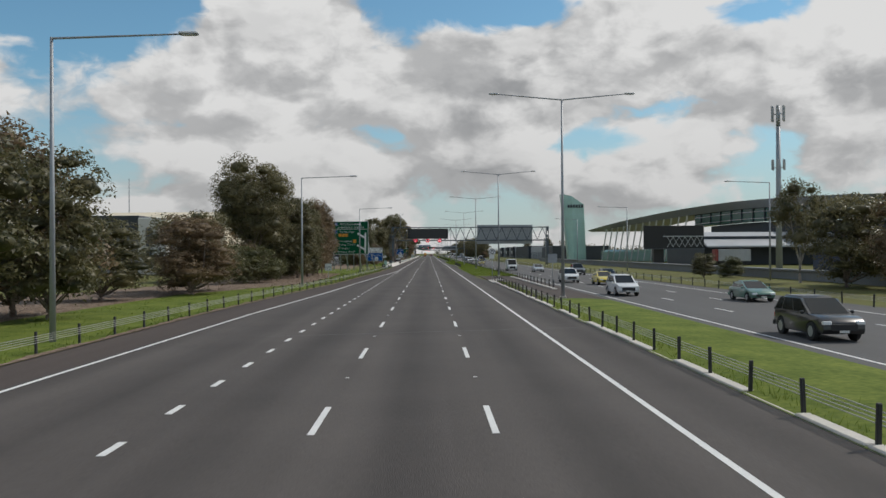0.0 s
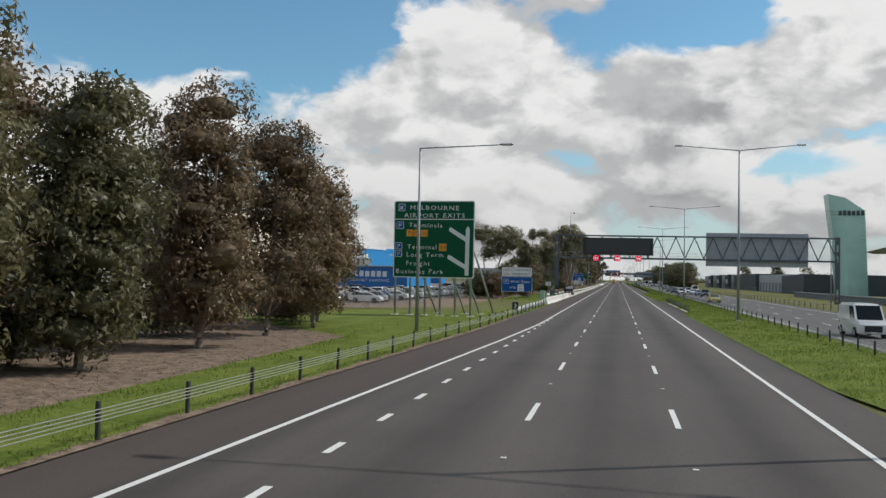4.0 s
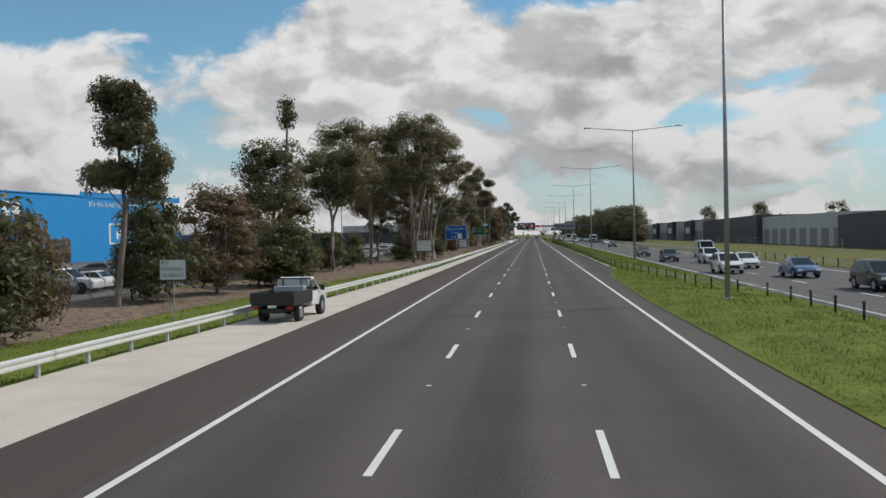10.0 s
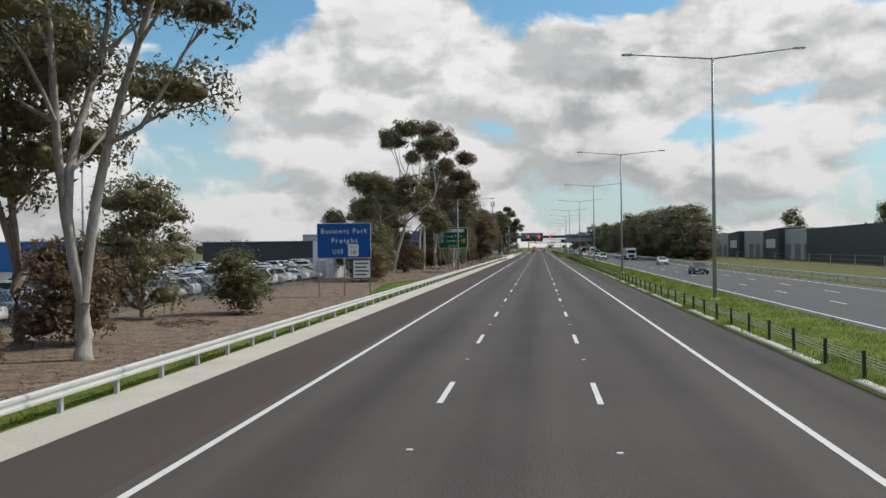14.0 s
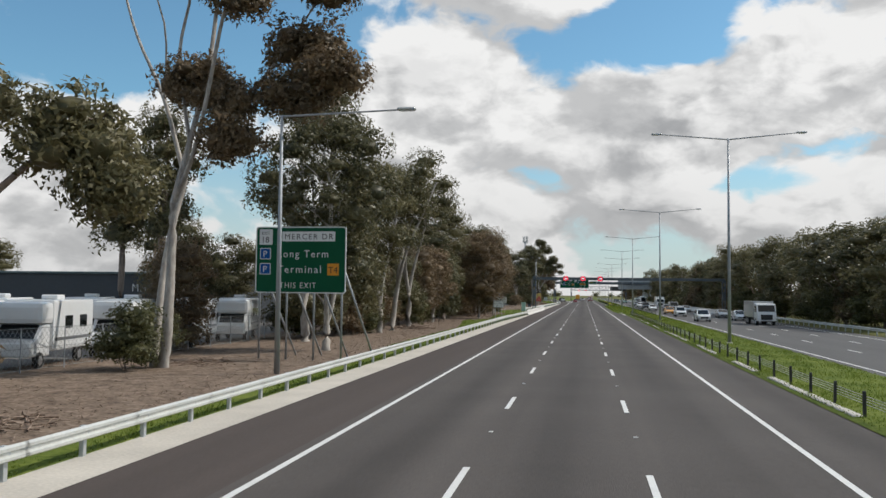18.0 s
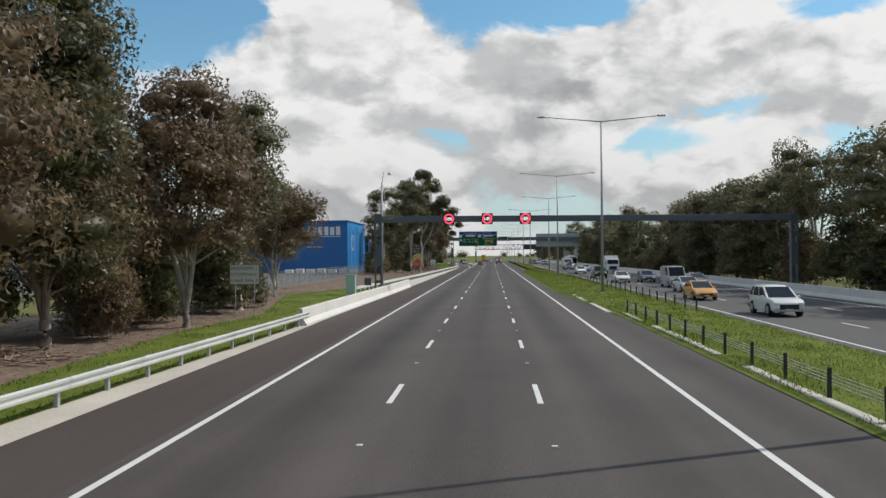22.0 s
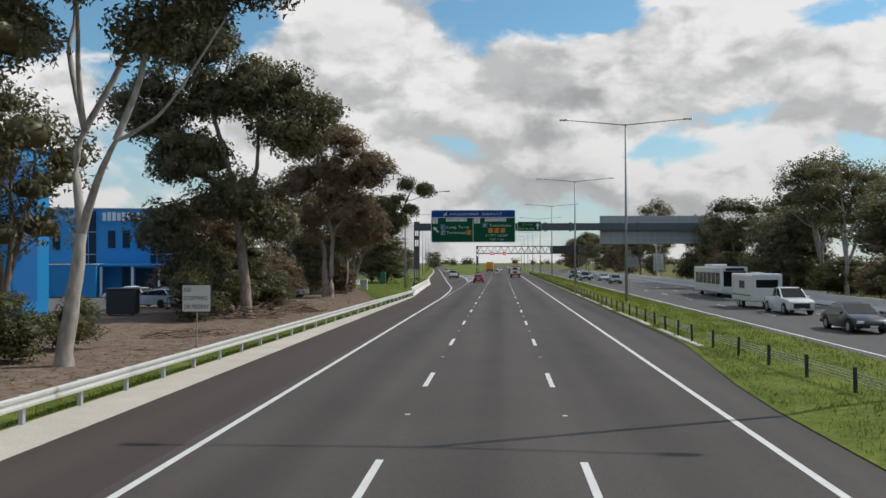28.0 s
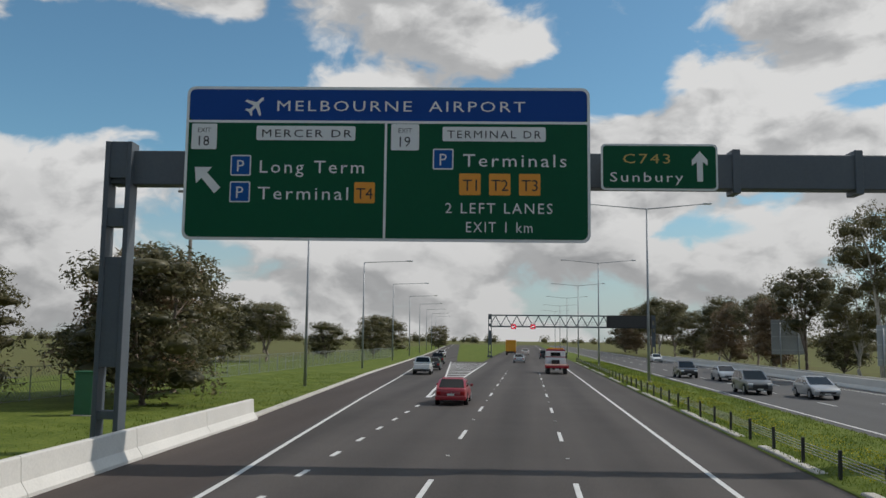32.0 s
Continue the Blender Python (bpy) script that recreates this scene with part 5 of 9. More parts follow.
def scatter(name, label, category, material, spots, height, width, seed, flat=False):
    """Blades, or flakes lying flat, one triangle each, at given places."""
    rng = np.random.default_rng(seed)
    n = len(spots)
    P = np.array(spots)
    a = rng.random(n) * 2 * np.pi
    h = height * (0.4 + 0.9 * rng.random(n))
    if not flat:
        h *= 0.75 + 0.5 * (np.sin(P[:, 1] * 0.9 + 2.0 * np.sin(P[:, 0] * 1.3)) * np.sin(P[:, 1] * 0.31 + P[:, 0] * 1.9))
    w = width * (0.6 + 0.8 * rng.random(n))
    dx_, dy_ = np.cos(a) * w, np.sin(a) * w
    lean = rng.normal(size=(n, 2)) * (0.35 * h[:, None] if not flat else 1.0 * h[:, None])
    V = np.zeros((n, 3, 3))
    V[:, 0] = P - np.stack([dx_, dy_, np.zeros(n)], 1)
    V[:, 1] = P + np.stack([dx_, dy_, np.zeros(n)], 1)
    V[:, 2] = P + np.stack([lean[:, 0], lean[:, 1], h if not flat else 0.25 * h], 1)
    me = bpy.data.meshes.new(name)
    me.vertices.add(3 * n)
    me.vertices.foreach_set("co", V.astype(np.float32).ravel())
    me.loops.add(3 * n)
    me.loops.foreach_set("vertex_index", np.arange(3 * n, dtype=np.int32))
    me.polygons.add(n)
    me.polygons.foreach_set("loop_start", np.arange(0, 3 * n, 3, dtype=np.int32))
    me.update(calc_edges=True)
    me.materials.append(material)
    return tagged(new(name, me), label, category, kind="stuff")


def between(rng, n, a, b, xl, xr, z):
    out = []
    ys_ = rng.uniform(a, b, n)
    us = rng.random(n)
    for y, u in zip(ys_, us):
        x0, x1 = xl(y), xr(y)
        out.append((x0 + (x1 - x0) * u, y, z))
    return out


rng_g = np.random.default_rng(9)
keep = [p for p in between(rng_g, 300000, -10, 960, lambda y: road_right(y) + 0.15, lambda y: 13.9, 0.03) if not (62 < p[1] < 122 or (p[1] < 131 and p[0] < road_right(p[1]) + (131 - p[1]) * 0.33))]
keep = [(x, y, 0.02 + 0.14 * math.sin(math.pi * min(1, max(0, (x - road_right(y)) / (13.9 - road_right(y))))) ** 0.7) for x, y, _ in keep]
scatter("median_grass_blades", "long green grass blades on the median", "grass", BLADE, keep, 0.13, 0.016, 1)
scatter("kerb_weeds", "taller ragged weeds along the median kerb", "grass", BLADE, [p for p in between(rng_g, 46000, -10, 940, lambda y: 8.6, lambda y: 9.9, 0.04) if not (612 < p[1] < 748 or 100 < p[1] < 338)], 0.24, 0.014, 2)
scatter("flowers", "small yellow flowers in the median grass", "flowers", FLOWER, between(rng_g, 2600, 560, 960, lambda y: road_right(y) + 0.8, lambda y: 12.5, 0.22) + between(rng_g, 9000, 770, 900, lambda y: 8.9, lambda y: 11.5, 0.24) + between(rng_g, 500, 300, 470, lambda y: road_right(y) + 0.5, lambda y: 12.5, 0.2), 0.05, 0.025, 3)
scatter("verge_grass_blades", "green grass blades on the verge", "grass", BLADE, [p for p in between(rng_g, 140000, 0, 900, lambda y: max(verge_out(y), road_left(y) - 9) + 0.1, lambda y: verge_in(y) - 0.1, 0.0) if not 188 < p[1] < 234 or p[0] % 0.1 < 0.03], 0.12, 0.018, 4)
scatter("leaf_litter", "fallen bark and dead leaves under the trees", "leaf litter", MULCH, [p for p in between(rng_g, 90000, 20, 845, lambda y: max(mulch_out(y), verge_out(y) - 10), lambda y: verge_out(y) + 0.2, 0.0) if not 160 < p[1] < 245], 0.16, 0.035, 5, True)


def brush_pile(x, y, r, h, n, seed):
    """A heap of fallen branches: thin bent sticks lying across one another."""
    rnd = random.Random(seed)
    verts, faces = [], []
    for _ in range(n):
        a, q = rnd.uniform(0, 6.3), r * math.sqrt(rnd.random())
        c = Vector((q * math.cos(a), q * math.sin(a), h * (1 - q / r) * rnd.random() + 0.04))
        d = Vector((rnd.uniform(-1, 1), rnd.uniform(-1, 1), rnd.uniform(-0.12, 0.35))) * rnd.uniform(0.4, 1.0)
        pts = limb(rnd, c - d, c + d, 3, 0.12)
        for p in pts:
            p.z = max(p.z, 0.02)
        k = rnd.uniform(0.012, 0.035)
        tube(pts, [k, k * 0.9, k * 0.7, k * 0.4], 4, verts, faces)
    t = thing("brush_pile", "heap of fallen dry branches and bark under trees", "branches", "fallen branches", at=(x, y, 0.0), me=mesh_of("brush_pile", verts, faces))
    t.data.materials.append(TWIG)
    return t


for i, (x, y, r, h, n) in enumerate(((-15.6, 773, 2.8, 1.2, 260), (-17.0, 779, 2.2, 0.8, 130), (-16.4, 766.5, 2.2, 0.9, 150), (-15.8, 588.5, 1.8, 0.6, 80), (-16.2, 541, 1.6, 0.5, 70), (-15.0, 753, 1.8, 0.35, 60), (-16.5, 730, 1.8, 0.35, 60), (-14.6, 478, 1.6, 0.3, 50), (-16.4, 396, 1.6, 0.35, 50), (-17.5, 497, 1.6, 0.3, 40))):
    brush_pile(x, y, r, h, n, 60 + i)
scatter("twigs", "thin dry twigs and bark strips scattered on the litter", "twigs", TWIG, [p for p in between(rng_g, 26000, 20, 845, lambda y: max(mulch_out(y), verge_out(y) - 9), lambda y: verge_out(y) + 0.1, 0.01) if not 160 < p[1] < 245], 0.42, 0.022, 6, True)

# ---------------------------------------------------------------- lamps
def lamp_double(x, y):
    t = thing("street_lamp", "tall galvanised double-arm street lamp in the median", "street lamp", "median lamps", at=(x, y, 0.0))
    H = 15.2
    part("base", box(-0.22, 0.22, -0.22, 0.22, 0, 0.22, 0.02), CONCRETE, t)
    bm = rod((0, 0, 0.2), (0, 0, H), 0.135, 0.07, 10)
    part("pole", bm, POLE, t)
    for s in (-1, 1):
        bm = rod((0, 0, H - 0.08), (s * 4.9, 0, H + 0.36), 0.055, 0.035, 6)
        arm = part("arm", bm, POLE, t)
        head = box(min(s * 4.8, s * 5.55), max(s * 4.8, s * 5.55), -0.14, 0.14, H + 0.33, H + 0.45, 0.04)
        lh = part("lamp_head", head, STEEL, t)
        part("lens", box(min(s * 4.95, s * 5.45), max(s * 4.95, s * 5.45), -0.1, 0.1, H + 0.31, H + 0.332), SIGNWHITE, lh)
    return t


first = lamp_double(10.7, 63.8)
for x, y in ((10.9, 124.7), (10.7, 181.0), (10.8, 244.0), (10.2, 299.0), (12.3, 354.6), (11.3, 411.4), (10.9, 466.5), (11.0, 522.5), (10.9, 578.4), (10.3, 634.4), (10.4, 685.4), (12.5, 735.0), (10.9, 784.3), (11.0, 834.4), (10.9, 888.0), (10.9, 940.0), (10.9, 992.0), (10.9, 1044.0), (10.9, 1096.0), (10.9, 1148.0)):
    copy_thing(first, pose(x, y, 0, 0, 0, random.uniform(-2, 2)))


def lamp_single(x, y, H=11.8, side=1, reach=5.3):
    t = thing("street_lamp", "galvanised single-arm street lamp on the verge", "street lamp", "verge lamps", at=(x, y, 0.0))
    part("pole", rod((0, 0, 0), (0, 0, H), 0.13, 0.065, 10), POLE, t)
    part("arm", rod((0, 0, H - 0.05), (side * reach, 0, H + 0.12), 0.05, 0.035, 6), POLE, t)
    lh = part("lamp_head", box(min(side * (reach - 0.1), side * (reach + 0.7)), max(side * (reach - 0.1), side * (reach + 0.7)), -0.15, 0.15, H + 0.08, H + 0.21, 0.045), STEEL, t)
    part("lens", box(min(side * (reach + 0.05), side * (reach + 0.6)), max(side * (reach + 0.05), side * (reach + 0.6)), -0.1, 0.1, H + 0.06, H + 0.083), SIGNWHITE, lh)
    return t


lamp_single(-14.9, 34.8, 12.5)
lamp_single(-12.6, 493.3, 11.3)
single = lamp_single(-13.2, 91.5)
lamp_single(-12.2, 156.0)
tall = lamp_single(-12.4, 824.5, 12.9)
for x, y in ((-16.0, 876), (-19.4, 915), (-22.2, 955), (-25.0, 995), (-28.0, 1035), (-31, 1075), (-34, 1115), (-37, 1155)):
    copy_thing(tall, pose(x, y, 0))
right_lamp = lamp_single(36.5, 152, 11.6, -1, 4.6)
for x, y in ((40.5, 98), (37, 206), (37, 262)):
    copy_thing(right_lamp, pose(x, y, 0))


# ---------------------------------------------------------------- signs
def reach(me):
    return (min(v.co.x for v in me.vertices), max(v.co.x for v in me.vertices)) if me.vertices else (0.0, 0.0)


def words(parent, text, x, z, size, material, y=-0.03, align="LEFT", bold=0.0, spacing=1.22, name="lettering", width=None):
    """Lettering on a face that looks back down the road, one mesh a word; z is the line's foot."""
    whole = text_mesh(text, size * 1.30, "LEFT", 0.0, spacing)
    lo, hi = reach(whole)
    bpy.data.meshes.remove(whole)
    w = width / (hi - lo) if width else 1.0
    start = x - (lo + hi) / 2 * w if align == "CENTER" else x
    turn = Euler((radians(90), 0, 0)).to_matrix().to_4x4()
    pieces = text.split(" ")
    for i, piece in enumerate(pieces):
        me = text_mesh(piece, size * 1.30, "LEFT", 0.0, spacing)
        upto = text_mesh(" ".join(pieces[:i + 1]), size * 1.30, "LEFT", 0.0, spacing)
        shift = reach(upto)[1] - reach(me)[1]
        bpy.data.meshes.remove(upto)
        ob = part(name, me, material, parent)
        ob.matrix_basis = Matrix.Translation((start + shift * w, y, z)) @ turn @ Matrix.Diagonal((w, 1, 1, 1))
    return ob


def rounded(x0, x1, z0, z1, y0, y1, r, seg=5):
    """A plate with rounded corners, y0 nearer the driver."""
    pts = []
    for cx, cz, a0 in ((x1 - r, z1 - r, 0), (x0 + r, z1 - r, 90), (x0 + r, z0 + r, 180), (x1 - r, z0 + r, 270)):
        for i in range(seg + 1):
            a = radians(a0 + 90 * i / seg)
            pts.append((cx + r * math.cos(a), cz + r * math.sin(a)))
    bm = bmesh.new()
    a = [bm.verts.new((x, y0, z)) for x, z in pts]
    b = [bm.verts.new((x, y1, z)) for x, z in pts]
    bm.faces.new(a)
    bm.faces.new(b[::-1])
    n = len(pts)
    for i in range(n):
        bm.faces.new((a[(i + 1) % n], a[i], b[i], b[(i + 1) % n]))
    bmesh.ops.recalc_face_normals(bm, faces=bm.faces)
    return bm


def plate(parent, x0, x1, z0, z1, face, rim=0.06, y=0.0, r=0.12, rimmat=None, name="panel"):
    """A sign panel: a pale rim with the coloured face 4 mm proud of it."""
    p = part(name, rounded(x0, x1, z0, z1, y, y + 0.05, r), rimmat or SIGNWHITE, parent)
    part("face", rounded(x0 + rim, x1 - rim, z0 + rim, z1 - rim, y - 0.006, y + 0.004, max(0.02, r - rim * 0.6)), face, p)
    return p


def p_tile(parent, x, z, s, y=-0.02):
    t = part("parking_tile", rounded(x, x + s, z, z + s, y, y + 0.01, 0.05), SIGNWHITE, parent)
    part("tile_face", rounded(x + 0.04, x + s - 0.04, z + 0.04, z + s - 0.04, y - 0.005, y + 0.003, 0.03), BLUE, t)
    words(t, "P", x + s / 2, z + s * 0.2, s * 0.62, SIGNWHITE, y - 0.012, "CENTER", 0.03)
    return t


def t_tile(parent, x, z, s, text, y=-0.02):
    t = part("terminal_tile", rounded(x, x + s, z, z + s, y, y + 0.01, 0.04), ORANGE, parent)
    words(t, text, x + s / 2, z + s * 0.2, s * 0.58, INK, y - 0.006, "CENTER", 0.02, 1.0)
    return t


def exit_tile(parent, x, z, w, h, num, y=-0.02):
    t = part("exit_tile", rounded(x, x + w, z, z + h, y, y + 0.01, 0.05), SIGNWHITE, parent)
    words(t, "EXIT", x + w / 2, z + h * 0.66, h * 0.2, INK, y - 0.006, "CENTER", 0.015, 1.0)
    words(t, num, x + w / 2, z + h * 0.14, h * 0.42, INK, y - 0.006, "CENTER", 0.02, 1.0)
    return t


def flat_poly(pts, y0=-0.022, y1=-0.012):
    bm = bmesh.new()
    a = [bm.verts.new((x, y0, z)) for x, z in pts]
    b = [bm.verts.new((x, y1, z)) for x, z in pts]
    bm.faces.new(a)
    bm.faces.new(b[::-1])
    n = len(pts)
    for i in range(n):
        bm.faces.new((a[(i + 1) % n], a[i], b[i], b[(i + 1) % n]))
    bmesh.ops.recalc_face_normals(bm, faces=bm.faces)
    return bm


def plane_icon(parent, cx, cz, s, material, y=-0.03, turn=45):
    pts = [(0, 1), (0.13, 0.8), (0.13, 0.25), (0.95, -0.25), (0.95, -0.45), (0.13, -0.15), (0.13, -0.6), (0.4, -0.82), (0.4, -0.98), (0, -0.86)]
    pts = pts + [(-x, z) for x, z in pts[-2:0:-1]]
    c, n = math.cos(radians(turn)), math.sin(radians(turn))
    return part("aircraft_symbol", flat_poly([(cx + s * (x * c + z * n), cz + s * (-x * n + z * c)) for x, z in pts], y, y + 0.008), material, parent)


# direction sign on raking props beside the lawn
d1 = thing("direction_sign", "large green airport direction sign on raked steel posts", "road sign", at=(-19.57, 177.2, 0), rz=-1.5)
W1, B1, T1 = 7.45, 3.38, 10.30
panel = plate(d1, 0, W1, B1, T1, GREEN, 0.09, r=0.22)
split_z = T1 - 1.66
part("divider", box(0.09, W1 - 0.09, -0.014, 0.0, split_z - 0.04, split_z + 0.04), SIGNWHITE, panel)
aero = part("airport_tile", rounded(0.36, 1.0, T1 - 0.80, T1 - 0.14, -0.02, -0.008, 0.05), SIGNWHITE, panel)
part("tile_face", rounded(0.4, 0.96, T1 - 0.76, T1 - 0.18, -0.026, -0.016, 0.03), NAVY, aero)
plane_icon(aero, 0.68, T1 - 0.47, 0.25, SIGNWHITE, -0.034)
words(panel, "MELBOURNE", 1.31, T1 - 0.68, 0.44, SIGNWHITE, width=4.5)
words(panel, "AIRPORT EXITS", 0.80, T1 - 1.40, 0.44, SIGNWHITE, width=5.6)
p_tile(panel, 0.24, T1 - 2.45, 0.66)
words(panel, "Terminals", 1.28, T1 - 2.28, 0.44, SIGNWHITE, width=3.1)
for i, s in enumerate(("T1", "T2", "T3")):
    t_tile(panel, 1.18 + 0.68 * i, T1 - 3.12, 0.62, s)
p_tile(panel, 0.20, T1 - 4.32, 0.62)
p_tile(panel, 0.20, T1 - 5.02, 0.62)
words(panel, "Terminal", 1.22, T1 - 4.28, 0.44, SIGNWHITE, width=2.7)
t_tile(panel, 4.25, T1 - 4.40, 0.68, "T4")
words(panel, "Long Term", 1.16, T1 - 5.00, 0.44, SIGNWHITE, width=3.4)
words(panel, "Freight", 1.16, T1 - 5.78, 0.44, SIGNWHITE, width=2.2)
words(panel, "Business Park", 0.24, T1 - 6.52, 0.44, SIGNWHITE, width=4.4)
part("route_arrow", flat_poly([(6.66, T1 - 6.55), (7.02, T1 - 6.55), (7.0, T1 - 2.35), (6.83, T1 - 2.1), (6.65, T1 - 2.35), (6.65, T1 - 3.05), (5.28, T1 - 2.22), (5.12, T1 - 2.32), (5.14, T1 - 2.58), (6.65, T1 - 3.5), (6.65, T1 - 5.55), (5.20, T1 - 4.72), (5.04, T1 - 4.82), (5.06, T1 - 5.08), (6.65, T1 - 5.98)]), SIGNWHITE, panel)
lay = Matrix(((1, 0, 0.027, -0.027 * B1), (0, 1, 0, 0), (0, 0, 0.982, 0.018 * B1), (0, 0, 0, 1)))
for o in panel.children:
    if not o.name.startswith(("face", "divider")):
        o.matrix_basis = lay @ o.matrix_basis
for i in range(6):
    x = 0.18 + i * (W1 - 0.5) / 5
    part("post", rod((x, 0.22, -0.1), (x, 0.22, T1 - 0.3), 0.10, 0.10, 10), POLE, d1)
    part("footing", box(x - 0.3, x + 0.3, -0.1, 0.6, -0.05, 0.07, 0.03), CONCRETE, d1)
    if i % 2 == 1 or i == 4:
        part("prop", rod((x + 0.05, 0.3, 6.4), (x + 1.35, 5.2, -0.1), 0.095, 0.095, 10), POLE, d1)
        part("footing", box(x + 1.05, x + 1.65, 4.9, 5.6, -0.05, 0.08, 0.03), CONCRETE, d1)
for i in range(9):
    z = B1 + 0.35 + i * 0.78
    part("back_rail", box(0.1, W1 - 0.1, 0.05, 0.12, z, z + 0.07), SIGNBACK, d1)


def post_sign(name, label, x, y, w, z0, z1, face, lines, posts=2, ink=INK, rim=0.04, tall=None):
    t = thing(name, label, "road sign", at=(x, y, 0))
    p = plate(t, 0, w, z0, z1, face, rim, r=0.08, rimmat=SIGNWHITE if face is not SIGNWHITE else INK)
    for text, lx, lz, size, wd in lines:
        words(p, text, lx, lz, size, ink, align="LEFT", width=wd)
    for i in range(posts):
        px = w / 2 if posts == 1 else 0.12 + i * (w - 0.24) / (posts - 1)
        part("post", rod((px, 0.10, -0.1), (px, 0.10, (tall or z1) - 0.05), 0.045, 0.045, 8), POLE, t)
    return t


wz = post_sign("no_stopping_sign", "white no-stopping sign above a blue wait-zone panel", -16.3, 226.2, 4.45, 3.72, 5.08, SIGNWHITE, [("NO STOPPING", 0.25, 4.50, 0.40, 3.95), ("ON FREEWAY", 0.25, 3.90, 0.40, 3.95)], 3)
wzp = plate(wz, 0, 4.45, 1.50, 3.68, BLUE, 0.04, r=0.08)
p_tile(wzp, 0.3, 2.66, 0.72)
words(wzp, "Wait Zone", 1.35, 2.80, 0.42, SIGNWHITE, width=2.8)
words(wzp, "USE", 1.2, 1.95, 0.34, SIGNWHITE, width=0.85)
exit_tile(wzp, 2.35, 1.62, 0.9, 0.95, "18")

bp = post_sign("exit_information_sign", "blue business park and freight exit sign", -16.2, 419.5, 4.15, 2.85, 5.5, BLUE, [("Business Park", 0.3, 4.72, 0.42, 3.55), ("Freight", 1.1, 4.0, 0.42, 2.0), ("USE", 1.2, 3.2, 0.36, 0.8)], 3, SIGNWHITE)
exit_tile(bp, 2.4, 3.0, 0.8, 0.9, "18")
lower = plate(bp, 2.75, 4.1, 1.35, 2.7, SIGNWHITE, 0.03, r=0.05, rimmat=INK)
for i in range(4):
    part("text_bar", box(2.9, 3.95 - 0.15 * (i % 2), -0.016, -0.006, 2.4 - 0.28 * i, 2.5 - 0.28 * i), INK, lower)

md = thing("exit_sign", "green exit sign on raked posts behind the guard rail", "road sign", at=(-16.63, 500.6, 0))
mp_ = plate(md, 0, 4.95, 3.48, 6.98, GREEN, 0.06, r=0.16)
exit_tile(mp_, 0.2, 6.02, 0.72, 0.82, "18")
mercer = part("name_tile", rounded(1.45, 4.35, 6.2, 6.72, -0.02, -0.008, 0.06), SIGNWHITE, mp_)
words(mercer, "MERCER DR", 1.58, 6.31, 0.32, INK, -0.026, width=2.64)
p_tile(mp_, 0.24, 5.25, 0.6)
words(mp_, "Long Term", 1.2, 5.36, 0.42, SIGNWHITE, width=2.75)
p_tile(mp_, 0.24, 4.45, 0.6)
words(mp_, "Terminal", 1.2, 4.55, 0.42, SIGNWHITE, width=2.4)
t_tile(mp_, 3.95, 4.42, 0.62, "T4")
words(mp_, "THIS EXIT", 1.35, 3.75, 0.32, SIGNWHITE, width=2.0)
for i in range(4):
    x = 0.2 + i * 1.5
    part("post", rod((x, 0.18, -0.1), (x, 0.18, 6.8), 0.06, 0.06, 8), POLE, md)
    part("prop", rod((x, 0.25, 5.0), (x + 0.9, 3.6, -0.1), 0.055, 0.055, 8), POLE, md)


def small_notice(x, y, w=1.3, z0=1.5, z1=2.6, words_=("EMERGENCY", "STOPPING", "LANE ONLY"), posts=2, face=None):
    t = thing("notice_sign", "small white notice board on slim posts by the rail", "road sign", at=(x, y, 0))
    p = plate(t, 0, w, z0, z1, SIGNWHITE, 0.025, r=0.05, rimmat=INK)
    n = len(words_)
    for i, s in enumerate(words_):
        words(p, s, 0.1, z1 - (i + 1) * (z1 - z0 - 0.08) / n + 0.06, (z1 - z0) / n * 0.52, INK, width=(w - 0.2) * min(1.0, len(s) / 9.0 + 0.06))
    for i in range(posts):
        part("post", rod((w * (0.5 if posts == 1 else 0.18 + 0.64 * i), 0.06, -0.1), (w * (0.5 if posts == 1 else 0.18 + 0.64 * i), 0.06, z1 - 0.05), 0.03, 0.03, 6), POLE, t)
    return t


small_notice(-12.1, 349.0, 1.6, 1.95, 3.12)
small_notice(-13.65, 115.0, 0.95, 1.2, 2.2, ("NO", "STOPPING", "ON FREEWAY"), 1)
small_notice(-15.3, 291.0, 1.2, 1.9, 2.8, ("NO", "STOPPING", "ON FREEWAY"), 1)
small_notice(-11.2, 568.6, 1.35, 1.8, 2.72)
small_notice(-15.0, 610.0, 1.8, 1.9, 3.1)
small_notice(-13.0, 747.0, 1.25, 1.5, 2.65, ("NO", "STOPPING", "ON FREEWAY"), 1)

# no-U-turn sign in the median break
ut = thing("no_u_turn_sign", "round no U-turn sign on a grey post in the median", "road sign", at=(8.45, 105.1, 0.05))
part("post", rod((0, 0.05, 0), (0, 0.05, 3.9), 0.04, 0.04, 8), POLE, ut)
disc = part("sign_plate", rounded(-0.40, 0.40, 3.3, 4.0, 0.0, 0.03, 0.06), SIGNWHITE, ut)
bm = bmesh.new()
for i in range(28):
    a0, a1 = 2 * math.pi * i / 28, 2 * math.pi * (i + 1) / 28
    v = [bm.verts.new((r * math.cos(a), -0.006, 3.65 + r * math.sin(a))) for r, a in ((0.26, a0), (0.32, a0), (0.32, a1), (0.26, a1))]
    bm.faces.new(v)
part("ring", bm, INK, disc)
bm = bar((-0.1, -0.006, 3.48), (-0.1, -0.006, 3.74), 0.06, 0.01)
bar((0.1, -0.006, 3.52), (0.1, -0.006, 3.74), 0.06, 0.01, bm)
bar((-0.13, -0.006, 3.76), (0.13, -0.006, 3.76), 0.06, 0.06, bm)
part("turn_arrow", bm, INK, disc)
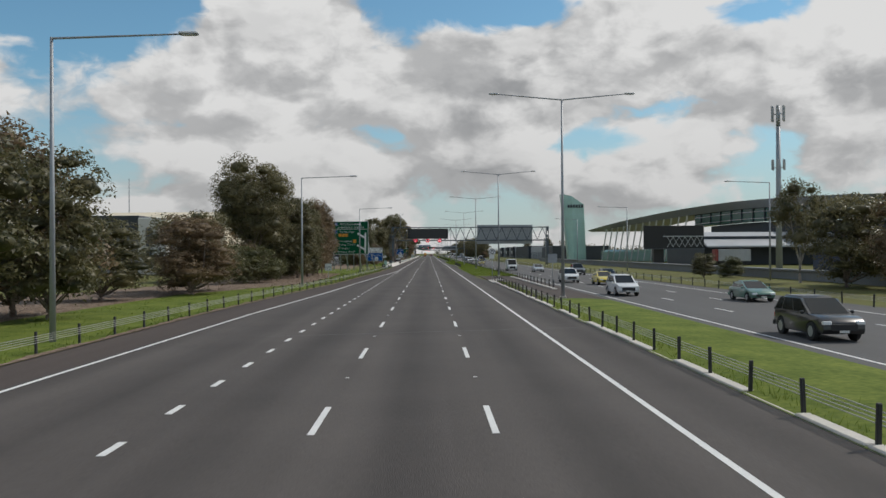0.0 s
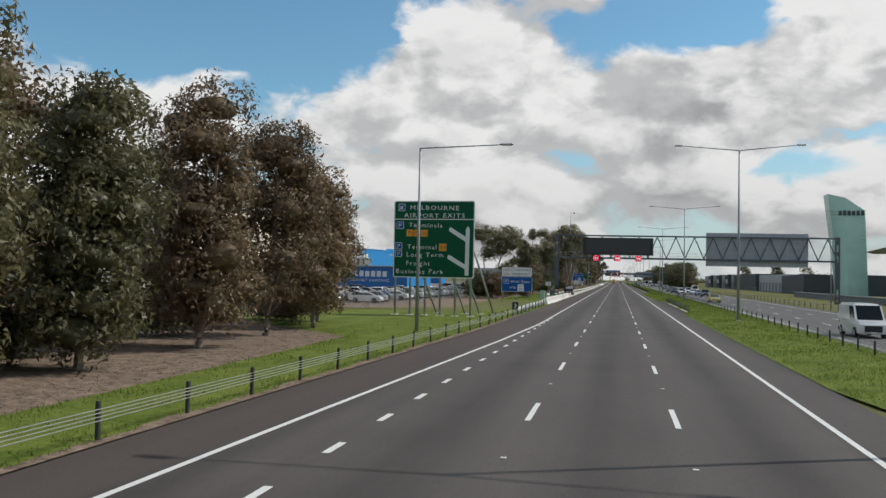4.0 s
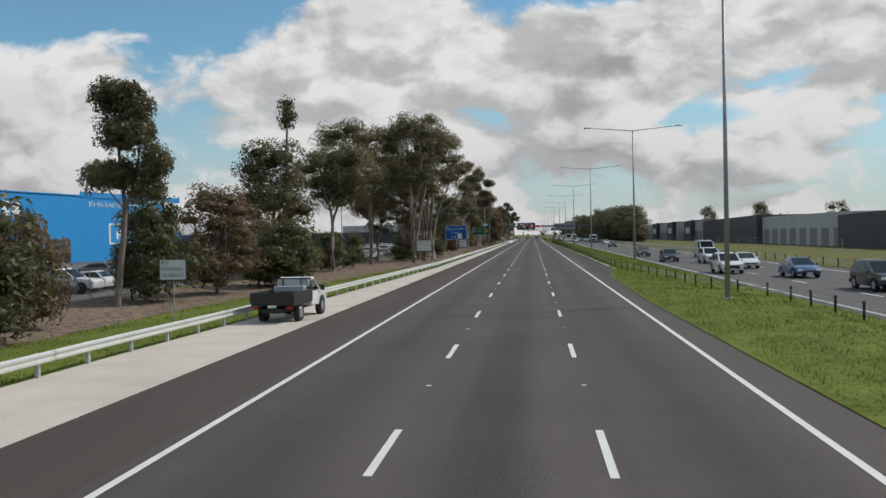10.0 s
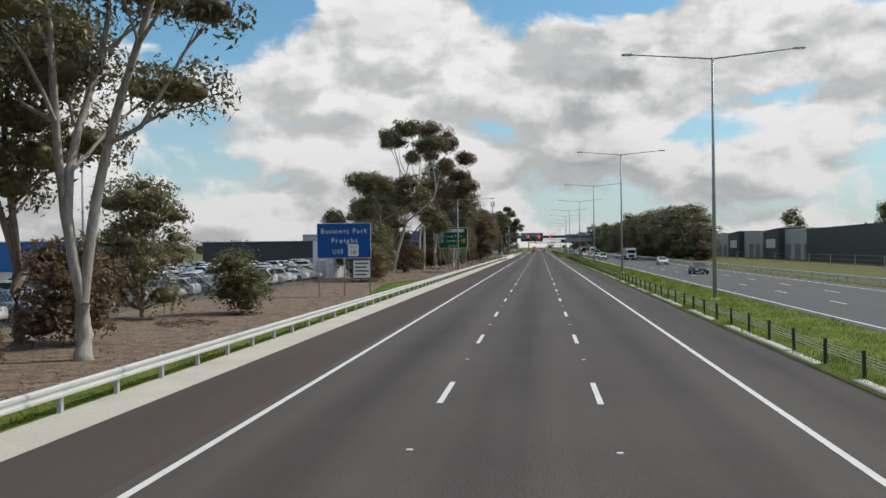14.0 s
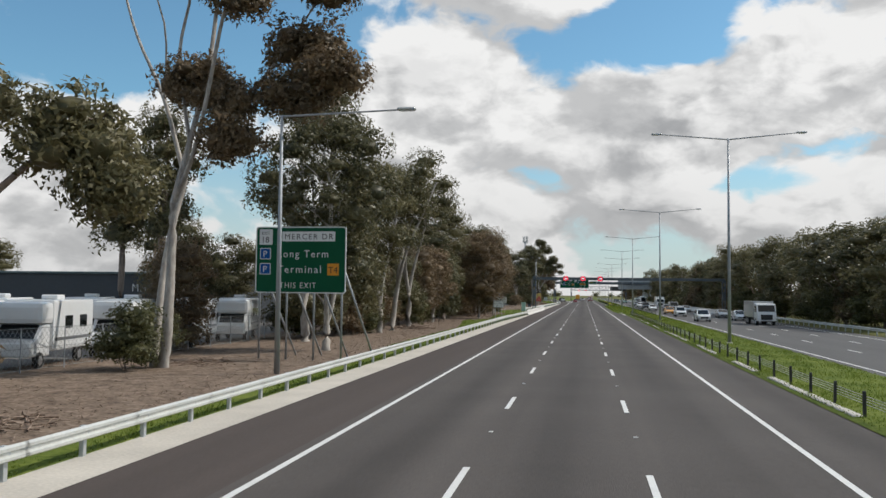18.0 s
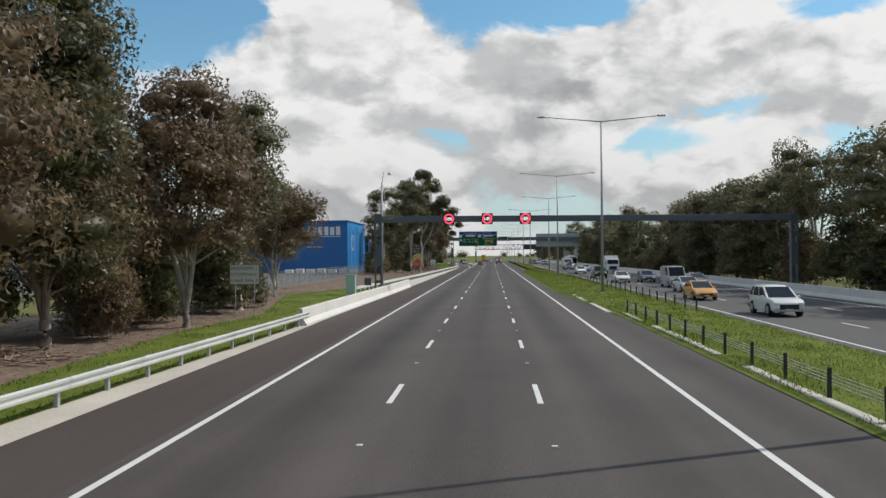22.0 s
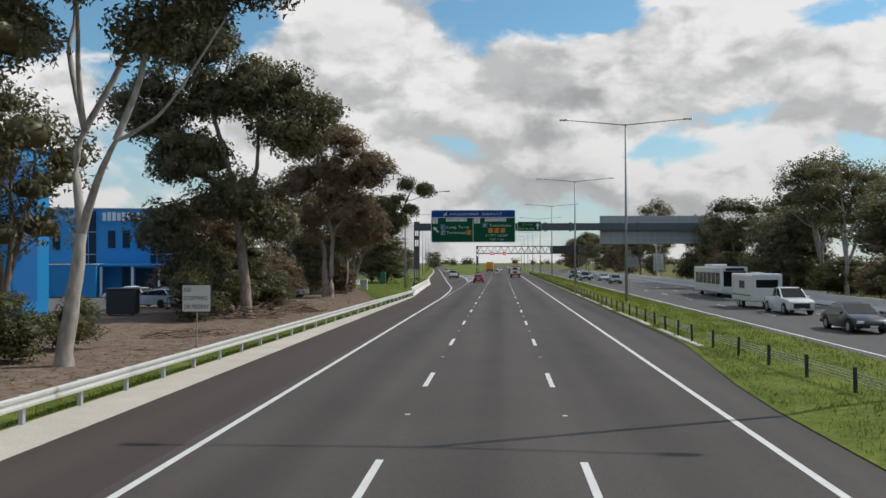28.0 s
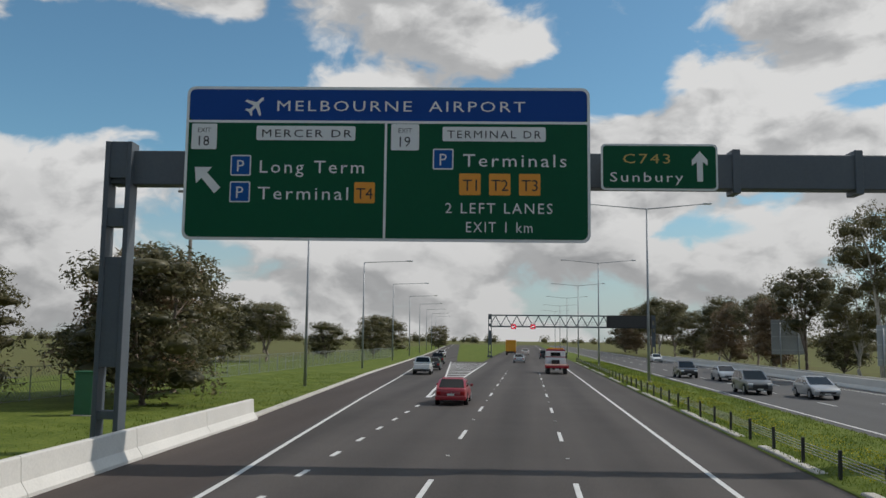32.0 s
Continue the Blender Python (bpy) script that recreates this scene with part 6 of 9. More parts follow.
part("lower_plate", rounded(-0.36, 0.28, 2.75, 3.26, 0.0, 0.03, 0.05), SIGNWHITE, ut)
second = thing("no_u_turn_sign", "sign post at the far nose of the median island", "road sign", at=(12.6, 82, 0))
part("post", rod((0, 0.05, 0), (0, 0.05, 3.4), 0.04, 0.04, 8), POLE, second)
part("sign_plate", rounded(-0.45, 0.45, 2.5, 3.4, 0.0, 0.03, 0.06), SIGNBACK, second)

# chevron marker at the rail's end
cm = thing("hazard_marker", "black hazard marker with a pale chevron at the rail end", "road sign", at=(-9.75, 185.8, 0))
mk = part("marker_panel", rounded(0, 0.62, 0.45, 1.15, 0, 0.03, 0.04), INK, cm)
part("chevron", flat_poly([(0.2, 1.0), (0.32, 1.0), (0.47, 0.8), (0.32, 0.6), (0.2, 0.6), (0.34, 0.8)], -0.006, -0.001), SIGNWHITE, mk)
part("post", box(0.26, 0.36, 0.03, 0.1, 0, 1.1), POLE, cm)

# welcome sign
wl = thing("welcome_sign", "tall painted welcome sign with ochre and red hills", "welcome sign", at=(-13.85, 714.6, 0))
board = part("board", rounded(0, 1.55, 1.5, 5.2, 0, 0.10, 0.03), mat("welcome_dark", (0.05, 0.04, 0.032), 0.6, var=0.2), wl)
OCHRE, REDHILL = mat("ochre_paint", (0.45, 0.33, 0.10), 0.6, var=0.12), mat("red_paint", (0.42, 0.075, 0.05), 0.6, var=0.12)
part("ochre_hill", flat_poly([(0.01, 1.51), (1.54, 1.51), (1.54, 3.85), (1.2, 4.0), (0.75, 3.95), (0.35, 3.72), (0.01, 3.5)], -0.008, 0.0), OCHRE, board)
part("red_hill", flat_poly([(0.01, 1.52), (1.54, 1.52), (1.52, 2.15), (1.3, 2.75), (1.0, 3.02), (0.7, 2.92), (0.4, 2.55), (0.12, 2.05), (0.01, 1.8)], -0.016, -0.008), REDHILL, board)
plane_icon(board, 0.55, 3.4, 0.16, INK, -0.012, 70)
words(board, "You are in", 0.775, 4.86, 0.15, SIGNWHITE, -0.01, "CENTER")
words(board, "Wurundjeri Country", 0.775, 4.6, 0.15, SIGNWHITE, -0.01, "CENTER", width=1.3)
words(board, "Welcome", 0.775, 4.22, 0.21, SIGNWHITE, -0.01, "CENTER")
for z in (2.12, 1.95):
    part("text_bar", box(0.4, 1.15, -0.026, -0.018, z, z + 0.07), mat("faded_text", (0.7, 0.3, 0.28), 0.6), board)
for x in (0.25, 1.3):
    part("post", box(x - 0.06, x + 0.06, 0.02, 0.09, -0.1, 1.5, 0.01), mat("timber_post", (0.42, 0.36, 0.28), 0.8, var=0.2), wl)

# ---------------------------------------------------------------- gantries
RED_LED = mat("red_led", (1.0, 0.05, 0.10), 0.4, emit=2.2, var=0.0)
WHITE_LED = mat("white_led", (1.0, 1.0, 1.0), 0.4, emit=1.3, var=0.0)
YELLOW_MARK = mat("yellow_marking", (0.65, 0.50, 0.04), 0.5)


def speed_sign(parent, x, z, s=1.0, y=0.0):
    p = part("speed_display", rounded(x - s / 2, x + s / 2, z - s / 2, z + s / 2, y - 0.22, y, 0.03), DARK, parent)
    bm = bmesh.new()
    for i in range(36):
        a0, a1 = 2 * math.pi * i / 36, 2 * math.pi * (i + 1) / 36
        v = [bm.verts.new((x + r * s * math.cos(a), y - 0.228, z + r * s * math.sin(a))) for r, a in ((0.36, a0), (0.455, a0), (0.455, a1), (0.36, a1))]
        bm.faces.new(v)
    part("red_ring", bm, RED_LED, p)
    words(p, "100", x, z - 0.155 * s, 0.33 * s, WHITE_LED, y - 0.23, "CENTER", 0.0, 1.0, width=0.52 * s)
    return p


def lattice_column(parent, x, y, h, w=0.75, d=0.55, name="column"):
    c = part(name, box(x - w / 2, x - w / 2 + 0.16, y - d / 2, y + d / 2, 0, h, 0.015), GANTRY, parent)
    part("flange", box(x + w / 2 - 0.16, x + w / 2, y - d / 2, y + d / 2, 0, h, 0.015), GANTRY, c)
    for z0, z1 in ((0.0, 0.45), (1.0, 1.25), (2.6, h * 0.62), (h * 0.72, h * 0.78), (h * 0.88, h)):
        part("web", box(x - w / 2 + 0.16, x + w / 2 - 0.16, y - d / 2 + 0.05, y + d / 2 - 0.05, z0, z1), GANTRY, c)
    part("base_plate", box(x - w / 2 - 0.2, x + w / 2 + 0.2, y - d / 2 - 0.2, y + d / 2 + 0.2, 0.0, 0.06, 0.01), GANTRY, c)
    for sx in (-1, 1):
        part("gusset", flat_poly([(x + sx * w / 2, 0.06), (x + sx * (w / 2 + 0.2), 0.06), (x + sx * w / 2, 0.75)], y - 0.02, y + 0.02), GANTRY, c)
    return c


def truss_gantry(name, label, y, x0, x1, zb, zt, pitch, vms, backs, signs, speed, mark=True):
    g = thing(name, label, "gantry", "gantries over the road", at=(0, y, 0))
    for x in (x0, x1):
        if x is not None:
            lattice_column(g, x, 0, zt + 0.1)
    a, b = x0 if x0 is not None else -8, x1
    part("bottom_chord", box(a, b, -0.16, 0.16, zb, zb + 0.32, 0.02), GANTRY, g)
    part("top_chord", box(a, b, -0.16, 0.16, zt - 0.26, zt, 0.02), GANTRY, g)
    n = round((b - a) / pitch)
    p = (b - a) / n
    for i in range(n):
        u = a + i * p
        part("diagonal", bar((u, 0, zb + 0.3), (u + p / 2, 0, zt - 0.24), 0.14, 0.16), GANTRY, g)
        part("diagonal", bar((u + p / 2, 0, zt - 0.24), (u + p, 0, zb + 0.3), 0.14, 0.16), GANTRY, g)
    hand = part("walkway", box(a, b, 0.2, 0.95, zb + 0.12, zb + 0.18), GANTRY, g)
    for z in (zb + 0.65, zb + 1.15):
        part("handrail", box(a, b, 0.92, 0.96, z, z + 0.04), STEEL, hand)
    for i in range(int((b - a) / 1.5)):
        part("handrail_post", box(a + 1.5 * i, a + 1.5 * i + 0.04, 0.92, 0.96, zb + 0.18, zb + 1.18), STEEL, hand)
    for vx0, vx1, vz0, vz1 in vms:
        v = part("message_board", box(vx0, vx1, -1.0, -0.2, vz0, vz1, 0.03), DARK, g)
        part("display", box(vx0 + 0.6, vx1 - 0.6, -1.012, -1.002, vz0 + 0.25, vz1 - 0.2), mat("display_glass", (0.032, 0.032, 0.034), 0.35, var=0.1), v)
        for i in range(9):
            u = vx0 + 0.9 + i * (vx1 - vx0 - 1.8) / 8
            part("bracket", box(u - 0.05, u + 0.05, -0.18, -0.02, zb + 0.2, vz0 + 0.02), GANTRY, v)
    for bx0, bx1, bz0, bz1 in backs:
        s = part("sign_back", box(bx0, bx1, 0.45, 0.52, bz0, bz1, 0.01), SIGNBACK, g)
        k = round((bx1 - bx0) / 1.1)
        for i in range(k + 1):
            u = bx0 + 0.05 + i * (bx1 - bx0 - 0.1) / k
            part("stiffener", box(u - 0.025, u + 0.025, 0.39, 0.45, bz0, bz1), STEEL, s)
        for i in range(6):
            z = bz0 + 0.15 + i * (bz1 - bz0 - 0.3) / 5
            part("stiffener", box(bx0, bx1, 0.41, 0.448, z - 0.02, z + 0.02), STEEL, s)
    for x in speed:
        speed_sign(g, x, zb + 0.14, 1.02, -0.2)
    return g


g1 = truss_gantry("sign_gantry", "dark steel truss gantry with message board and lit speed signs", 254.3, -10.25, 37.0, 7.15, 11.35, 3.1, [(-5.8, 6.3, 7.85, 10.85)], [(15.4, 32.4, 6.2, 12.0)], [], (-3.45, 0.2, 3.85))
words(g1, "M2", -9.75, 7.25, 0.16, YELLOW_MARK, -0.17)
words(g1, "202F", -9.25, 7.25, 0.16, SIGNWHITE, -0.17)
lad = part("ladder_cage", rod((-11.1, 0.0, 2.6), (-11.1, 0.0, 9.1), 0.02, 0.02, 5), GANTRY, g1)
for i in range(7):
    a = math.pi * (0.5 + i / 6)
    part("cage_bar", rod((-11.1 + 0.42 * math.cos(a) + 0.1, 0.42 * math.sin(a), 2.6), (-11.1 + 0.42 * math.cos(a) + 0.1, 0.42 * math.sin(a), 9.1), 0.016, 0.016, 4), GANTRY, lad)
for z in (2.7, 4.6, 6.6, 8.2, 9.0):
    part("cage_hoop", box(-11.45, -10.7, -0.42, 0.42, z, z + 0.05), GANTRY, lad)
part("control_box", box(-11.4, -10.7, -0.4, 0.3, 0.6, 1.5, 0.02), GANTRY, g1)
mastp = part("camera_mast", rod((-7.9, 0.3, 11.3), (-7.9, 0.3, 14.6), 0.08, 0.06, 8), POLE, g1)
part("camera_arm", rod((-7.9, 0.3, 14.6), (-7.85, 0.3, 15.4), 0.03, 0.03, 6), POLE, mastp)
part("camera", box(-7.5, -7.1, 0.15, 0.45, 15.1, 15.35, 0.05), SIGNWHITE, mastp)

g2 = thing("speed_gantry", "slim dark steel gantry with three lit speed signs", "gantry", "gantries over the road", at=(0, 640, 0))
lattice_column(g2, -10.02, 0, 7.5, 0.7, 0.5)
lattice_column(g2, 29.5, 0, 7.2, 0.7, 0.5)
part("beam", box(-10.3, 29.8, -0.2, 0.2, 6.7, 7.28, 0.02), GANTRY, g2)
for x in (-3.35, 0.25, 3.85):
    speed_sign(g2, x, 6.98, 1.02, -0.2)
words(g2, "M2", -9.5, 7.0, 0.17, YELLOW_MARK, -0.21)
words(g2, "206F", -9.05, 7.0, 0.17, YELLOW_MARK, -0.21)
cp = part("camera_mast", rod((-9.65, 0.3, 0.0), (-9.65, 0.3, 10.5), 0.09, 0.08, 8), POLE, g2)
part("camera_arm", rod((-9.6, 0.3, 10.5), (-9.5, 0.3, 11.5), 0.03, 0.03, 6), POLE, cp)
part("camera", box(-9.1, -8.75, 0.15, 0.4, 11.2, 11.45, 0.05), SIGNWHITE, cp)
part("control_box", box(-11.3, -10.7, -0.4, 0.3, 0.8, 1.5, 0.02), GANTRY, g2)

g3 = thing("overhead_sign_gantry", "dark steel gantry carrying green airport exit signs", "gantry", "gantries over the road", at=(0, 840, 0))
lattice_column(g3, -12.35, 0, 9.7, 0.85, 0.6)
lattice_column(g3, 34.8, 0, 9.4, 0.85, 0.6)
part("beam", box(-12.65, 35.1, -0.1, 0.5, 8.35, 9.45, 0.03), GANTRY, g3)
for x in (7.0, 10.8, 21.0):
    part("splice", box(x, x + 0.25, -0.16, 0.56, 8.2, 9.6, 0.02), GANTRY, g3)
ap = plate(g3, -10.5, 2.52, 6.56, 11.45, GREEN, 0.09, y=-0.45, r=0.25)
part("blue_header", rounded(-10.4, 2.42, 10.35, 11.35, -0.462, -0.45, 0.16), NAVY, ap)
part("divider", box(-10.42, 2.44, -0.466, -0.452, 10.28, 10.36), SIGNWHITE, ap)
part("divider", box(-4.06, -3.98, -0.466, -0.452, 6.64, 10.28), SIGNWHITE, ap)
yf = -0.48
plane_icon(ap, -8.25, 10.84, 0.36, SIGNWHITE, yf)
words(ap, "MELBOURNE", -7.6, 10.66, 0.37, SIGNWHITE, yf, width=4.35)
words(ap, "AIRPORT", -2.65, 10.66, 0.37, SIGNWHITE, yf, width=3.1)
exit_tile(ap, -10.3, 9.42, 0.82, 0.82, "18", yf)
exit_tile(ap, -3.85, 9.42, 0.9, 0.84, "19", yf)
for x0, x1, s, lx, w in ((-8.2, -5.0, "MERCER DR", -8.05, 2.9), (-2.2, 1.1, "TERMINAL DR", -2.05, 3.0)):
    tl = part("name_tile", rounded(x0, x1, 9.72, 10.18, yf, yf + 0.01, 0.06), SIGNWHITE, ap)
    words(tl, s, lx, 9.82, 0.27, INK, yf - 0.006, width=w)
p_tile(ap, -9.0, 8.58, 0.66, yf)
words(ap, "Long Term", -8.1, 8.68, 0.44, SIGNWHITE, yf, width=3.35)
p_tile(ap, -9.0, 7.74, 0.66, yf)
words(ap, "Terminal", -8.1, 7.84, 0.44, SIGNWHITE, yf, width=2.9)
t_tile(ap, -5.0, 7.74, 0.66, "T4", yf)
part("exit_arrow", flat_poly([(-10.15, 8.85), (-9.6, 8.85), (-9.75, 8.68), (-9.3, 8.2), (-9.5, 8.02), (-9.92, 8.5), (-10.1, 8.34)], yf, yf + 0.01), SIGNWHITE, ap)
p_tile(ap, -2.5, 8.82, 0.66, yf)
words(ap, "Terminals", -1.55, 8.92, 0.44, SIGNWHITE, yf, width=3.3)
for i, s in enumerate(("T1", "T2", "T3")):
    t_tile(ap, -1.65 + 0.95 * i, 8.02, 0.68, s, yf)
words(ap, "2 LEFT LANES", -2.1, 7.45, 0.36, SIGNWHITE, yf, width=3.4)
words(ap, "EXIT 1 km", -1.45, 6.86, 0.36, SIGNWHITE, yf, width=2.1)
ap.matrix_basis = Matrix.Translation((2.52, 0, 0)) @ Matrix.Diagonal((0.975, 1, 1, 1)) @ Matrix.Translation((-2.52, 0, 0))
sb = plate(g3, 2.85, 6.45, 8.22, 9.68, GREEN, 0.06, y=-0.45, r=0.14)
words(sb, "C743", 3.5, 9.06, 0.33, mat("route_yellow", (0.50, 0.36, 0.10), 0.45), yf, width=1.45)
words(sb, "Sunbury", 3.1, 8.48, 0.33, SIGNWHITE, yf, width=2.25)
part("ahead_arrow", flat_poly([(5.8, 8.5), (5.98, 8.5), (5.98, 9.12), (6.13, 9.0), (6.13, 9.18), (5.89, 9.45), (5.65, 9.18), (5.65, 9.0), (5.8, 9.12)], yf, yf + 0.01), SIGNWHITE, sb)
bk = part("sign_back", box(15.5, 32.4, 0.75, 0.82, 6.3, 10.6, 0.01), SIGNBACK, g3)
for i in range(17):
    u = 15.55 + i * 1.05
    part("stiffener", box(u - 0.025, u + 0.025, 0.69, 0.75, 6.3, 10.6), STEEL, bk)
for i in range(6):
    z = 6.45 + i * 0.8
    part("stiffener", box(15.5, 32.4, 0.70, 0.748, z - 0.02, z + 0.02), STEEL, bk)
truss_gantry("sign_gantry", "distant dark truss gantry over the freeway", 990, -7.4, 26.0, 6.3, 8.9, 2.2, [(16.5, 25.5, 6.3, 8.9)], [], [], (-2.5, 1.5))

# the gantries stand a little askew, their far ends further along the road
for g_, turn_ in ((g1, 4.5), (g2, 4.5), (g3, 4.5)):
    g_.matrix_basis = pose(0, g_.location.y, 0, 0, 0, turn_)

# roadside cabinets
for x, y, col, h in ((-12.2, 248.2, (0.34, 0.50, 0.44), 1.35), (-12.0, 635.7, (0.36, 0.52, 0.46), 1.8), (-17.4, 821, (0.50, 0.53, 0.50), 1.3), (-19.0, 850, (0.03, 0.14, 0.07), 1.9)):
    c = thing("roadside_cabinet", "pale green metal roadside equipment cabinet" if col[1] > 0.2 else "dark green metal equipment cabinet on grass", "equipment cabinet", at=(x, y, 0))
    m_ = mat("cabinet_paint", col, 0.5, var=0.1)
    part("body", box(-0.42, 0.42, -0.3, 0.3, 0.0, h, 0.02), m_, c)
    part("lid", box(-0.47, 0.47, -0.35, 0.35, h, h + 0.08, 0.02), m_, c)
    part("door", box(-0.36, 0.36, -0.315, -0.30, 0.12, h - 0.1, 0.005), m_, c)
    part("plinth", box(-0.5, 0.5, -0.38, 0.38, -0.05, 0.06, 0.01), CONCRETE, c)

# ---------------------------------------------------------------- vehicles
GLASS = mat("car_glass", (0.010, 0.012, 0.013), 0.10, spec=0.35, var=0.1)
TYRE = mat("tyre_rubber", (0.02, 0.02, 0.02), 0.85, var=0.2)
RIM = mat("wheel_rim", (0.42, 0.43, 0.44), 0.35, 0.7, var=0.1)
TRIM = mat("black_trim", (0.022, 0.022, 0.023), 0.6, var=0.2)
TAIL = mat("tail_lamp", (0.35, 0.01, 0.012), 0.2, var=0.1)
HEAD = mat("head_lamp", (0.75, 0.77, 0.78), 0.12, var=0.05)
PLATE = mat("number_plate", (0.65, 0.65, 0.62), 0.5, var=0.05)
PAINTS = {n: mat("paint_" + n, c, 0.3, 0.15 if n not in ("white", "red", "yellow") else 0.0, coat=0.6, var=0.04) for n, c in {
    "white": (0.72, 0.73, 0.73), "silver": (0.42, 0.43, 0.44), "grey": (0.13, 0.135, 0.14), "black": (0.018, 0.018, 0.02), "red": (0.32, 0.010, 0.022), "blue": (0.03, 0.09, 0.22), "navy": (0.015, 0.022, 0.05),
    "yellow": (0.72, 0.55, 0.06), "orange": (0.75, 0.33, 0.02), "green": (0.10, 0.20, 0.16), "sky": (0.10, 0.35, 0.55), "beige": (0.40, 0.36, 0.29)}.items()}
SPECS = {  # length, width, height, belt, hood, cabin base (rear, front), roof (rear, front), wheel radius
    "sedan": (4.70, 1.80, 1.44, 0.92, 0.80, (-1.85, 1.25), (-0.90, 0.0), 0.33),
    "hatch": (4.25, 1.78, 1.49, 0.93, 0.84, (-2.02, 1.30), (-1.35, 0.05), 0.32),
    "suv": (4.65, 1.86, 1.68, 1.02, 0.97, (-2.22, 1.25), (-1.72, 0.10), 0.37),
    "ute": (5.30, 1.88, 1.80, 1.10, 1.05, (-0.75, 1.30), (-0.62, 0.35), 0.39),
    "van": (5.30, 1.95, 2.25, 1.15, 1.10, (-2.62, 1.95), (-2.58, 1.15), 0.35),
}


def wheel(parent, x, y, r, w=0.22, rim=True):
    s = 1 if x > 0 else -1
    t = part("wheel", rod((x - w / 2 * s, y, r), (x + w / 2 * s, y, r), r, r, 16), TYRE, parent)
    if rim:
        part("rim", rod((x + (w / 2 - 0.02) * s, y, r), (x + (w / 2 + 0.008) * s, y, r), r * 0.64, r * 0.58, 12), RIM, t)
    return t


def quad_part(name, pts, material, parent, out=0.006, label=""):
    """A thin pane on four corners, lifted a little off its bed."""
    p = [Vector(q) for q in pts]
    n = (p[1] - p[0]).cross(p[3] - p[0]).normalized()
    bm = bmesh.new()
    a = [bm.verts.new(q + n * out) for q in p]
    b = [bm.verts.new(q - n * 0.01) for q in p]
    bm.faces.new(a)
    bm.faces.new(b[::-1])
    k = len(p)
    for i in range(k):
        bm.faces.new((a[(i + 1) % k], a[i], b[i], b[(i + 1) % k]))
    return part(name, bm, material, parent, label)


def smooth(ob, angle=0.75):
    """Rounded shading but for the true edges."""
    ob.data.polygons.foreach_set("use_smooth", [True] * len(ob.data.polygons))
    ob.data.set_sharp_from_angle(angle=angle)
    return ob


def car(kind, paint, label, category=None, group="", simple=False):
    """A car that points up the y axis, at the origin."""
    L, W, H, belt, hood, (cr, cf), (rr, rf), wr = SPECS[kind]
    pm = PAINTS[paint]
    t = thing("car" if kind in ("sedan", "hatch", "suv") else {"ute": "pickup", "van": "van"}[kind], label, category or "car", group)
    h = L / 2
    ya, yf = -h + 0.95 if kind != "van" else -h + 1.05, h - 0.88
    zb, zc = wr * 0.85, wr * 0.98
    rear_z = belt + 0.03 if kind not in ("sedan",) else belt + 0.04

    def arch(yc):
        return [(yc + (wr + 0.055) * math.cos(a), zc + (wr + 0.055) * math.sin(a)) for a in (math.pi * (1 - i / 8) for i in range(9))]

    low = [(-h + 0.06, zb + 0.05)] + [p for p in arch(ya) if p[1] > zb - 0.02] + [(ya + wr + 0.06, zb - 0.04), (yf - wr - 0.06, zb - 0.04)] + [p for p in arch(yf) if p[1] > zb - 0.02] + [(h - 0.10, zb)]
    top = [(h, zb + 0.18), (h - 0.03, hood - 0.20), (h - 0.22, hood - 0.06), (cf + 0.45, hood + 0.02), (cf, belt)]
    if kind == "ute":
        top += [(cr, belt), (cr - 0.02, belt + 0.02), (-h + 0.05, belt + 0.02), (-h, belt - 0.05), (-h, zb + 0.25)]
    else:
        top += [(cr, belt), (-h + 0.10, rear_z - (0.02 if kind == "sedan" else 0.0)), (-h + 0.01, rear_z - 0.16), (-h, zb + 0.25)]
    body = extrude_x(low + top, -W / 2, W / 2, lambda z: 0.05 * max(0, (z - 0.6)) / 0.5 + 0.03 * max(0, 0.45 - z) / 0.3, 0.06)
    for v in body.verts:
        k = abs(v.co.y) / h
        v.co.x *= 1 - 0.13 * max(0.0, k - 0.55) ** 1.6 / 0.28
    bd = smooth(part("body", body, pm, t))
    # cabin: tapered block in body colour with panes on it
    hb, hr = W / 2 - 0.06, W / 2 - (0.20 if kind not in ("van",) else 0.12)
    zt = H
    base = [(-hb, cr, belt - 0.02), (hb, cr, belt - 0.02), (hb, cf, belt - 0.02), (-hb, cf, belt - 0.02)]
    roof = [(-hr, rr, zt), (hr, rr, zt), (hr, rf, zt), (-hr, rf, zt)]
    bm = bmesh.new()
    vb, vt = [bm.verts.new(p) for p in base], [bm.verts.new(p) for p in roof]
    bm.faces.new(vt)
    for i in range(4):
        bm.faces.new((vb[i], vb[(i + 1) % 4], vt[(i + 1) % 4], vt[i]))
    bm.faces.new(vb[::-1])
    bmesh.ops.bevel(bm, geom=[e for e in bm.edges if e.verts[0].co.z > belt and e.verts[1].co.z > belt], offset=0.13, segments=3, affect="EDGES", clamp_overlap=True)
    smooth(part("roof", bm, pm, bd))
    B, R = [Vector(p) for p in base], [Vector(p) for p in roof]

    def pane(name, a, b, c, d, u0, u1, v0, v1):
        def at(u, v):
            return (a.lerp(b, u)).lerp(d.lerp(c, u), v)
        quad_part(name, [at(u0, v0), at(u1, v0), at(u1, v1), at(u0, v1)], GLASS, t)

    pane("windscreen", B[2], B[3], R[3], R[2], 0.06, 0.94, 0.06, 0.90)
    pane("rear_window", B[0], B[1], R[1], R[0], 0.08, 0.92, 0.22 if kind != "sedan" else 0.08, 0.88)
    cuts = [(0.05, 0.48), (0.52, 0.95)] if kind != "van" else [(0.70, 0.97)]
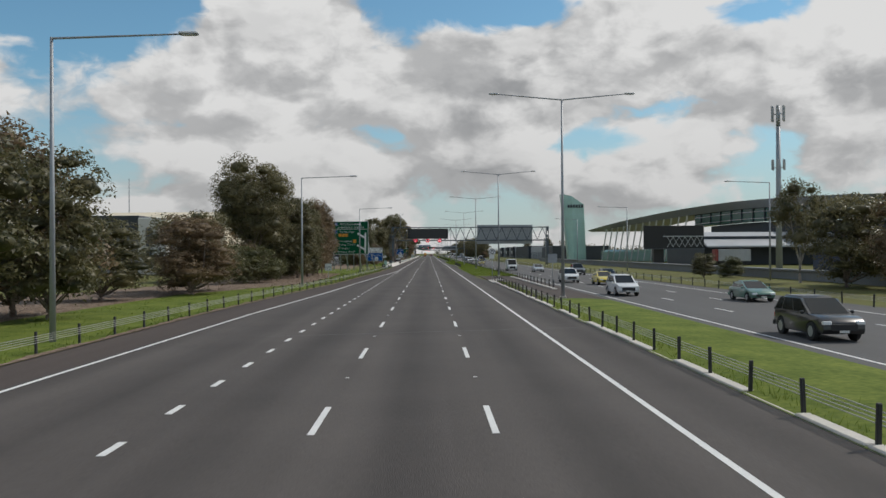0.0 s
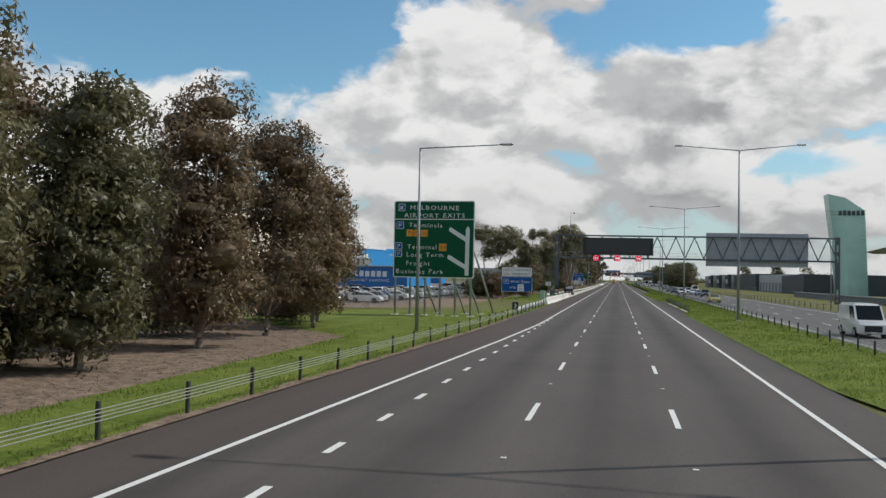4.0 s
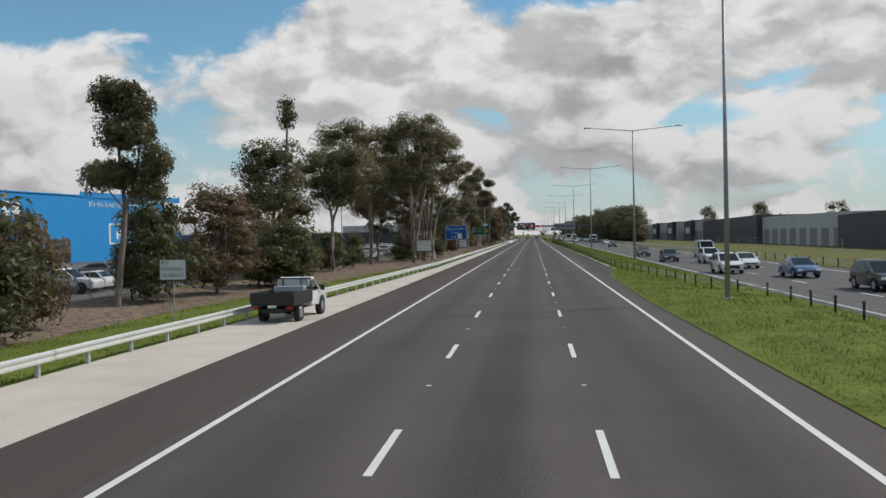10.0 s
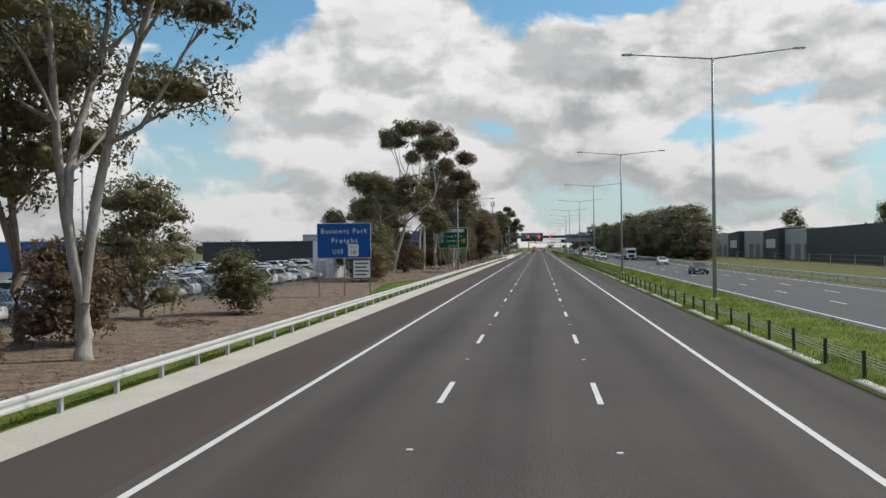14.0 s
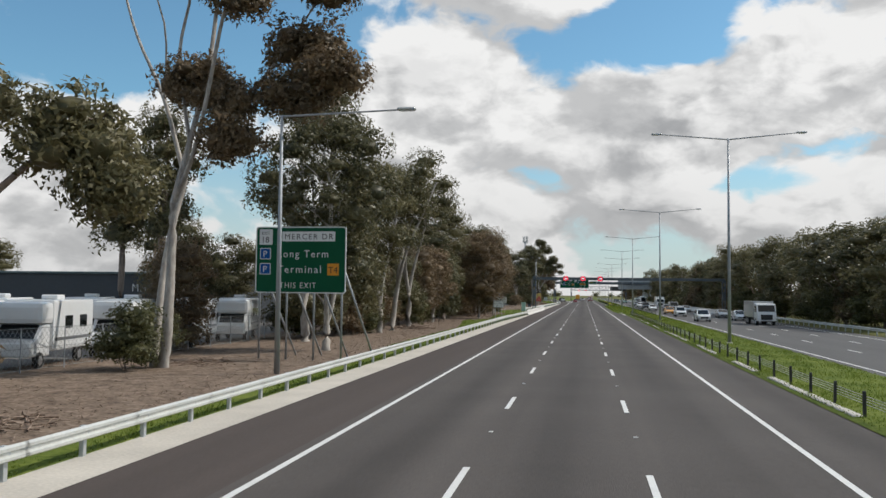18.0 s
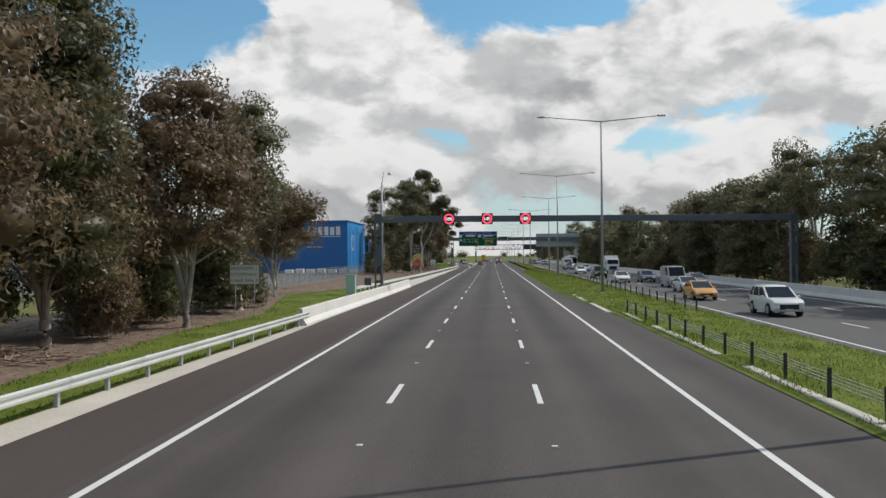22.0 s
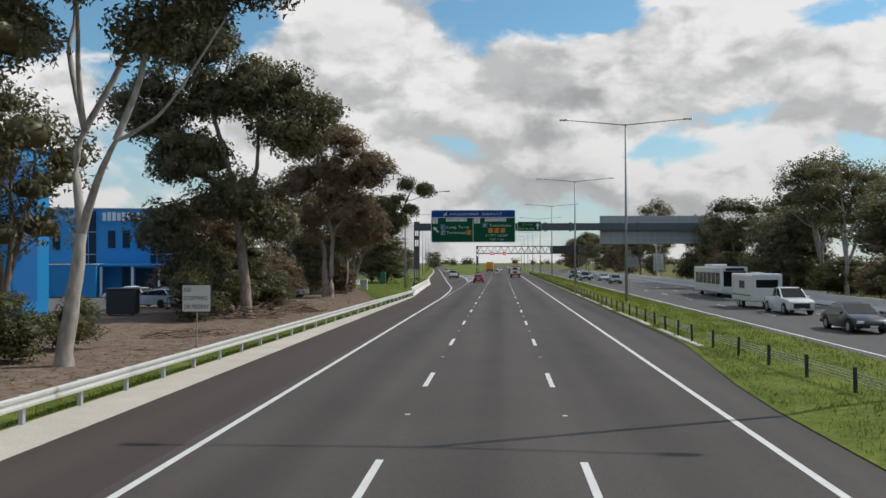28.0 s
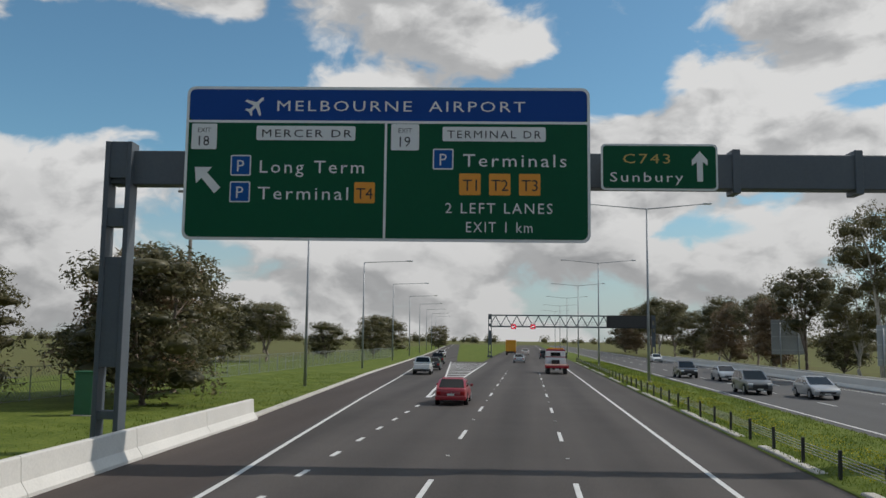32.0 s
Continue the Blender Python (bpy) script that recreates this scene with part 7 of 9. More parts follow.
    if simple and kind != "van":
        cuts = [(0.05, 0.95)]
    elif kind in ("suv", "hatch"):
        cuts = [(0.04, 0.22), (0.25, 0.57), (0.60, 0.95)]
    for u0, u1 in cuts:
        pane("side_window", B[1], B[2], R[2], R[1], u0, u1, 0.12, 0.86)
        pane("side_window", B[3], B[0], R[0], R[3], 1 - u1, 1 - u0, 0.12, 0.86)
    for x in (-1, 1):
        for y in (ya, yf):
            wheel(t, x * (W / 2 - 0.11), y, wr, 0.22, not simple)
        if simple:
            continue
        part("tail_light", box(x * (W / 2 - 0.25) - 0.12, x * (W / 2 - 0.25) + 0.12, -h - 0.015, -h + 0.09, belt - 0.34, belt - 0.14, 0.02), TAIL, t)
        part("headlight", box(x * (W / 2 - 0.28) - 0.17, x * (W / 2 - 0.28) + 0.17, h - 0.16, h - 0.005, hood - 0.30, hood - 0.15, 0.025), HEAD, t)
        if not simple:
            part("mirror", box(x * (W / 2 + 0.08) - 0.08, x * (W / 2 + 0.08) + 0.08, cf - 0.42, cf - 0.30, belt - 0.01, belt + 0.13, 0.03), pm, t)
    if not simple:
        part("rear_bumper", box(-W / 2 + 0.06, W / 2 - 0.06, -h - 0.04, -h + 0.12, zb + 0.02, zb + 0.24, 0.04), TRIM if kind in ("suv", "ute", "van") else pm, t)
        part("grille", box(-W * 0.28, W * 0.28, h - 0.02, h + 0.012, zb + 0.12, hood - 0.26, 0.01), TRIM, t)
    if not simple:
        part("number_plate", box(-0.19, 0.19, -h - 0.052, -h - 0.03, zb + 0.27, zb + 0.38), PLATE, t)
        part("number_plate", box(-0.19, 0.19, h + 0.005, h + 0.02, zb + 0.05, zb + 0.15), PLATE, t)
    if kind == "ute":
        part("tub", box(-W / 2 + 0.12, W / 2 - 0.12, -h + 0.12, cr - 0.06, belt + 0.018, belt + 0.028), TRIM, t)
        part("tailgate", box(-W / 2 + 0.14, W / 2 - 0.14, -h - 0.02, -h + 0.0, belt - 0.46, belt - 0.06, 0.012), pm, t)
    return t


def place(t, x, y, rz=0.0):
    t.matrix_basis = pose(x, y, 0.003, 0, 0, rz)
    return t


AHEAD, ONC = "traffic ahead", "oncoming traffic"
place(car("sedan", "red", "dark red sedan seen from behind in the slow lane", group=AHEAD), -3.6, 862.0, 1)
place(car("ute", "white", "white dual-cab pickup in the exit lane", "pickup", AHEAD), -10.3, 901.5, 4)
place(car("hatch", "black", "small black hatchback in the exit lane", group=AHEAD), -10.6, 914, 4)
place(car("suv", "black", "black SUV further along the exit lane", group=AHEAD), -12.6, 938, 4)
place(car("sedan", "silver", "silver sedan in the middle lane", group=AHEAD), -0.9, 952.0)
place(car("suv", "black", "black SUV in the fast lane", group=AHEAD), 3.7, 985.0)
place(car("sedan", "white", "white sedan far along the exit ramp", group=AHEAD), -17.5, 990, 5)
place(car("hatch", "white", "white hatchback in the middle lane far ahead", group=AHEAD), -0.2, 1030.0)
for kind, paint, x, y, label in (
    ("suv", "black", 16.5, 34.5, "black SUV in the oncoming fast lane"), ("sedan", "green", 23.6, 60, "pale green sedan in the oncoming lanes"), ("suv", "white", 16.4, 69, "white SUV in the oncoming fast lane"), ("sedan", "yellow", 19.6, 92, "yellow taxi sedan in the oncoming middle lane"),
    ("hatch", "black", 22.6, 104, "black hatchback in the oncoming slow lane"), ("suv", "white", 17.0, 99, "white SUV in the oncoming fast lane"), ("ute", "grey", 23.6, 131, "dark grey pickup in the oncoming slow lane"), ("sedan", "silver", 20.1, 151, "silver sedan in the oncoming middle lane"), ("van", "white", 16.8, 166, "white van in the oncoming fast lane"),
    ("sedan", "yellow", 16.5, 254, "yellow taxi in the oncoming fast lane"), ("suv", "black", 20.1, 306, "black SUV in the oncoming middle lane"), ("sedan", "blue", 20.1, 320.5, "blue sedan in the oncoming middle lane"), ("suv", "white", 16.6, 328, "white SUV in the oncoming fast lane"), ("sedan", "white", 20.2, 337, "white sedan in the oncoming middle lane"),
    ("hatch", "navy", 16.5, 357, "dark blue hatchback in the oncoming fast lane"), ("van", "white", 23.5, 372, "white van in the oncoming slow lane"), ("suv", "white", 19.9, 351, "white SUV in the oncoming middle lane"), ("sedan", "black", 16.5, 381, "black sedan in the oncoming fast lane"),
    ("sedan", "black", 19.9, 464, "black sedan in the oncoming middle lane"), ("sedan", "white", 22.9, 516, "white sedan in the oncoming slow lane"), ("suv", "white", 17.0, 582, "white SUV in the oncoming fast lane"), ("hatch", "white", 23.4, 590, "white hatchback in the oncoming slow lane"), ("sedan", "silver", 23.4, 606, "silver sedan in the oncoming slow lane"), ("suv", "white", 17.0, 610, "white SUV further along the oncoming lane"),
    ("sedan", "orange", 16.8, 627, "orange taxi in the oncoming fast lane"), ("sedan", "white", 18.9, 640.5, "white sedan in the oncoming lanes"), ("van", "silver", 20.1, 652, "silver van in the oncoming middle lane"), ("sedan", "silver", 23.2, 655, "silver sedan in the oncoming slow lane"), ("sedan", "white", 16.8, 667, "white sedan in the oncoming fast lane"), ("hatch", "grey", 20.1, 668, "grey hatchback in the oncoming middle lane"),
    ("ute", "black", 16.6, 687, "black pickup in the oncoming fast lane"), ("sedan", "white", 17.0, 717, "white sedan in the oncoming fast lane"), ("sedan", "white", 20.4, 740, "white sedan in the oncoming middle lane"), ("sedan", "black", 18.4, 757, "black sedan in the oncoming lanes"), ("ute", "white", 20.1, 772, "white pickup towing a caravan"),
    ("hatch", "green", 19.0, 852, "dark green hatchback in the oncoming middle lane"), ("suv", "grey", 16.5, 876.5, "dark grey SUV in the oncoming fast lane"), ("sedan", "silver", 19.6, 872.5, "low silver coupe in the oncoming middle lane"), ("suv", "black", 16.6, 903, "black SUV in the oncoming fast lane"), ("sedan", "silver", 19.2, 897, "silver sedan in the oncoming middle lane"), ("hatch", "white", 23.2, 968, "white hatchback in the oncoming slow lane"),
):
    place(car(kind, paint, label, "pickup" if kind == "ute" else "van" if kind == "van" else "car", ONC), x, y, 180)


def tray_truck():
    """The parked utility with a dark steel tray."""
    t = thing("tray_utility", "white single-cab utility with dark steel tray, parked on the shoulder", "pickup", at=(0, 0, 0))
    pm = PAINTS["white"]
    cab = part("cab", extrude_x([(0.35, 0.55), (0.35, 1.75), (0.75, 1.82), (1.15, 1.80), (1.75, 1.18), (2.55, 1.05), (2.65, 0.75), (2.6, 0.5), (2.42, 0.5), (2.3, 0.82), (1.95, 0.9), (1.6, 0.82), (1.45, 0.5)], -0.88, 0.88, lambda z: 0.16 * max(0, z - 1.1) / 0.7, 0.04), pm, t)
    quad_part("rear_window", [(0.62, 0.352, 1.32), (-0.62, 0.352, 1.32), (-0.58, 0.352, 1.68), (0.58, 0.352, 1.68)][::-1], GLASS, cab, -0.014)
    for s in (-1, 1):
        quad_part("side_window", [(s * 0.835, 0.5, 1.2), (s * 0.835, 1.6, 1.2), (s * 0.745, 1.1, 1.7), (s * 0.745, 0.55, 1.7)][::s], GLASS, cab, 0.02)
        part("mirror", box(s * 1.02 - 0.1, s * 1.02 + 0.1, 1.5, 1.62, 1.15, 1.4, 0.02), TRIM, t)
        part("tray_side", box(min(s * 0.88, s * 0.96), max(s * 0.88, s * 0.96), -2.45, 0.2, 0.82, 1.30, 0.01), TRIM, t)
        part("tail_light", box(s * 0.75 - 0.13, s * 0.75 + 0.13, -2.5, -2.42, 0.62, 0.72, 0.01), TAIL, t)
        for y in (-1.35, 1.95):
            wheel(t, s * 0.78, y, 0.40, 0.26)
    part("tailgate", box(-0.96, 0.96, -2.52, -2.45, 0.82, 1.30, 0.01), TRIM, t)
    part("tray_floor", box(-0.94, 0.94, -2.45, 0.2, 0.74, 0.82), TRIM, t)
    part("chassis", box(-0.45, 0.45, -2.4, 2.3, 0.42, 0.62), TRIM, t)
    part("tool_box", box(-0.7, 0.7, -0.3, 0.15, 1.2, 1.45, 0.02), STEEL, t)
    rack = part("headboard", box(-0.9, 0.9, 0.16, 0.24, 1.3, 1.38), TRIM, t)
    for x in (-0.85, -0.42, 0.42, 0.85):
        part("headboard_bar", box(x - 0.025, x + 0.025, 0.17, 0.23, 0.82, 1.78), TRIM, rack)
    part("headboard_top", box(-0.9, 0.9, 0.16, 0.24, 1.74, 1.80), TRIM, rack)
    part("rear_bar", box(-0.5, 0.5, -2.5, -2.42, 0.5, 0.6), TRIM, t)
    part("number_plate", box(-0.19, 0.19, -2.53, -2.51, 0.66, 0.77), PLATE, t)
    return t


place(tray_truck(), -10.2, 293.3, -2)


def tow_truck():
    t = thing("tow_truck", "red and white flatbed tow truck seen from behind", "truck", AHEAD)
    RW, WH, WOOD = PAINTS["red"], PAINTS["white"], mat("tray_deck", (0.30, 0.17, 0.14), 0.8, var=0.25)
    part("cab", box(-1.1, 1.1, 1.2, 3.3, 0.75, 2.45, 0.10, seg=2), WH, t)
    part("cab_roof", box(-1.08, 1.08, 1.25, 3.1, 2.40, 2.62, 0.08, seg=2), RW, t)
    part("red_stripe", box(-1.11, 1.11, 1.19, 3.2, 1.72, 1.82), RW, t)
    part("rear_window", box(-0.55, 0.55, 1.17, 1.21, 1.86, 2.28, 0.02), GLASS, t)
    part("light_bar", box(-0.9, 0.9, 1.5, 1.85, 2.62, 2.76, 0.03), ORANGE, t)
    deck = part("deck", box(-1.22, 1.22, -3.6, 1.05, 0.86, 0.98, 0.02), WOOD, t)
    part("deck_edge", box(-1.26, -1.2, -3.6, 1.05, 0.80, 1.02, 0.01), RW, deck)
    part("deck_edge", box(1.2, 1.26, -3.6, 1.05, 0.80, 1.02, 0.01), RW, deck)
    part("rear_beam", box(-1.26, 1.26, -3.68, -3.58, 0.66, 0.92, 0.015), RW, deck)
    part("winch", box(-0.45, 0.45, 0.7, 1.1, 1.02, 1.45, 0.04), TRIM, t)
    part("headboard", box(-1.15, 1.15, 1.06, 1.14, 0.98, 1.5, 0.01), WH, t)
    part("chassis", box(-0.45, 0.45, -3.4, 3.0, 0.5, 0.84), TRIM, t)
    part("number_plate", box(-0.22, 0.22, -3.7, -3.685, 0.5, 0.62), PLATE, t)
    for s in (-1, 1):
        part("tail_light", box(s * 0.95 - 0.2, s * 0.95 + 0.2, -3.70, -3.66, 0.70, 0.82), TAIL, t)
        part("mirror", box(s * 1.28 - 0.1, s * 1.28 + 0.1, 2.95, 3.1, 1.6, 2.2, 0.03), TRIM, t)
        part("mudguard", box(s * 0.9 - 0.2, s * 0.9 + 0.2, -2.8, -2.76, 0.1, 0.7), TRIM, t)
        wheel(t, s * 0.92, -2.1, 0.42, 0.42)
        wheel(t, s * 0.98, 2.4, 0.42, 0.28)
    return t


place(tow_truck(), 3.65, 909.0)


def box_truck(paint, label, length=7.5, box_h=3.5, group=ONC, name="truck"):
    t = thing(name, label, "truck", group)
    pm, cabm = PAINTS[paint], PAINTS["white"]
    h = length / 2
    part("cargo_box", box(-1.22, 1.22, -h, h - 2.1, 0.95, box_h, 0.03), pm, t)
    part("cab", extrude_x([(h - 2.0, 0.6), (h - 2.0, 2.6), (h - 1.5, 2.75), (h - 0.5, 2.65), (h - 0.1, 1.7), (h, 1.2), (h, 0.55)], -1.15, 1.15, None, 0.06), cabm, t)
    quad_part("windscreen", [(-1.0, h - 0.12, 1.72), (1.0, h - 0.12, 1.72), (0.98, h - 0.46, 2.5), (-0.98, h - 0.46, 2.5)][::-1], GLASS, t, 0.03)
    for s in (-1, 1):
        quad_part("side_window", [(s * 1.15, h - 1.6, 1.65), (s * 1.15, h - 0.4, 1.65), (s * 1.15, h - 0.55, 2.4), (s * 1.15, h - 1.6, 2.4)][::s], GLASS, t, 0.02)
        part("headlight", box(s * 0.85 - 0.18, s * 0.85 + 0.18, h - 0.03, h + 0.02, 0.8, 1.0, 0.02), HEAD, t)
        part("tail_light", box(s * 0.95 - 0.12, s * 0.95 + 0.12, -h - 0.03, -h + 0.02, 0.75, 0.9), TAIL, t)
        for y in (-h + 1.3, -h + 2.4, h - 1.0):
            wheel(t, s * 1.0, y, 0.48, 0.30)
    part("chassis", box(-0.5, 0.5, -h + 0.1, h - 0.3, 0.5, 0.95), TRIM, t)
    part("rear_frame", box(-1.24, 1.24, -h - 0.02, -h + 0.05, 0.6, 0.98, 0.01), TRIM, t)
    part("grille", box(-0.7, 0.7, h - 0.01, h + 0.02, 0.7, 1.35, 0.02), TRIM, t)
    return t


place(box_truck("orange", "truck with a tall orange box body far ahead", 9, 3.7, AHEAD), -3.7, 1024.0)
place(box_truck("silver", "tipper truck with silver body in the oncoming lanes", 8.5, 3.0), 23.0, 573.0, 180)
place(box_truck("white", "white box truck in the oncoming slow lane", 7.5, 3.3), 23.0, 721.0, 180)


def caravan(at, rz):
    t = thing("caravan", "white caravan towed behind a pickup", "caravan", ONC)
    part("body", box(-1.15, 1.15, -2.9, 2.6, 0.55, 2.65, 0.16, seg=2), PAINTS["white"], t)
    part("front_window", box(-0.8, 0.8, 2.58, 2.62, 1.6, 2.2, 0.02), GLASS, t)
    for s in (-1, 1):
        part("side_window", box(min(s * 1.14, s * 1.165), max(s * 1.14, s * 1.165), -0.6, 0.8, 1.5, 2.1, 0.008), GLASS, t)
        wheel(t, s * 0.98, -0.3, 0.36)
        wheel(t, s * 0.98, -1.1, 0.36)
    part("stripe", box(-1.16, 1.16, -2.7, 2.4, 0.95, 1.05), PAINTS["grey"], t)
    part("drawbar", bar((0, 2.6, 0.5), (0, 3.9, 0.5), 0.12, 0.1), TRIM, t)
    part("roof_hatch", box(-0.35, 0.35, -0.4, 0.4, 2.64, 2.74, 0.03), STEEL, t)
    return place(t, *at, rz)


caravan((20.1, 779.2), 180)


def bus():
    t = thing("bus", "white city bus in the oncoming slow lane", "bus", ONC)
    part("body", box(-1.25, 1.25, -6, 6, 0.4, 3.05, 0.14, seg=2), PAINTS["white"], t)
    part("windscreen", box(-1.1, 1.1, 5.97, 6.02, 1.1, 2.6, 0.02), GLASS, t)
    for s in (-1, 1):
        for i in range(6):
            y = -5.2 + i * 1.75
            part("side_window", box(min(s * 1.24, s * 1.262), max(s * 1.24, s * 1.262), y, y + 1.55, 1.3, 2.45, 0.006), GLASS, t)
        for y in (-3.2, 3.6):
            wheel(t, s * 1.08, y, 0.5, 0.32)
        part("headlight", box(s * 0.9 - 0.2, s * 0.9 + 0.2, 5.98, 6.03, 0.65, 0.85, 0.02), HEAD, t)
    part("destination_panel", box(-0.9, 0.9, 5.98, 6.03, 2.65, 2.92, 0.01), TRIM, t)
    part("roof_unit", box(-0.8, 0.8, -3, 0, 3.04, 3.3, 0.06), PAINTS["white"], t)
    return place(t, 23.3, 803.0, 180)


bus()

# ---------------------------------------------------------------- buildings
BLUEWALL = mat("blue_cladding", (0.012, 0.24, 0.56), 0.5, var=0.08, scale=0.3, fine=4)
# shade of the fronts is put into this darker blue; also deep panels
DEEP_SHADED_BLUE = mat("deep_shaded_blue_cladding", (0.012, 0.13, 0.38), 0.5, var=0.08, scale=0.3, fine=4)
OFFICE = mat("office_blue", (0.02, 0.26, 0.62), 0.5, var=0.06, scale=0.3)
GREYWALL = mat("grey_cladding", (0.20, 0.205, 0.21), 0.7, var=0.12, scale=0.3, fine=3, stretch=(1, 1, 0.2))
LIGHTWALL = mat("light_cladding", (0.42, 0.43, 0.44), 0.7, var=0.1, scale=0.2, fine=3, stretch=(1, 1, 0.2))
DARKWALL = mat("charcoal_cladding", (0.045, 0.052, 0.060), 0.6, var=0.12, scale=0.3, fine=3)
CREAM = mat("cream_render", (0.62, 0.55, 0.42), 0.85, var=0.1, scale=0.4)
ROOF = mat("metal_roof", (0.40, 0.41, 0.42), 0.5, 0.3, var=0.12, scale=0.3, fine=3)
CARPARK = mat("carpark_asphalt", (0.12, 0.115, 0.11), 0.9, var=0.2, scale=0.2, fine=20, bump=0.2)
GREENGLASS = mat("green_glass", (0.42, 0.64, 0.56), 0.25, var=0.15, scale=0.3)
DARKGREENGLASS = mat("dark_green_glass", (0.012, 0.07, 0.05), 0.12, var=0.2, scale=0.2, spec=0.7)
WINDOW = mat("dark_window", (0.02, 0.03, 0.04), 0.1, var=0.2, spec=0.7)


def shed(name, label, x0, x1, y0, y1, h, wall, roofm=None, parapet=0.0):
    t = thing(name, label, "building")
    part("wall", box(x0, x1, y0, y1, 0, h, 0.03), wall, t)
    part("roof", box(x0 - 0.3, x1 + 0.3, y0 - 0.3, y1 + 0.3, h, h + 0.25, 0.05), roofm or ROOF, t)
    return t


# airport parking building: its long lettered wall looks over the car park to the road
jb = thing("parking_building", "long bright blue airport parking building behind the car park", "building", at=(-91, 366, 0), rz=81.8)
part("wall", box(0, 77.3, 0.1, 26, 0, 12.6, 0.03), BLUEWALL, jb)
part("roof", box(-0.2, 77.5, -0.1, 26.2, 12.6, 12.85, 0.05), BLUEWALL, jb)
part("upstand", box(43, 77.4, -0.06, 0.08, 12.4, 13.5, 0.03), BLUEWALL, jb)


def car_mark(parent, x, z, s, y):
    """White square with a parked car shape, a plain mark."""
    sq = part("mark_plate", rounded(x, x + s * 1.25, z, z + s, y, y + 0.05, 0.1), SIGNWHITE, parent)
    part("mark_car", flat_poly([(x + s * 0.2, z + s * 0.2), (x + s * 1.05, z + s * 0.2), (x + s * 1.05, z + s * 0.52), (x + s * 0.92, z + s * 0.56), (x + s * 0.82, z + s * 0.78), (x + s * 0.42, z + s * 0.78), (x + s * 0.3, z + s * 0.56), (x + s * 0.2, z + s * 0.52)], y - 0.03, y), TRIM, sq)


def bar_letters(parent, x, z, h, n, y, w, material, name="logo_bar"):
    for i in range(n):
        k = part(name, box(x + i * w, x + i * w + w * 0.72, y - 0.04, y, z, z + h * (1.0 if i % 3 else 0.94), 0.02), material, parent)


car_mark(jb, 2.1, 6.6, 5.0, 0.0)
bar_letters(jb, 11.3, 8.2, 2.9, 7, 0.05, 2.37, SIGNWHITE)
words(jb, "AIRPORT PARKING", 11.3, 6.3, 1.15, SIGNWHITE, 0.03, width=16.6)
words(jb, "It's the hotel for your car!", 45.6, 10.7, 1.25, SIGNWHITE, 0.03, width=16.4)
tile = part("parking_tile", rounded(51.5, 58.8, 3.3, 7.5, 0.0, 0.09, 0.3), SIGNWHITE, jb)
part("tile_face", rounded(52.0, 58.3, 3.6, 7.2, -0.04, 0.01, 0.2), BLUEWALL, tile)
words(tile, "P", 55.1, 4.3, 2.0, SIGNWHITE, -0.07, "CENTER", 0.05, width=2.6)
for x0, x1, z in ((14, 26, 4.2), (34, 40, 4.4)):
    part("opening", box(x0, x1, 0.0, 0.2, 0, z), DARKWALL, jb)
white_end = part("white_panel", box(65.2, 77.3, 0.0, 0.12, 6.2, 12.6), SIGNWHITE, jb)
part("mark_shape", flat_poly([(65.8, 7.2), (70.6, 7.2), (70.6, 12.0), (65.8, 12.0)], -0.05, 0.0), BLUEWALL, white_end)
words(white_end, "P", 68.2, 8.1, 2.6, SIGNWHITE, -0.07, "CENTER", 0.05)
part("mark_wing", flat_poly([(72.0, 11.6), (74.0, 10.2), (76.2, 11.0), (75.0, 9.6), (76.0, 7.6), (73.9, 8.9), (72.3, 8.2), (73.1, 9.6)], -0.05, 0.0), BLUEWALL, white_end)
for i in range(7):
    part("roof_vent", box(4 + 8.2 * i, 5 + 8.2 * i, 6, 7.2, 12.7, 13.5, 0.1), STEEL, jb)
lowblue = shed("blue_depot", "low blue depot, its sunlit side wall coloured brighter, beyond the car park", -108, -84, 505, 517, 5.4, DEEP_SHADED_BLUE, ROOF)
# sunlight on the side wall put in as a brighter blue
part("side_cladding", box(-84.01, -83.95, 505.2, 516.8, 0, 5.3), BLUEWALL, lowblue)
part("opening", box(-97, -91.5, 504.93, 505.05, 0, 3.9), mat("faded_door", (0.20, 0.16, 0.13), 0.7, var=0.15), lowblue)

kb = thing("parking_office", "low blue parking office with white lettering and roller doors", "building")
part("wall", box(-57.5, -40.4, 265, 286.5, 0, 5.2, 0.03), DEEP_SHADED_BLUE, kb)
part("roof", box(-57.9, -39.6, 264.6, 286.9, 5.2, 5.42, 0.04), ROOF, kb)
# brighter blue stands for sun on this side; the front's blue holds its shade
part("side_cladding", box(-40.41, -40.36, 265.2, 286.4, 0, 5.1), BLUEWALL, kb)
for y in (266.6, 272.2, 277.6, 282.2):
    dr = part("roller_door", box(-40.38, -40.31, y, y + 3.4, 0.05, 3.6, 0.01), OFFICE, kb)
    for i in range(9):
        part("slat", box(-40.32, -40.30, y + 0.05, y + 3.35, 0.1 + 0.39 * i, 0.44 + 0.39 * i), OFFICE, dr)
car_mark(kb, -56.4, 2.5, 2.1, 264.95)
bar_letters(kb, -52.6, 3.2, 1.15, 7, 264.98, 1.2, SIGNWHITE)
words(kb, "AIRPORT PARKING", -52.5, 2.2, 0.62, SIGNWHITE, 264.96, width=8.4)

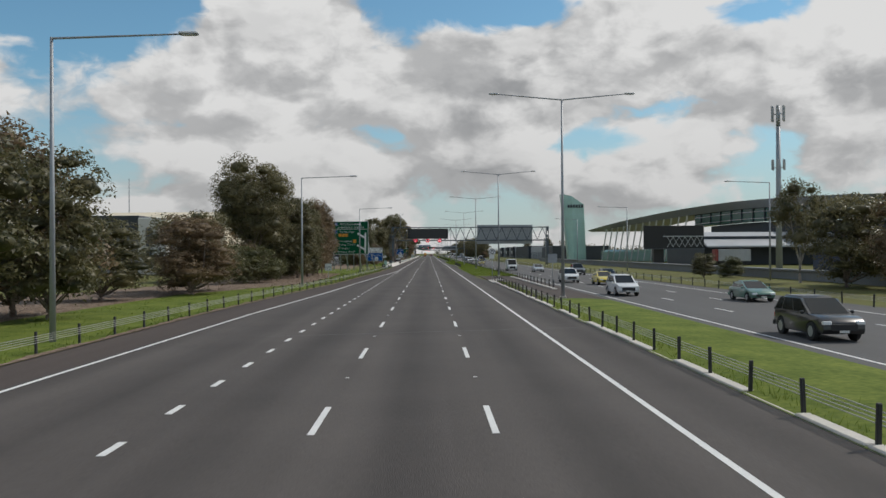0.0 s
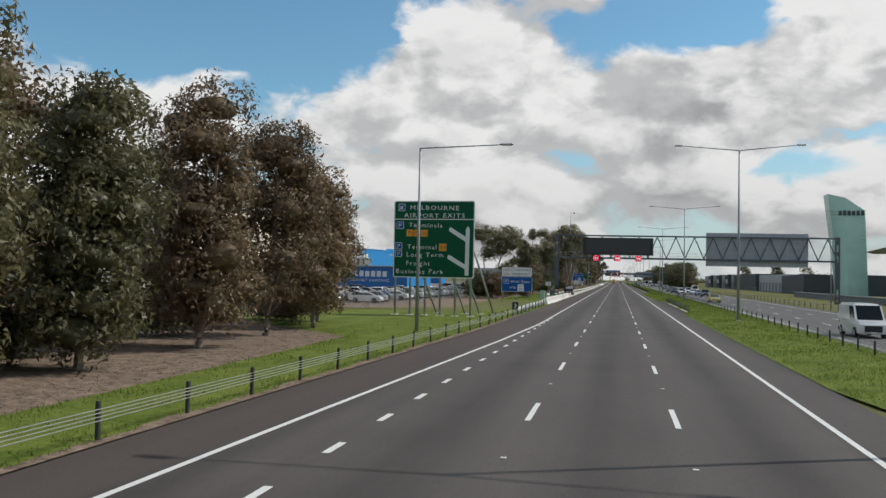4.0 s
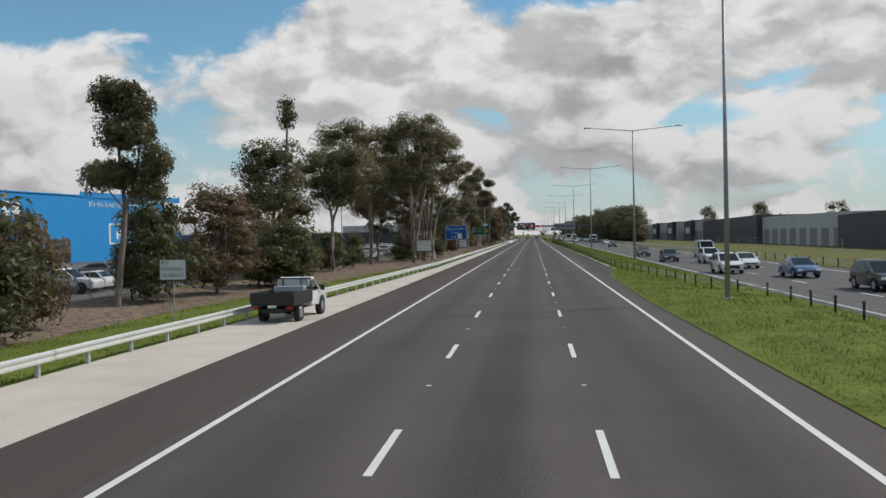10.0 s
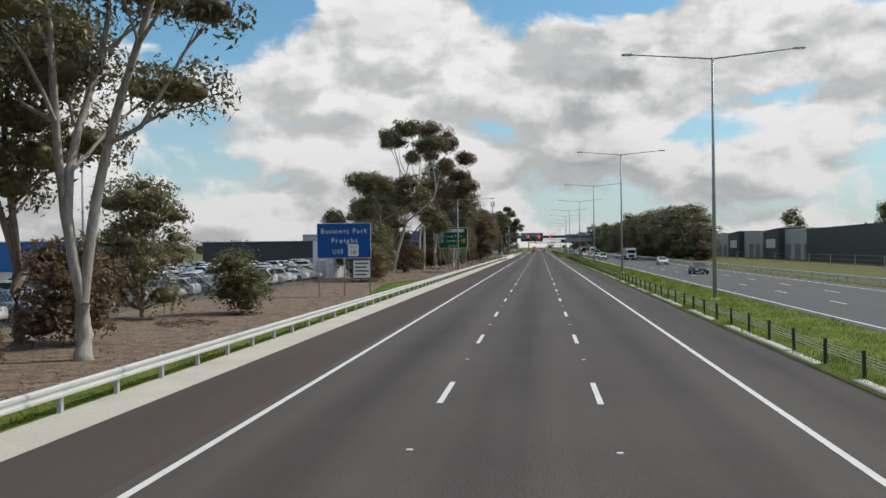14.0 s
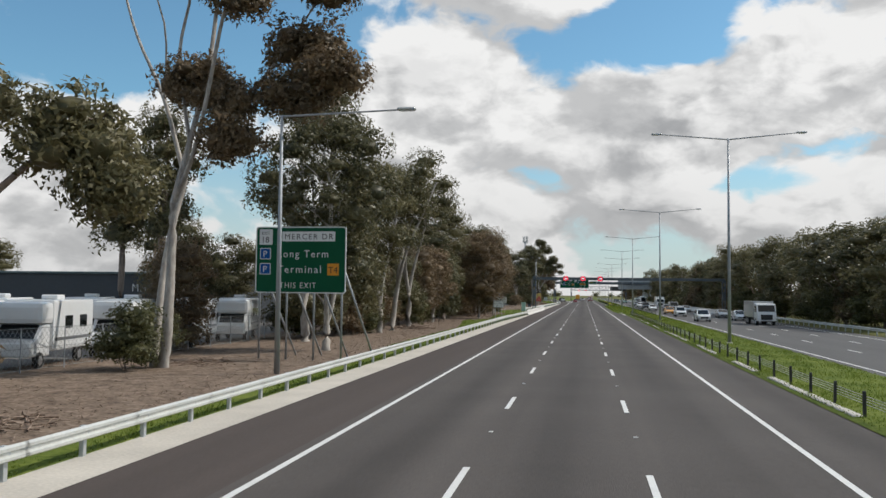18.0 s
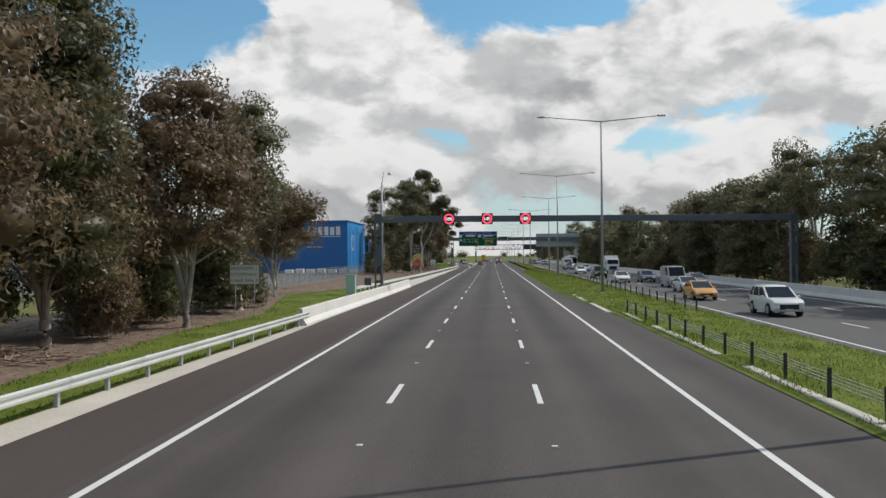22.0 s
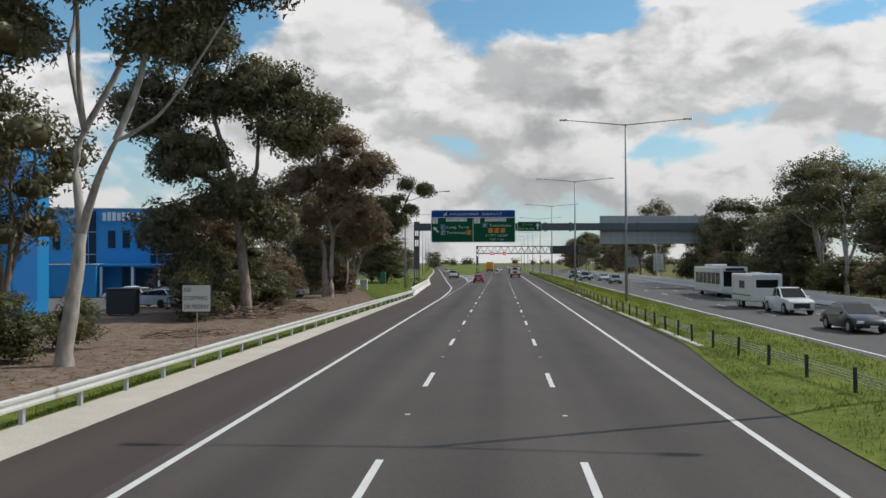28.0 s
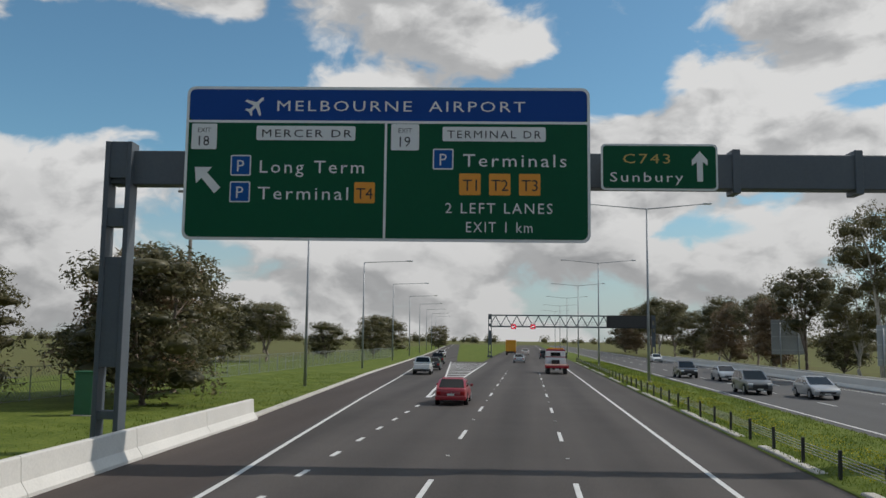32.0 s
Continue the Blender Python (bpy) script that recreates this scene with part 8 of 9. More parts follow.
gw = shed("grey_warehouse", "long grey warehouse with roof vents behind the car park", -185, -74, 300, 352, 8.4, GREYWALL)
for i in range(8):
    v = part("roof_vent", box(-170 + 11.5 * i, -168.6 + 11.5 * i, 302, 303.6, 8.6, 10.2, 0.12), STEEL, gw)
for i in range(6):
    part("wall_post", box(-150 + 13 * i, -149.7 + 13 * i, 299.8, 300.05, 0, 7.0), STEEL, gw)
part("dark_upper", box(-150, -95, 330, 350, 8.6, 11.0), DARKWALL, gw)
canopy = thing("shade_canopy", "dark shade canopy on slim posts over parked cars", "canopy")
part("roof", box(-140, -58, 268, 296, 5.0, 5.25, 0.05), DARKWALL, canopy)
for i in range(8):
    for y in (268.5, 295.5):
        part("post", rod((-139 + 11.5 * i, y, 0), (-139 + 11.5 * i, y, 5.0), 0.08, 0.08, 6), POLE, canopy)
floodlight = thing("floodlight_mast", "slim mast with floodlights above the car park", "floodlight", at=(-66, 292, 0))
part("mast", rod((0, 0, 0), (0, 0, 11.6), 0.14, 0.09, 8), POLE, floodlight)
for s in (-1, 1):
    part("floodlight", box(s * 0.55 - 0.3, s * 0.55 + 0.3, -0.4, 0.1, 11.3, 11.9, 0.05), DARK, floodlight)
part("crossbar", box(-0.8, 0.8, -0.06, 0.06, 11.2, 11.32), POLE, floodlight)
copy_thing(floodlight, pose(-38, 425, 0))

cb = shed("cream_building", "cream rendered building with dark roof edge behind trees", -86, -42, 177, 202, 10.6, CREAM, DARKWALL)
part("gable", extrude_x([(176.9, 10.6), (202.1, 10.6), (189.5, 13.0)], -70, -42.1), CREAM, cb)
for i in range(5):
    part("window", box(-84 + 8 * i, -79.5 + 8 * i, 176.93, 177.05, 5.6, 8.6), WINDOW, cb)
part("fascia", box(-86.2, -72, 176.7, 176.99, 8.8, 10.9), GREYWALL, cb)
for i in range(3):
    part("roof_plant", box(-83 + 4 * i, -80.5 + 4 * i, 182, 185, 10.6, 12.4, 0.1), STEEL, cb)
wb = thing("white_office", "white panelled office block with dark roof band behind a fence", "building")
part("wall", box(-76, -45.6, 148, 176, 0, 9.0, 0.03), GREYWALL, wb)
part("roof_band", box(-76.2, -50.0, 147.8, 176.2, 6.6, 10.4, 0.03), DARKWALL, wb)
part("white_front", box(-50.0, -45.2, 147.2, 150.5, 0, 10.0, 0.25, seg=3), WHITEWALL, wb)
for z in (1.2, 5.0):
    part("slot_window", box(-48.6, -47.5, 147.12, 147.25, z, z + 3.2), WINDOW, wb)
for i in range(4):
    part("window", box(-74 + 5.6 * i, -70.5 + 5.6 * i, 147.9, 148.02, 2.2, 5.2), WINDOW, wb)
part("roof_plant", box(-66, -63, 152, 155, 10.4, 12.0, 0.1), STEEL, wb)
mast2 = thing("radio_mast", "thin lattice radio mast above the roofs", "mast", at=(-92, 262, 0))
part("mast", rod((0, 0, 0), (0, 0, 27), 0.22, 0.10, 6), POLE, mast2)

fw = shed("freight_building", "large blue freight warehouse with white lettering", -58, -31, 744, 769, 11.2, DEEP_SHADED_BLUE, DEEP_SHADED_BLUE)
# road side coloured brighter as if sunlit; the front keeps the shaded blue
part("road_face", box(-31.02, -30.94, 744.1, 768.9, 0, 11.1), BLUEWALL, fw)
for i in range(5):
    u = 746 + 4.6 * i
    part("dark_panel", box(-30.95, -30.91, u, u + 2.2 + 0.8 * (i % 3), 1.0, 10.3 - 0.9 * (i % 2)), DEEP_SHADED_BLUE, fw)
bar_letters(fw, -46.7, 8.2, 1.9, 11, 743.96, 1.32, SIGNWHITE)
part("logo_underline", box(-46.7, -32.3, 743.9, 743.96, 7.85, 7.97), SIGNWHITE, fw)
for x0, x1, z in ((-42.5, -38.5, 6.4), (-40, -36.5, 5.5)):
    part("script_bar", box(x0, x1, 743.92, 743.96, z, z + 0.28), LIGHTWALL, fw)
bm = bmesh.new()
for i in range(28):
    a0, a1 = 2 * math.pi * i / 28, 2 * math.pi * (i + 1) / 28
    bm.faces.new([bm.verts.new((-30.90, 750.5 + r * math.cos(a), 6.6 + r * math.sin(a))) for r, a in ((1.5, a0), (1.8, a0), (1.8, a1), (1.5, a1))])
part("ring_mark", bm, SIGNWHITE, fw)
side = shed("freight_annex", "grey freight annex with a loading canopy", -112, -58.4, 750, 800, 10.4, LIGHTWALL)
part("loading_canopy", box(-100, -52, 726, 744, 6.4, 6.9, 0.05), LIGHTWALL, side)
for i in range(6):
    part("canopy_post", rod((-99 + 9 * i, 727, 0), (-99 + 9 * i, 727, 6.4), 0.12, 0.12, 6), POLE, side)
for i, (x, y) in enumerate(((-47, 701), (-51, 705), (-55, 702), (-60, 706))):
    place(box_truck("white", "white delivery truck parked in the freight yard", 7.5, 3.4, "parked trucks"), x, y, 180 + 8 * (i - 1))
for i in range(7):
    solid("pallet_stack", box(-43 + 2.3 * i, -41.4 + 2.3 * i, 736, 737.6, 0, 0.8 + 0.15 * (i % 2), 0.04), SIGNWHITE, "white wrapped pallet in the freight yard", "pallet", "pallets")

of = thing("freight_office", "bright blue two-storey office with dark glass strips", "building", at=(-42.9, 800.5, 0), rz=14)
part("wall", box(-7.0, 8.6, 0, 13, 0, 9.4, 0.03), OFFICE, of)
part("roof", box(-7.1, 8.7, -0.1, 13.1, 9.4, 9.55, 0.03), LIGHTWALL, of)
part("name_board", box(0.1, 5.0, -0.14, -0.02, 7.9, 9.3, 0.02), OFFICE, of)
bar_letters(of, 0.4, 8.15, 0.92, 9, -0.14, 0.5, SIGNWHITE)
for x, z, h in ((1.0, 5.2, 1.9), (2.5, 5.2, 1.9), (4.0, 5.2, 1.9), (-4.6, 5.0, 2.0), (2.5, 0.3, 2.9)):
    w_ = part("window", box(x, x + 0.7, -0.05, 0.03, z, z + h), WINDOW, of)
    part("window_frame", box(x - 0.06, x, -0.08, -0.02, z, z + h), DARKWALL, w_)
    part("sill", box(x - 0.06, x + 0.76, -0.12, 0.0, z - 0.08, z, 0.01), OFFICE, w_)
for x0, x1, n in ((-1.9, -0.2, 2), (5.3, 8.2, 4)):
    glazing = part("glazed_strip", box(x0, x1, -0.06, 0.05, 3.5, 9.2), WINDOW, of)
    for k in range(n + 1):
        u = x0 + (x1 - x0) * k / n
        part("mullion", box(u - 0.04, u + 0.04, -0.10, -0.05, 3.5, 9.2), OFFICE, glazing)
    for z in (4.5, 6.9):
        part("transom", box(x0, x1, -0.09, -0.05, z, z + 0.08), LIGHTWALL, glazing)
part("entry_block", box(-5.2, 0.4, -3.0, -0.1, 0, 3.4, 0.04), OFFICE, of)
part("entry_coping", box(-5.3, 0.5, -3.1, -0.1, 3.4, 3.52, 0.02), SIGNWHITE, of)
part("porch_roof", box(0.6, 9.4, -2.6, -0.1, 3.2, 3.5, 0.04), OFFICE, of)
part("entry_glass", box(3.8, 8.2, -0.05, 0.02, 0.1, 3.0), WINDOW, of)
for x in (0.75, 3.9, 6.6, 9.2):
    part("porch_column", box(x - 0.12, x + 0.12, -2.5, -2.26, 0, 3.2, 0.02), SIGNWHITE, of)

mk_ = shed("market_building", "low dark market building with grey-green roof behind motorhomes", -75, -36, 540, 575, 5.2, DARKWALL, mat("green_grey_roof", (0.10, 0.14, 0.14), 0.6))
words(mk_, "MARKET", -46.2, 3.4, 0.9, SIGNWHITE, 539.94, width=4.6)
for i in range(3):
    part("text_bar", box(-41 + 1.5 * i, -39.9 + 1.5 * i, 539.92, 539.98, 3.45, 4.3), SIGNWHITE, mk_)

sw = shed("equipment_shed", "white walled equipment shed beside the car park", -26.8, -24.3, 457, 463.5, 4.6, SIGNWHITE)
part("door", box(-26.4, -25.2, 456.93, 457.02, 0, 2.1, 0.01), LIGHTWALL, sw)
up = thing("power_pole", "tall timber power pole with a crossarm", "power pole", at=(-24.4, 873.7, 0))
part("pole", rod((0, 0, -0.1), (0, 0, 15.2), 0.17, 0.11, 9), mat("grey_timber", (0.17, 0.145, 0.125), 0.9, var=0.3, scale=1, fine=8, stretch=(1, 1, 0.15)), up)
part("crossarm", box(-1.1, 1.1, -0.06, 0.06, 14.3, 14.46, 0.01), bpy.data.materials["grey_timber"], up)
for x in (-1.0, -0.4, 0.4, 1.0):
    part("insulator", rod((x, 0, 14.46), (x, 0, 14.66), 0.05, 0.035, 6), SIGNWHITE, up)

# sheds beyond the oncoming lanes: alternating pale and charcoal walls
for y0, y1, dark, h in ((384, 420, 1, 6.4), (420, 477, 0, 6.6), (477, 545, 1, 7.2), (545, 566, 0, 7.0), (566, 580, 1, 7.4), (580, 606, 0, 7.0), (606, 620, 1, 7.4), (620, 650, 0, 7.0), (650, 664, 1, 7.4), (664, 700, 0, 7.0)):
    s_ = thing("industrial_unit", "charcoal clad industrial unit with slanted parapet" if dark else "pale grey clad industrial unit", "building", "industrial units")
    xf = 57.2 if dark else 58.6
    part("wall", extrude_x([(y0, 0), (y1, 0), (y1, h - (0.5 if dark else 0.0)), (y0, h)], xf, xf + 26, None), DARKWALL if dark else LIGHTWALL, s_)
    if dark and y1 - y0 < 20:
        part("sign_board", box(xf - 0.08, xf, y0 + 3, y1 - 3, 2.6, 4.8), SIGNWHITE, s_)
    if not dark:
        for i in range(int((y1 - y0) / 7)):
            part("roller_door", box(xf - 0.05, xf, y0 + 2 + 7 * i, y0 + 6.2 + 7 * i, 0, 3.6), GREYWALL, s_)
fence_r = thing("fence", "low grey mesh fence in front of the industrial units", "fence", kind="structure")
for i in range(30):
    part("fence_post", box(43.95, 44.05, 380 + 10 * i, 380.1 + 10 * i, 0, 1.9), POLE, fence_r)
for z in (0.5, 1.2, 1.85):
    part("fence_rail", box(43.98, 44.02, 380, 676, z, z + 0.04), POLE, fence_r)

# showroom with curved roof and green glass tower
zt = thing("glass_tower", "tapering pale green glass tower beside the showroom", "tower", at=(60.5, 345, 0))
bm = bmesh.new()
rings = []
for k in range(10):
    u = k / 9
    w0, w1 = -2.9 - 2.9 * u ** 1.4, 4.3 - 0.9 * u
    z = 25.2 * u
    tip = 2.2 * u ** 3
    rings.append([bm.verts.new(p) for p in ((w0, -2.4, z + tip), (w0 * 0.3, -3.6, z + tip * 0.5), (w1, -2.4, z - tip), (w1, 2.4, z - tip), (w0, 2.4, z + tip))])
for r, s in zip(rings, rings[1:]):
    for i in range(5):
        bm.faces.new((r[i], r[(i + 1) % 5], s[(i + 1) % 5], s[i]))
bm.faces.new(rings[-1])
part("glass_skin", bm, GREENGLASS, zt)
for k in range(22):
    u = k / 23
    part("floor_band", box(-2.95 - 2.9 * u ** 1.4, 4.35 - 0.9 * u, -2.9, 2.5, 25.2 * u - 0.03, 25.2 * u + 0.03), mat("tower_band", (0.35, 0.48, 0.42), 0.4) if k == 0 else bpy.data.materials["tower_band"], zt)
bar_letters(zt, -3.4, 21.6, 1.3, 6, -3.7, 1.1, DARKWALL)
sr = thing("showroom", "glass showroom with a long curved metal roof", "building")
roof_z = lin((185, 16.4), (210, 17.6), (225, 18.2), (240, 18.5), (255, 18.6), (270, 18.3), (285, 17.8), (300, 17.1), (315, 16.2), (330, 15.2), (345, 13.9), (358, 12.6))
roof_x = lin((185, 112), (358, 69.6))
deep = lin((185, 2.4), (300, 2.2), (340, 1.5), (358, 0.5))
ROOFEDGE = mat("roof_edge", (0.33, 0.335, 0.335), 0.5, 0.2, var=0.1, scale=0.4)
bm = bmesh.new()
rings = []
for y in steps(185, 358, 5):
    x, z, d = roof_x(y), roof_z(y), deep(y)
    rings.append([bm.verts.new(p) for p in ((x - 1.5, y, z), (x + 24, y, z + 0.4), (x + 24, y, z - 0.4), (x + 0.6, y, z - d))])
for r, s in zip(rings, rings[1:]):
    for i in range(4):
        bm.faces.new((r[i], r[(i + 1) % 4], s[(i + 1) % 4], s[i]))
bm.faces.new(rings[0])
bm.faces.new(rings[-1][::-1])
bmesh.ops.recalc_face_normals(bm, faces=bm.faces)
part("curved_roof", bm, ROOFEDGE, sr)
for i in range(13):
    y = 292 + 5.0 * i
    part("raking_column", rod((roof_x(y) + 2, y, 0), (roof_x(y) + 2.5, y - 8, roof_z(y - 8) - deep(y - 8) + 0.1), 0.22, 0.28, 6), SIGNWHITE, sr)
part("upper_glass", sweep([(0, -5.6), (3, -5.6), (3, -1.0), (0, -1.0)], steps(188, 282, 8), lambda y: roof_x(y) + 2.0, lambda y: roof_z(y) - 0.6), DARKGREENGLASS, sr)
for i in range(17):
    y = 190 + 5.5 * i
    part("mullion", box(roof_x(y) + 1.6, roof_x(y) + 1.95, y, y + 0.2, roof_z(y) - 6.2, roof_z(y) - 1.6), DARKWALL, sr)
for k in (2, 4):
    part("transom", sweep([(1.7, -k), (1.98, -k), (1.98, 0.15 - k), (1.7, 0.15 - k)], steps(188, 282, 8), roof_x, lambda y: roof_z(y) - 1.4), STEEL, sr)
part("lower_glass", sweep([(0, 0), (2, 0), (2, 4.4), (0, 3.6)], steps(296, 356, 8), lambda y: roof_x(y) + 4), GREENGLASS, sr)
for k in range(7):
    part("louvre", sweep([(3.5, 0), (3.9, 0), (3.9, 0.16), (3.5, 0.16)], steps(296, 356, 8), roof_x, lambda y, k=k: 0.4 + 0.55 * k), mat("louvre_pale", (0.38, 0.50, 0.45), 0.5) if k == 0 else bpy.data.materials["louvre_pale"], sr)
part("dark_wing", box(71.6, 128, 216, 250, 0, 7.4, 0.05), DARKWALL, sr)
part("wing_roof", extrude_x([(210.5, 4.5), (210.5, 4.9), (222, 8.6), (252, 8.6), (252, 7.6), (222, 7.6)], 70.6, 130), ROOF, sr)
part("inner_floor", sweep([(4, -3.6), (24, -3.6), (24, 0), (4, 0)], steps(188, 276, 8), roof_x, lambda y: roof_z(y) - 6.4), DARKWALL, sr)
tr_ = thing("semi_trailer", "white and rust-red freight trailer parked by the showroom", "trailer")
part("box_body", box(72, 80, 206.5, 209, 1.1, 4.0, 0.05), LIGHTWALL, tr_)
part("red_end", box(71.2, 71.98, 206.5, 209, 1.1, 4.0, 0.05), mat("rust_red", (0.28, 0.06, 0.05), 0.7, var=0.2), tr_)
part("chassis", box(71.5, 80, 207, 208.5, 0.8, 1.1), DARKWALL, tr_)
for x in (73, 74.3, 78.5):
    part("wheel", rod((x, 206.6, 0.5), (x, 206.95, 0.5), 0.5, 0.5, 14), DARK, tr_)
    part("wheel", rod((x, 208.6, 0.5), (x, 208.95, 0.5), 0.5, 0.5, 14), DARK, tr_)
bb = thing("billboard", "dark back of a large billboard on a steel stem", "billboard", at=(58, 197, 0))
part("panel", box(-7.1, 7.1, -0.6, -0.3, 4.2, 9.6, 0.03), DARK, bb)
part("stem", box(-4.6, -2.2, 0.0, 1.6, 0, 9.2, 0.05), DARK, bb)
for i in range(6):
    part("truss_bar", bar((-1.6 + 1.4 * i, -0.7, 4.6), (-0.2 + 1.4 * i, -0.7, 7.0), 0.1, 0.1), STEEL, bb)
    part("truss_bar", bar((-0.2 + 1.4 * i, -0.7, 4.6), (-1.6 + 1.4 * i, -0.7, 7.0), 0.1, 0.1), STEEL, bb)
part("catwalk", box(-7.1, 7.1, -1.3, -0.6, 4.1, 4.25), GANTRY, bb)
part("light_rail", box(-2.6, 7.0, -0.9, -0.7, 7.0, 7.2), STEEL, bb)
cell = thing("mobile_mast", "tall grey mobile phone mast with antenna panels", "mast", at=(57.5, 136, 0))
part("mast", rod((0, 0, 0), (0, 0, 25.5), 0.55, 0.32, 10), POLE, cell)
for z in (26.2, 17.5):
    head = part("head_frame", rod((0, 0, z - 2.4), (0, 0, z + 0.9), 0.35, 0.35, 8), POLE, cell)
    for i in range(6):
        a = 2 * math.pi * i / 6
        part("antenna_panel", box(1.0 * math.cos(a) - 0.14, 1.0 * math.cos(a) + 0.14, 1.0 * math.sin(a) - 0.12, 1.0 * math.sin(a) + 0.12, z - 1.6 if z > 20 else z - 0.8, z + 0.9, 0.04), LIGHTWALL, head)
        part("antenna_arm", rod((0, 0, z - 0.4), (math.cos(a), math.sin(a), z - 0.4), 0.04, 0.04, 5), POLE, head)
mast_l = thing("mobile_mast", "grey mobile phone mast above roadside trees", "mast", at=(-26.3, 847, 0))
part("mast", rod((0, 0, 0), (0, 0, 28), 0.5, 0.35, 10), POLE, mast_l)
for i in range(6):
    a = 2 * math.pi * i / 6
    part("antenna_panel", box(1.0 * math.cos(a) - 0.16, 1.0 * math.cos(a) + 0.16, 1.0 * math.sin(a) - 0.12, 1.0 * math.sin(a) + 0.12, 27.2, 30.2, 0.04), LIGHTWALL, mast_l)
    part("antenna_arm", rod((0, 0, 27.8), (math.cos(a), math.sin(a), 28.2), 0.05, 0.05, 5), POLE, mast_l)
navy = shed("navy_shed", "long dark blue shed behind roadside trees", 52, 58, 40, 112, 3.6, mat("navy_cladding", (0.02, 0.035, 0.08), 0.6, var=0.1))
low = shed("low_wall", "long low wall beyond the oncoming verge", 44, 44.6, 60, 330, 1.1, GREYWALL, GREYWALL)
for x, y, w, z0, z1 in ((31.6, 926, 4.4, 2.2, 6.6), (33.2, 897, 2.2, 1.6, 5.4)):
    bk_ = thing("road_sign", "grey back of a large road sign on two posts", "road sign", "sign backs", at=(x, y, 0))
    part("panel", box(0, w, 0, 0.08, z0, z1, 0.02), SIGNBACK, bk_)
    for u in (0.25 * w, 0.75 * w):
        part("post", rod((u, -0.08, 0), (u, -0.08, z1 - 0.3), 0.09, 0.09, 8), POLE, bk_)
    for i in range(3):
        part("stiffener", box(0.05, w - 0.05, -0.05, 0.0, z0 + 0.5 + i * (z1 - z0 - 1) / 2, z0 + 0.6 + i * (z1 - z0 - 1) / 2), STEEL, bk_)

# car parks
solid("carpark_ground", strip(steps(182, 640, 8), lambda y: -140.0, lambda y: -27.5 if y < 340 else (-25.0 if y < 464 else -90.0), -0.03, 4), CARPARK, "grey asphalt car park", "car park", kind="structure")
solid("yard_ground", strip(steps(640, 745, 8), lambda y: -130.0, lambda y: -24.5, -0.03, 4), CARPARK, "grey asphalt freight yard", "yard", kind="structure")
solid("yard_ground", strip(steps(465, 600, 8), lambda y: -90.0, lambda y: -24.0, -0.032, 4), CARPARK, "asphalt yard with motorhomes", "yard", kind="structure")
solid("yard_ground", strip(steps(745, 882, 8), lambda y: -95.0, lambda y: -25.0 if y < 838 else -42.0, -0.032, 4), CARPARK, "asphalt yard beside the blue office", "yard", kind="structure")
PARK = "parked cars"
proto = [car(k, p, "parked %s %s in the airport car park" % (p, {"suv": "SUV", "ute": "pickup"}.get(k, k)), "car", PARK, True) for k, p in (("suv", "white"), ("sedan", "silver"), ("hatch", "white"), ("sedan", "white"), ("suv", "black"), ("hatch", "grey"), ("ute", "white"), ("sedan", "white"), ("suv", "silver"), ("hatch", "silver"), ("sedan", "navy"), ("suv", "grey"))]
spots = []
for x, y0, y1 in ((-31.0, 206, 264), (-36.6, 206, 264), (-47.0, 222, 262), (-33, 291, 352), (-46, 296, 356)):
    y = y0
    while y < y1:
        if random.random() < (0.9 if x > -40 else 0.62):
            spots.append((x + random.uniform(-0.25, 0.25), y, 90 if random.random() < 0.5 else -90))
        y += 2.85 if x > -40 else 4.2
for x, y0, y1 in ((-27.6, 362, 462), (-33.4, 372, 458), (-45, 380, 450)):
    y = y0
    while y < y1:
        if random.random() < (0.88 if x > -34 else 0.55):
            spots.append((x + random.uniform(-0.25, 0.25), y, 90 if random.random() < 0.5 else -90))
        y += 3.0 if x > -30 else 4.2
for x, y0, y1 in ((-31.5, 438, 458), (-37, 442, 470), (-42.6, 444, 480), (-51, 446, 495), (-56.6, 446, 500), (-38.5, 488, 522), (-45, 486, 530)):
    y = y0
    while y < y1:
        if random.random() < 0.9:
            spots.append((x + random.uniform(-0.25, 0.25), y, 90 if random.random() < 0.5 else -90))
        y += 2.95 if x > -50 else 3.9
for x, y, r in ((-34.2, 788.5, 72), (-30.5, 789, 75), (-28.0, 792, 70), (-33, 795, 75), (-21.8, 798, 85), (-22.4, 801, 80), (-30.2, 804, 80), (-40, 838, 100), (-27.6, 779, 75), (-25.2, 783, 70), (-24.6, 787, 78), (-31.5, 783.5, 70), (-43, 211, 90), (-43.4, 215.5, -90), (-49, 213, 90)):
    spots.append((x, y, r))
used = [False] * len(proto)
for i, (x, y, r) in enumerate(spots):
    k = (i * 5 + int(y)) % len(proto)
    if x > -46 and 425 < y < 530:
        k = (0, 2, 3, 6, 7, 0, 8)[i % 7]
    if not used[k]:
        place(proto[k], x, y, r)
        used[k] = True
    else:
        copy_thing(proto[k], pose(x, y, 0.003, 0, 0, r))
for k, u in enumerate(used):
    if not u:
        place(proto[k], -60, 380 + 6 * k, 90)
place(car("van", "white", "white parked van beyond the verge", "van", PARK), -38.8, 832, 160)


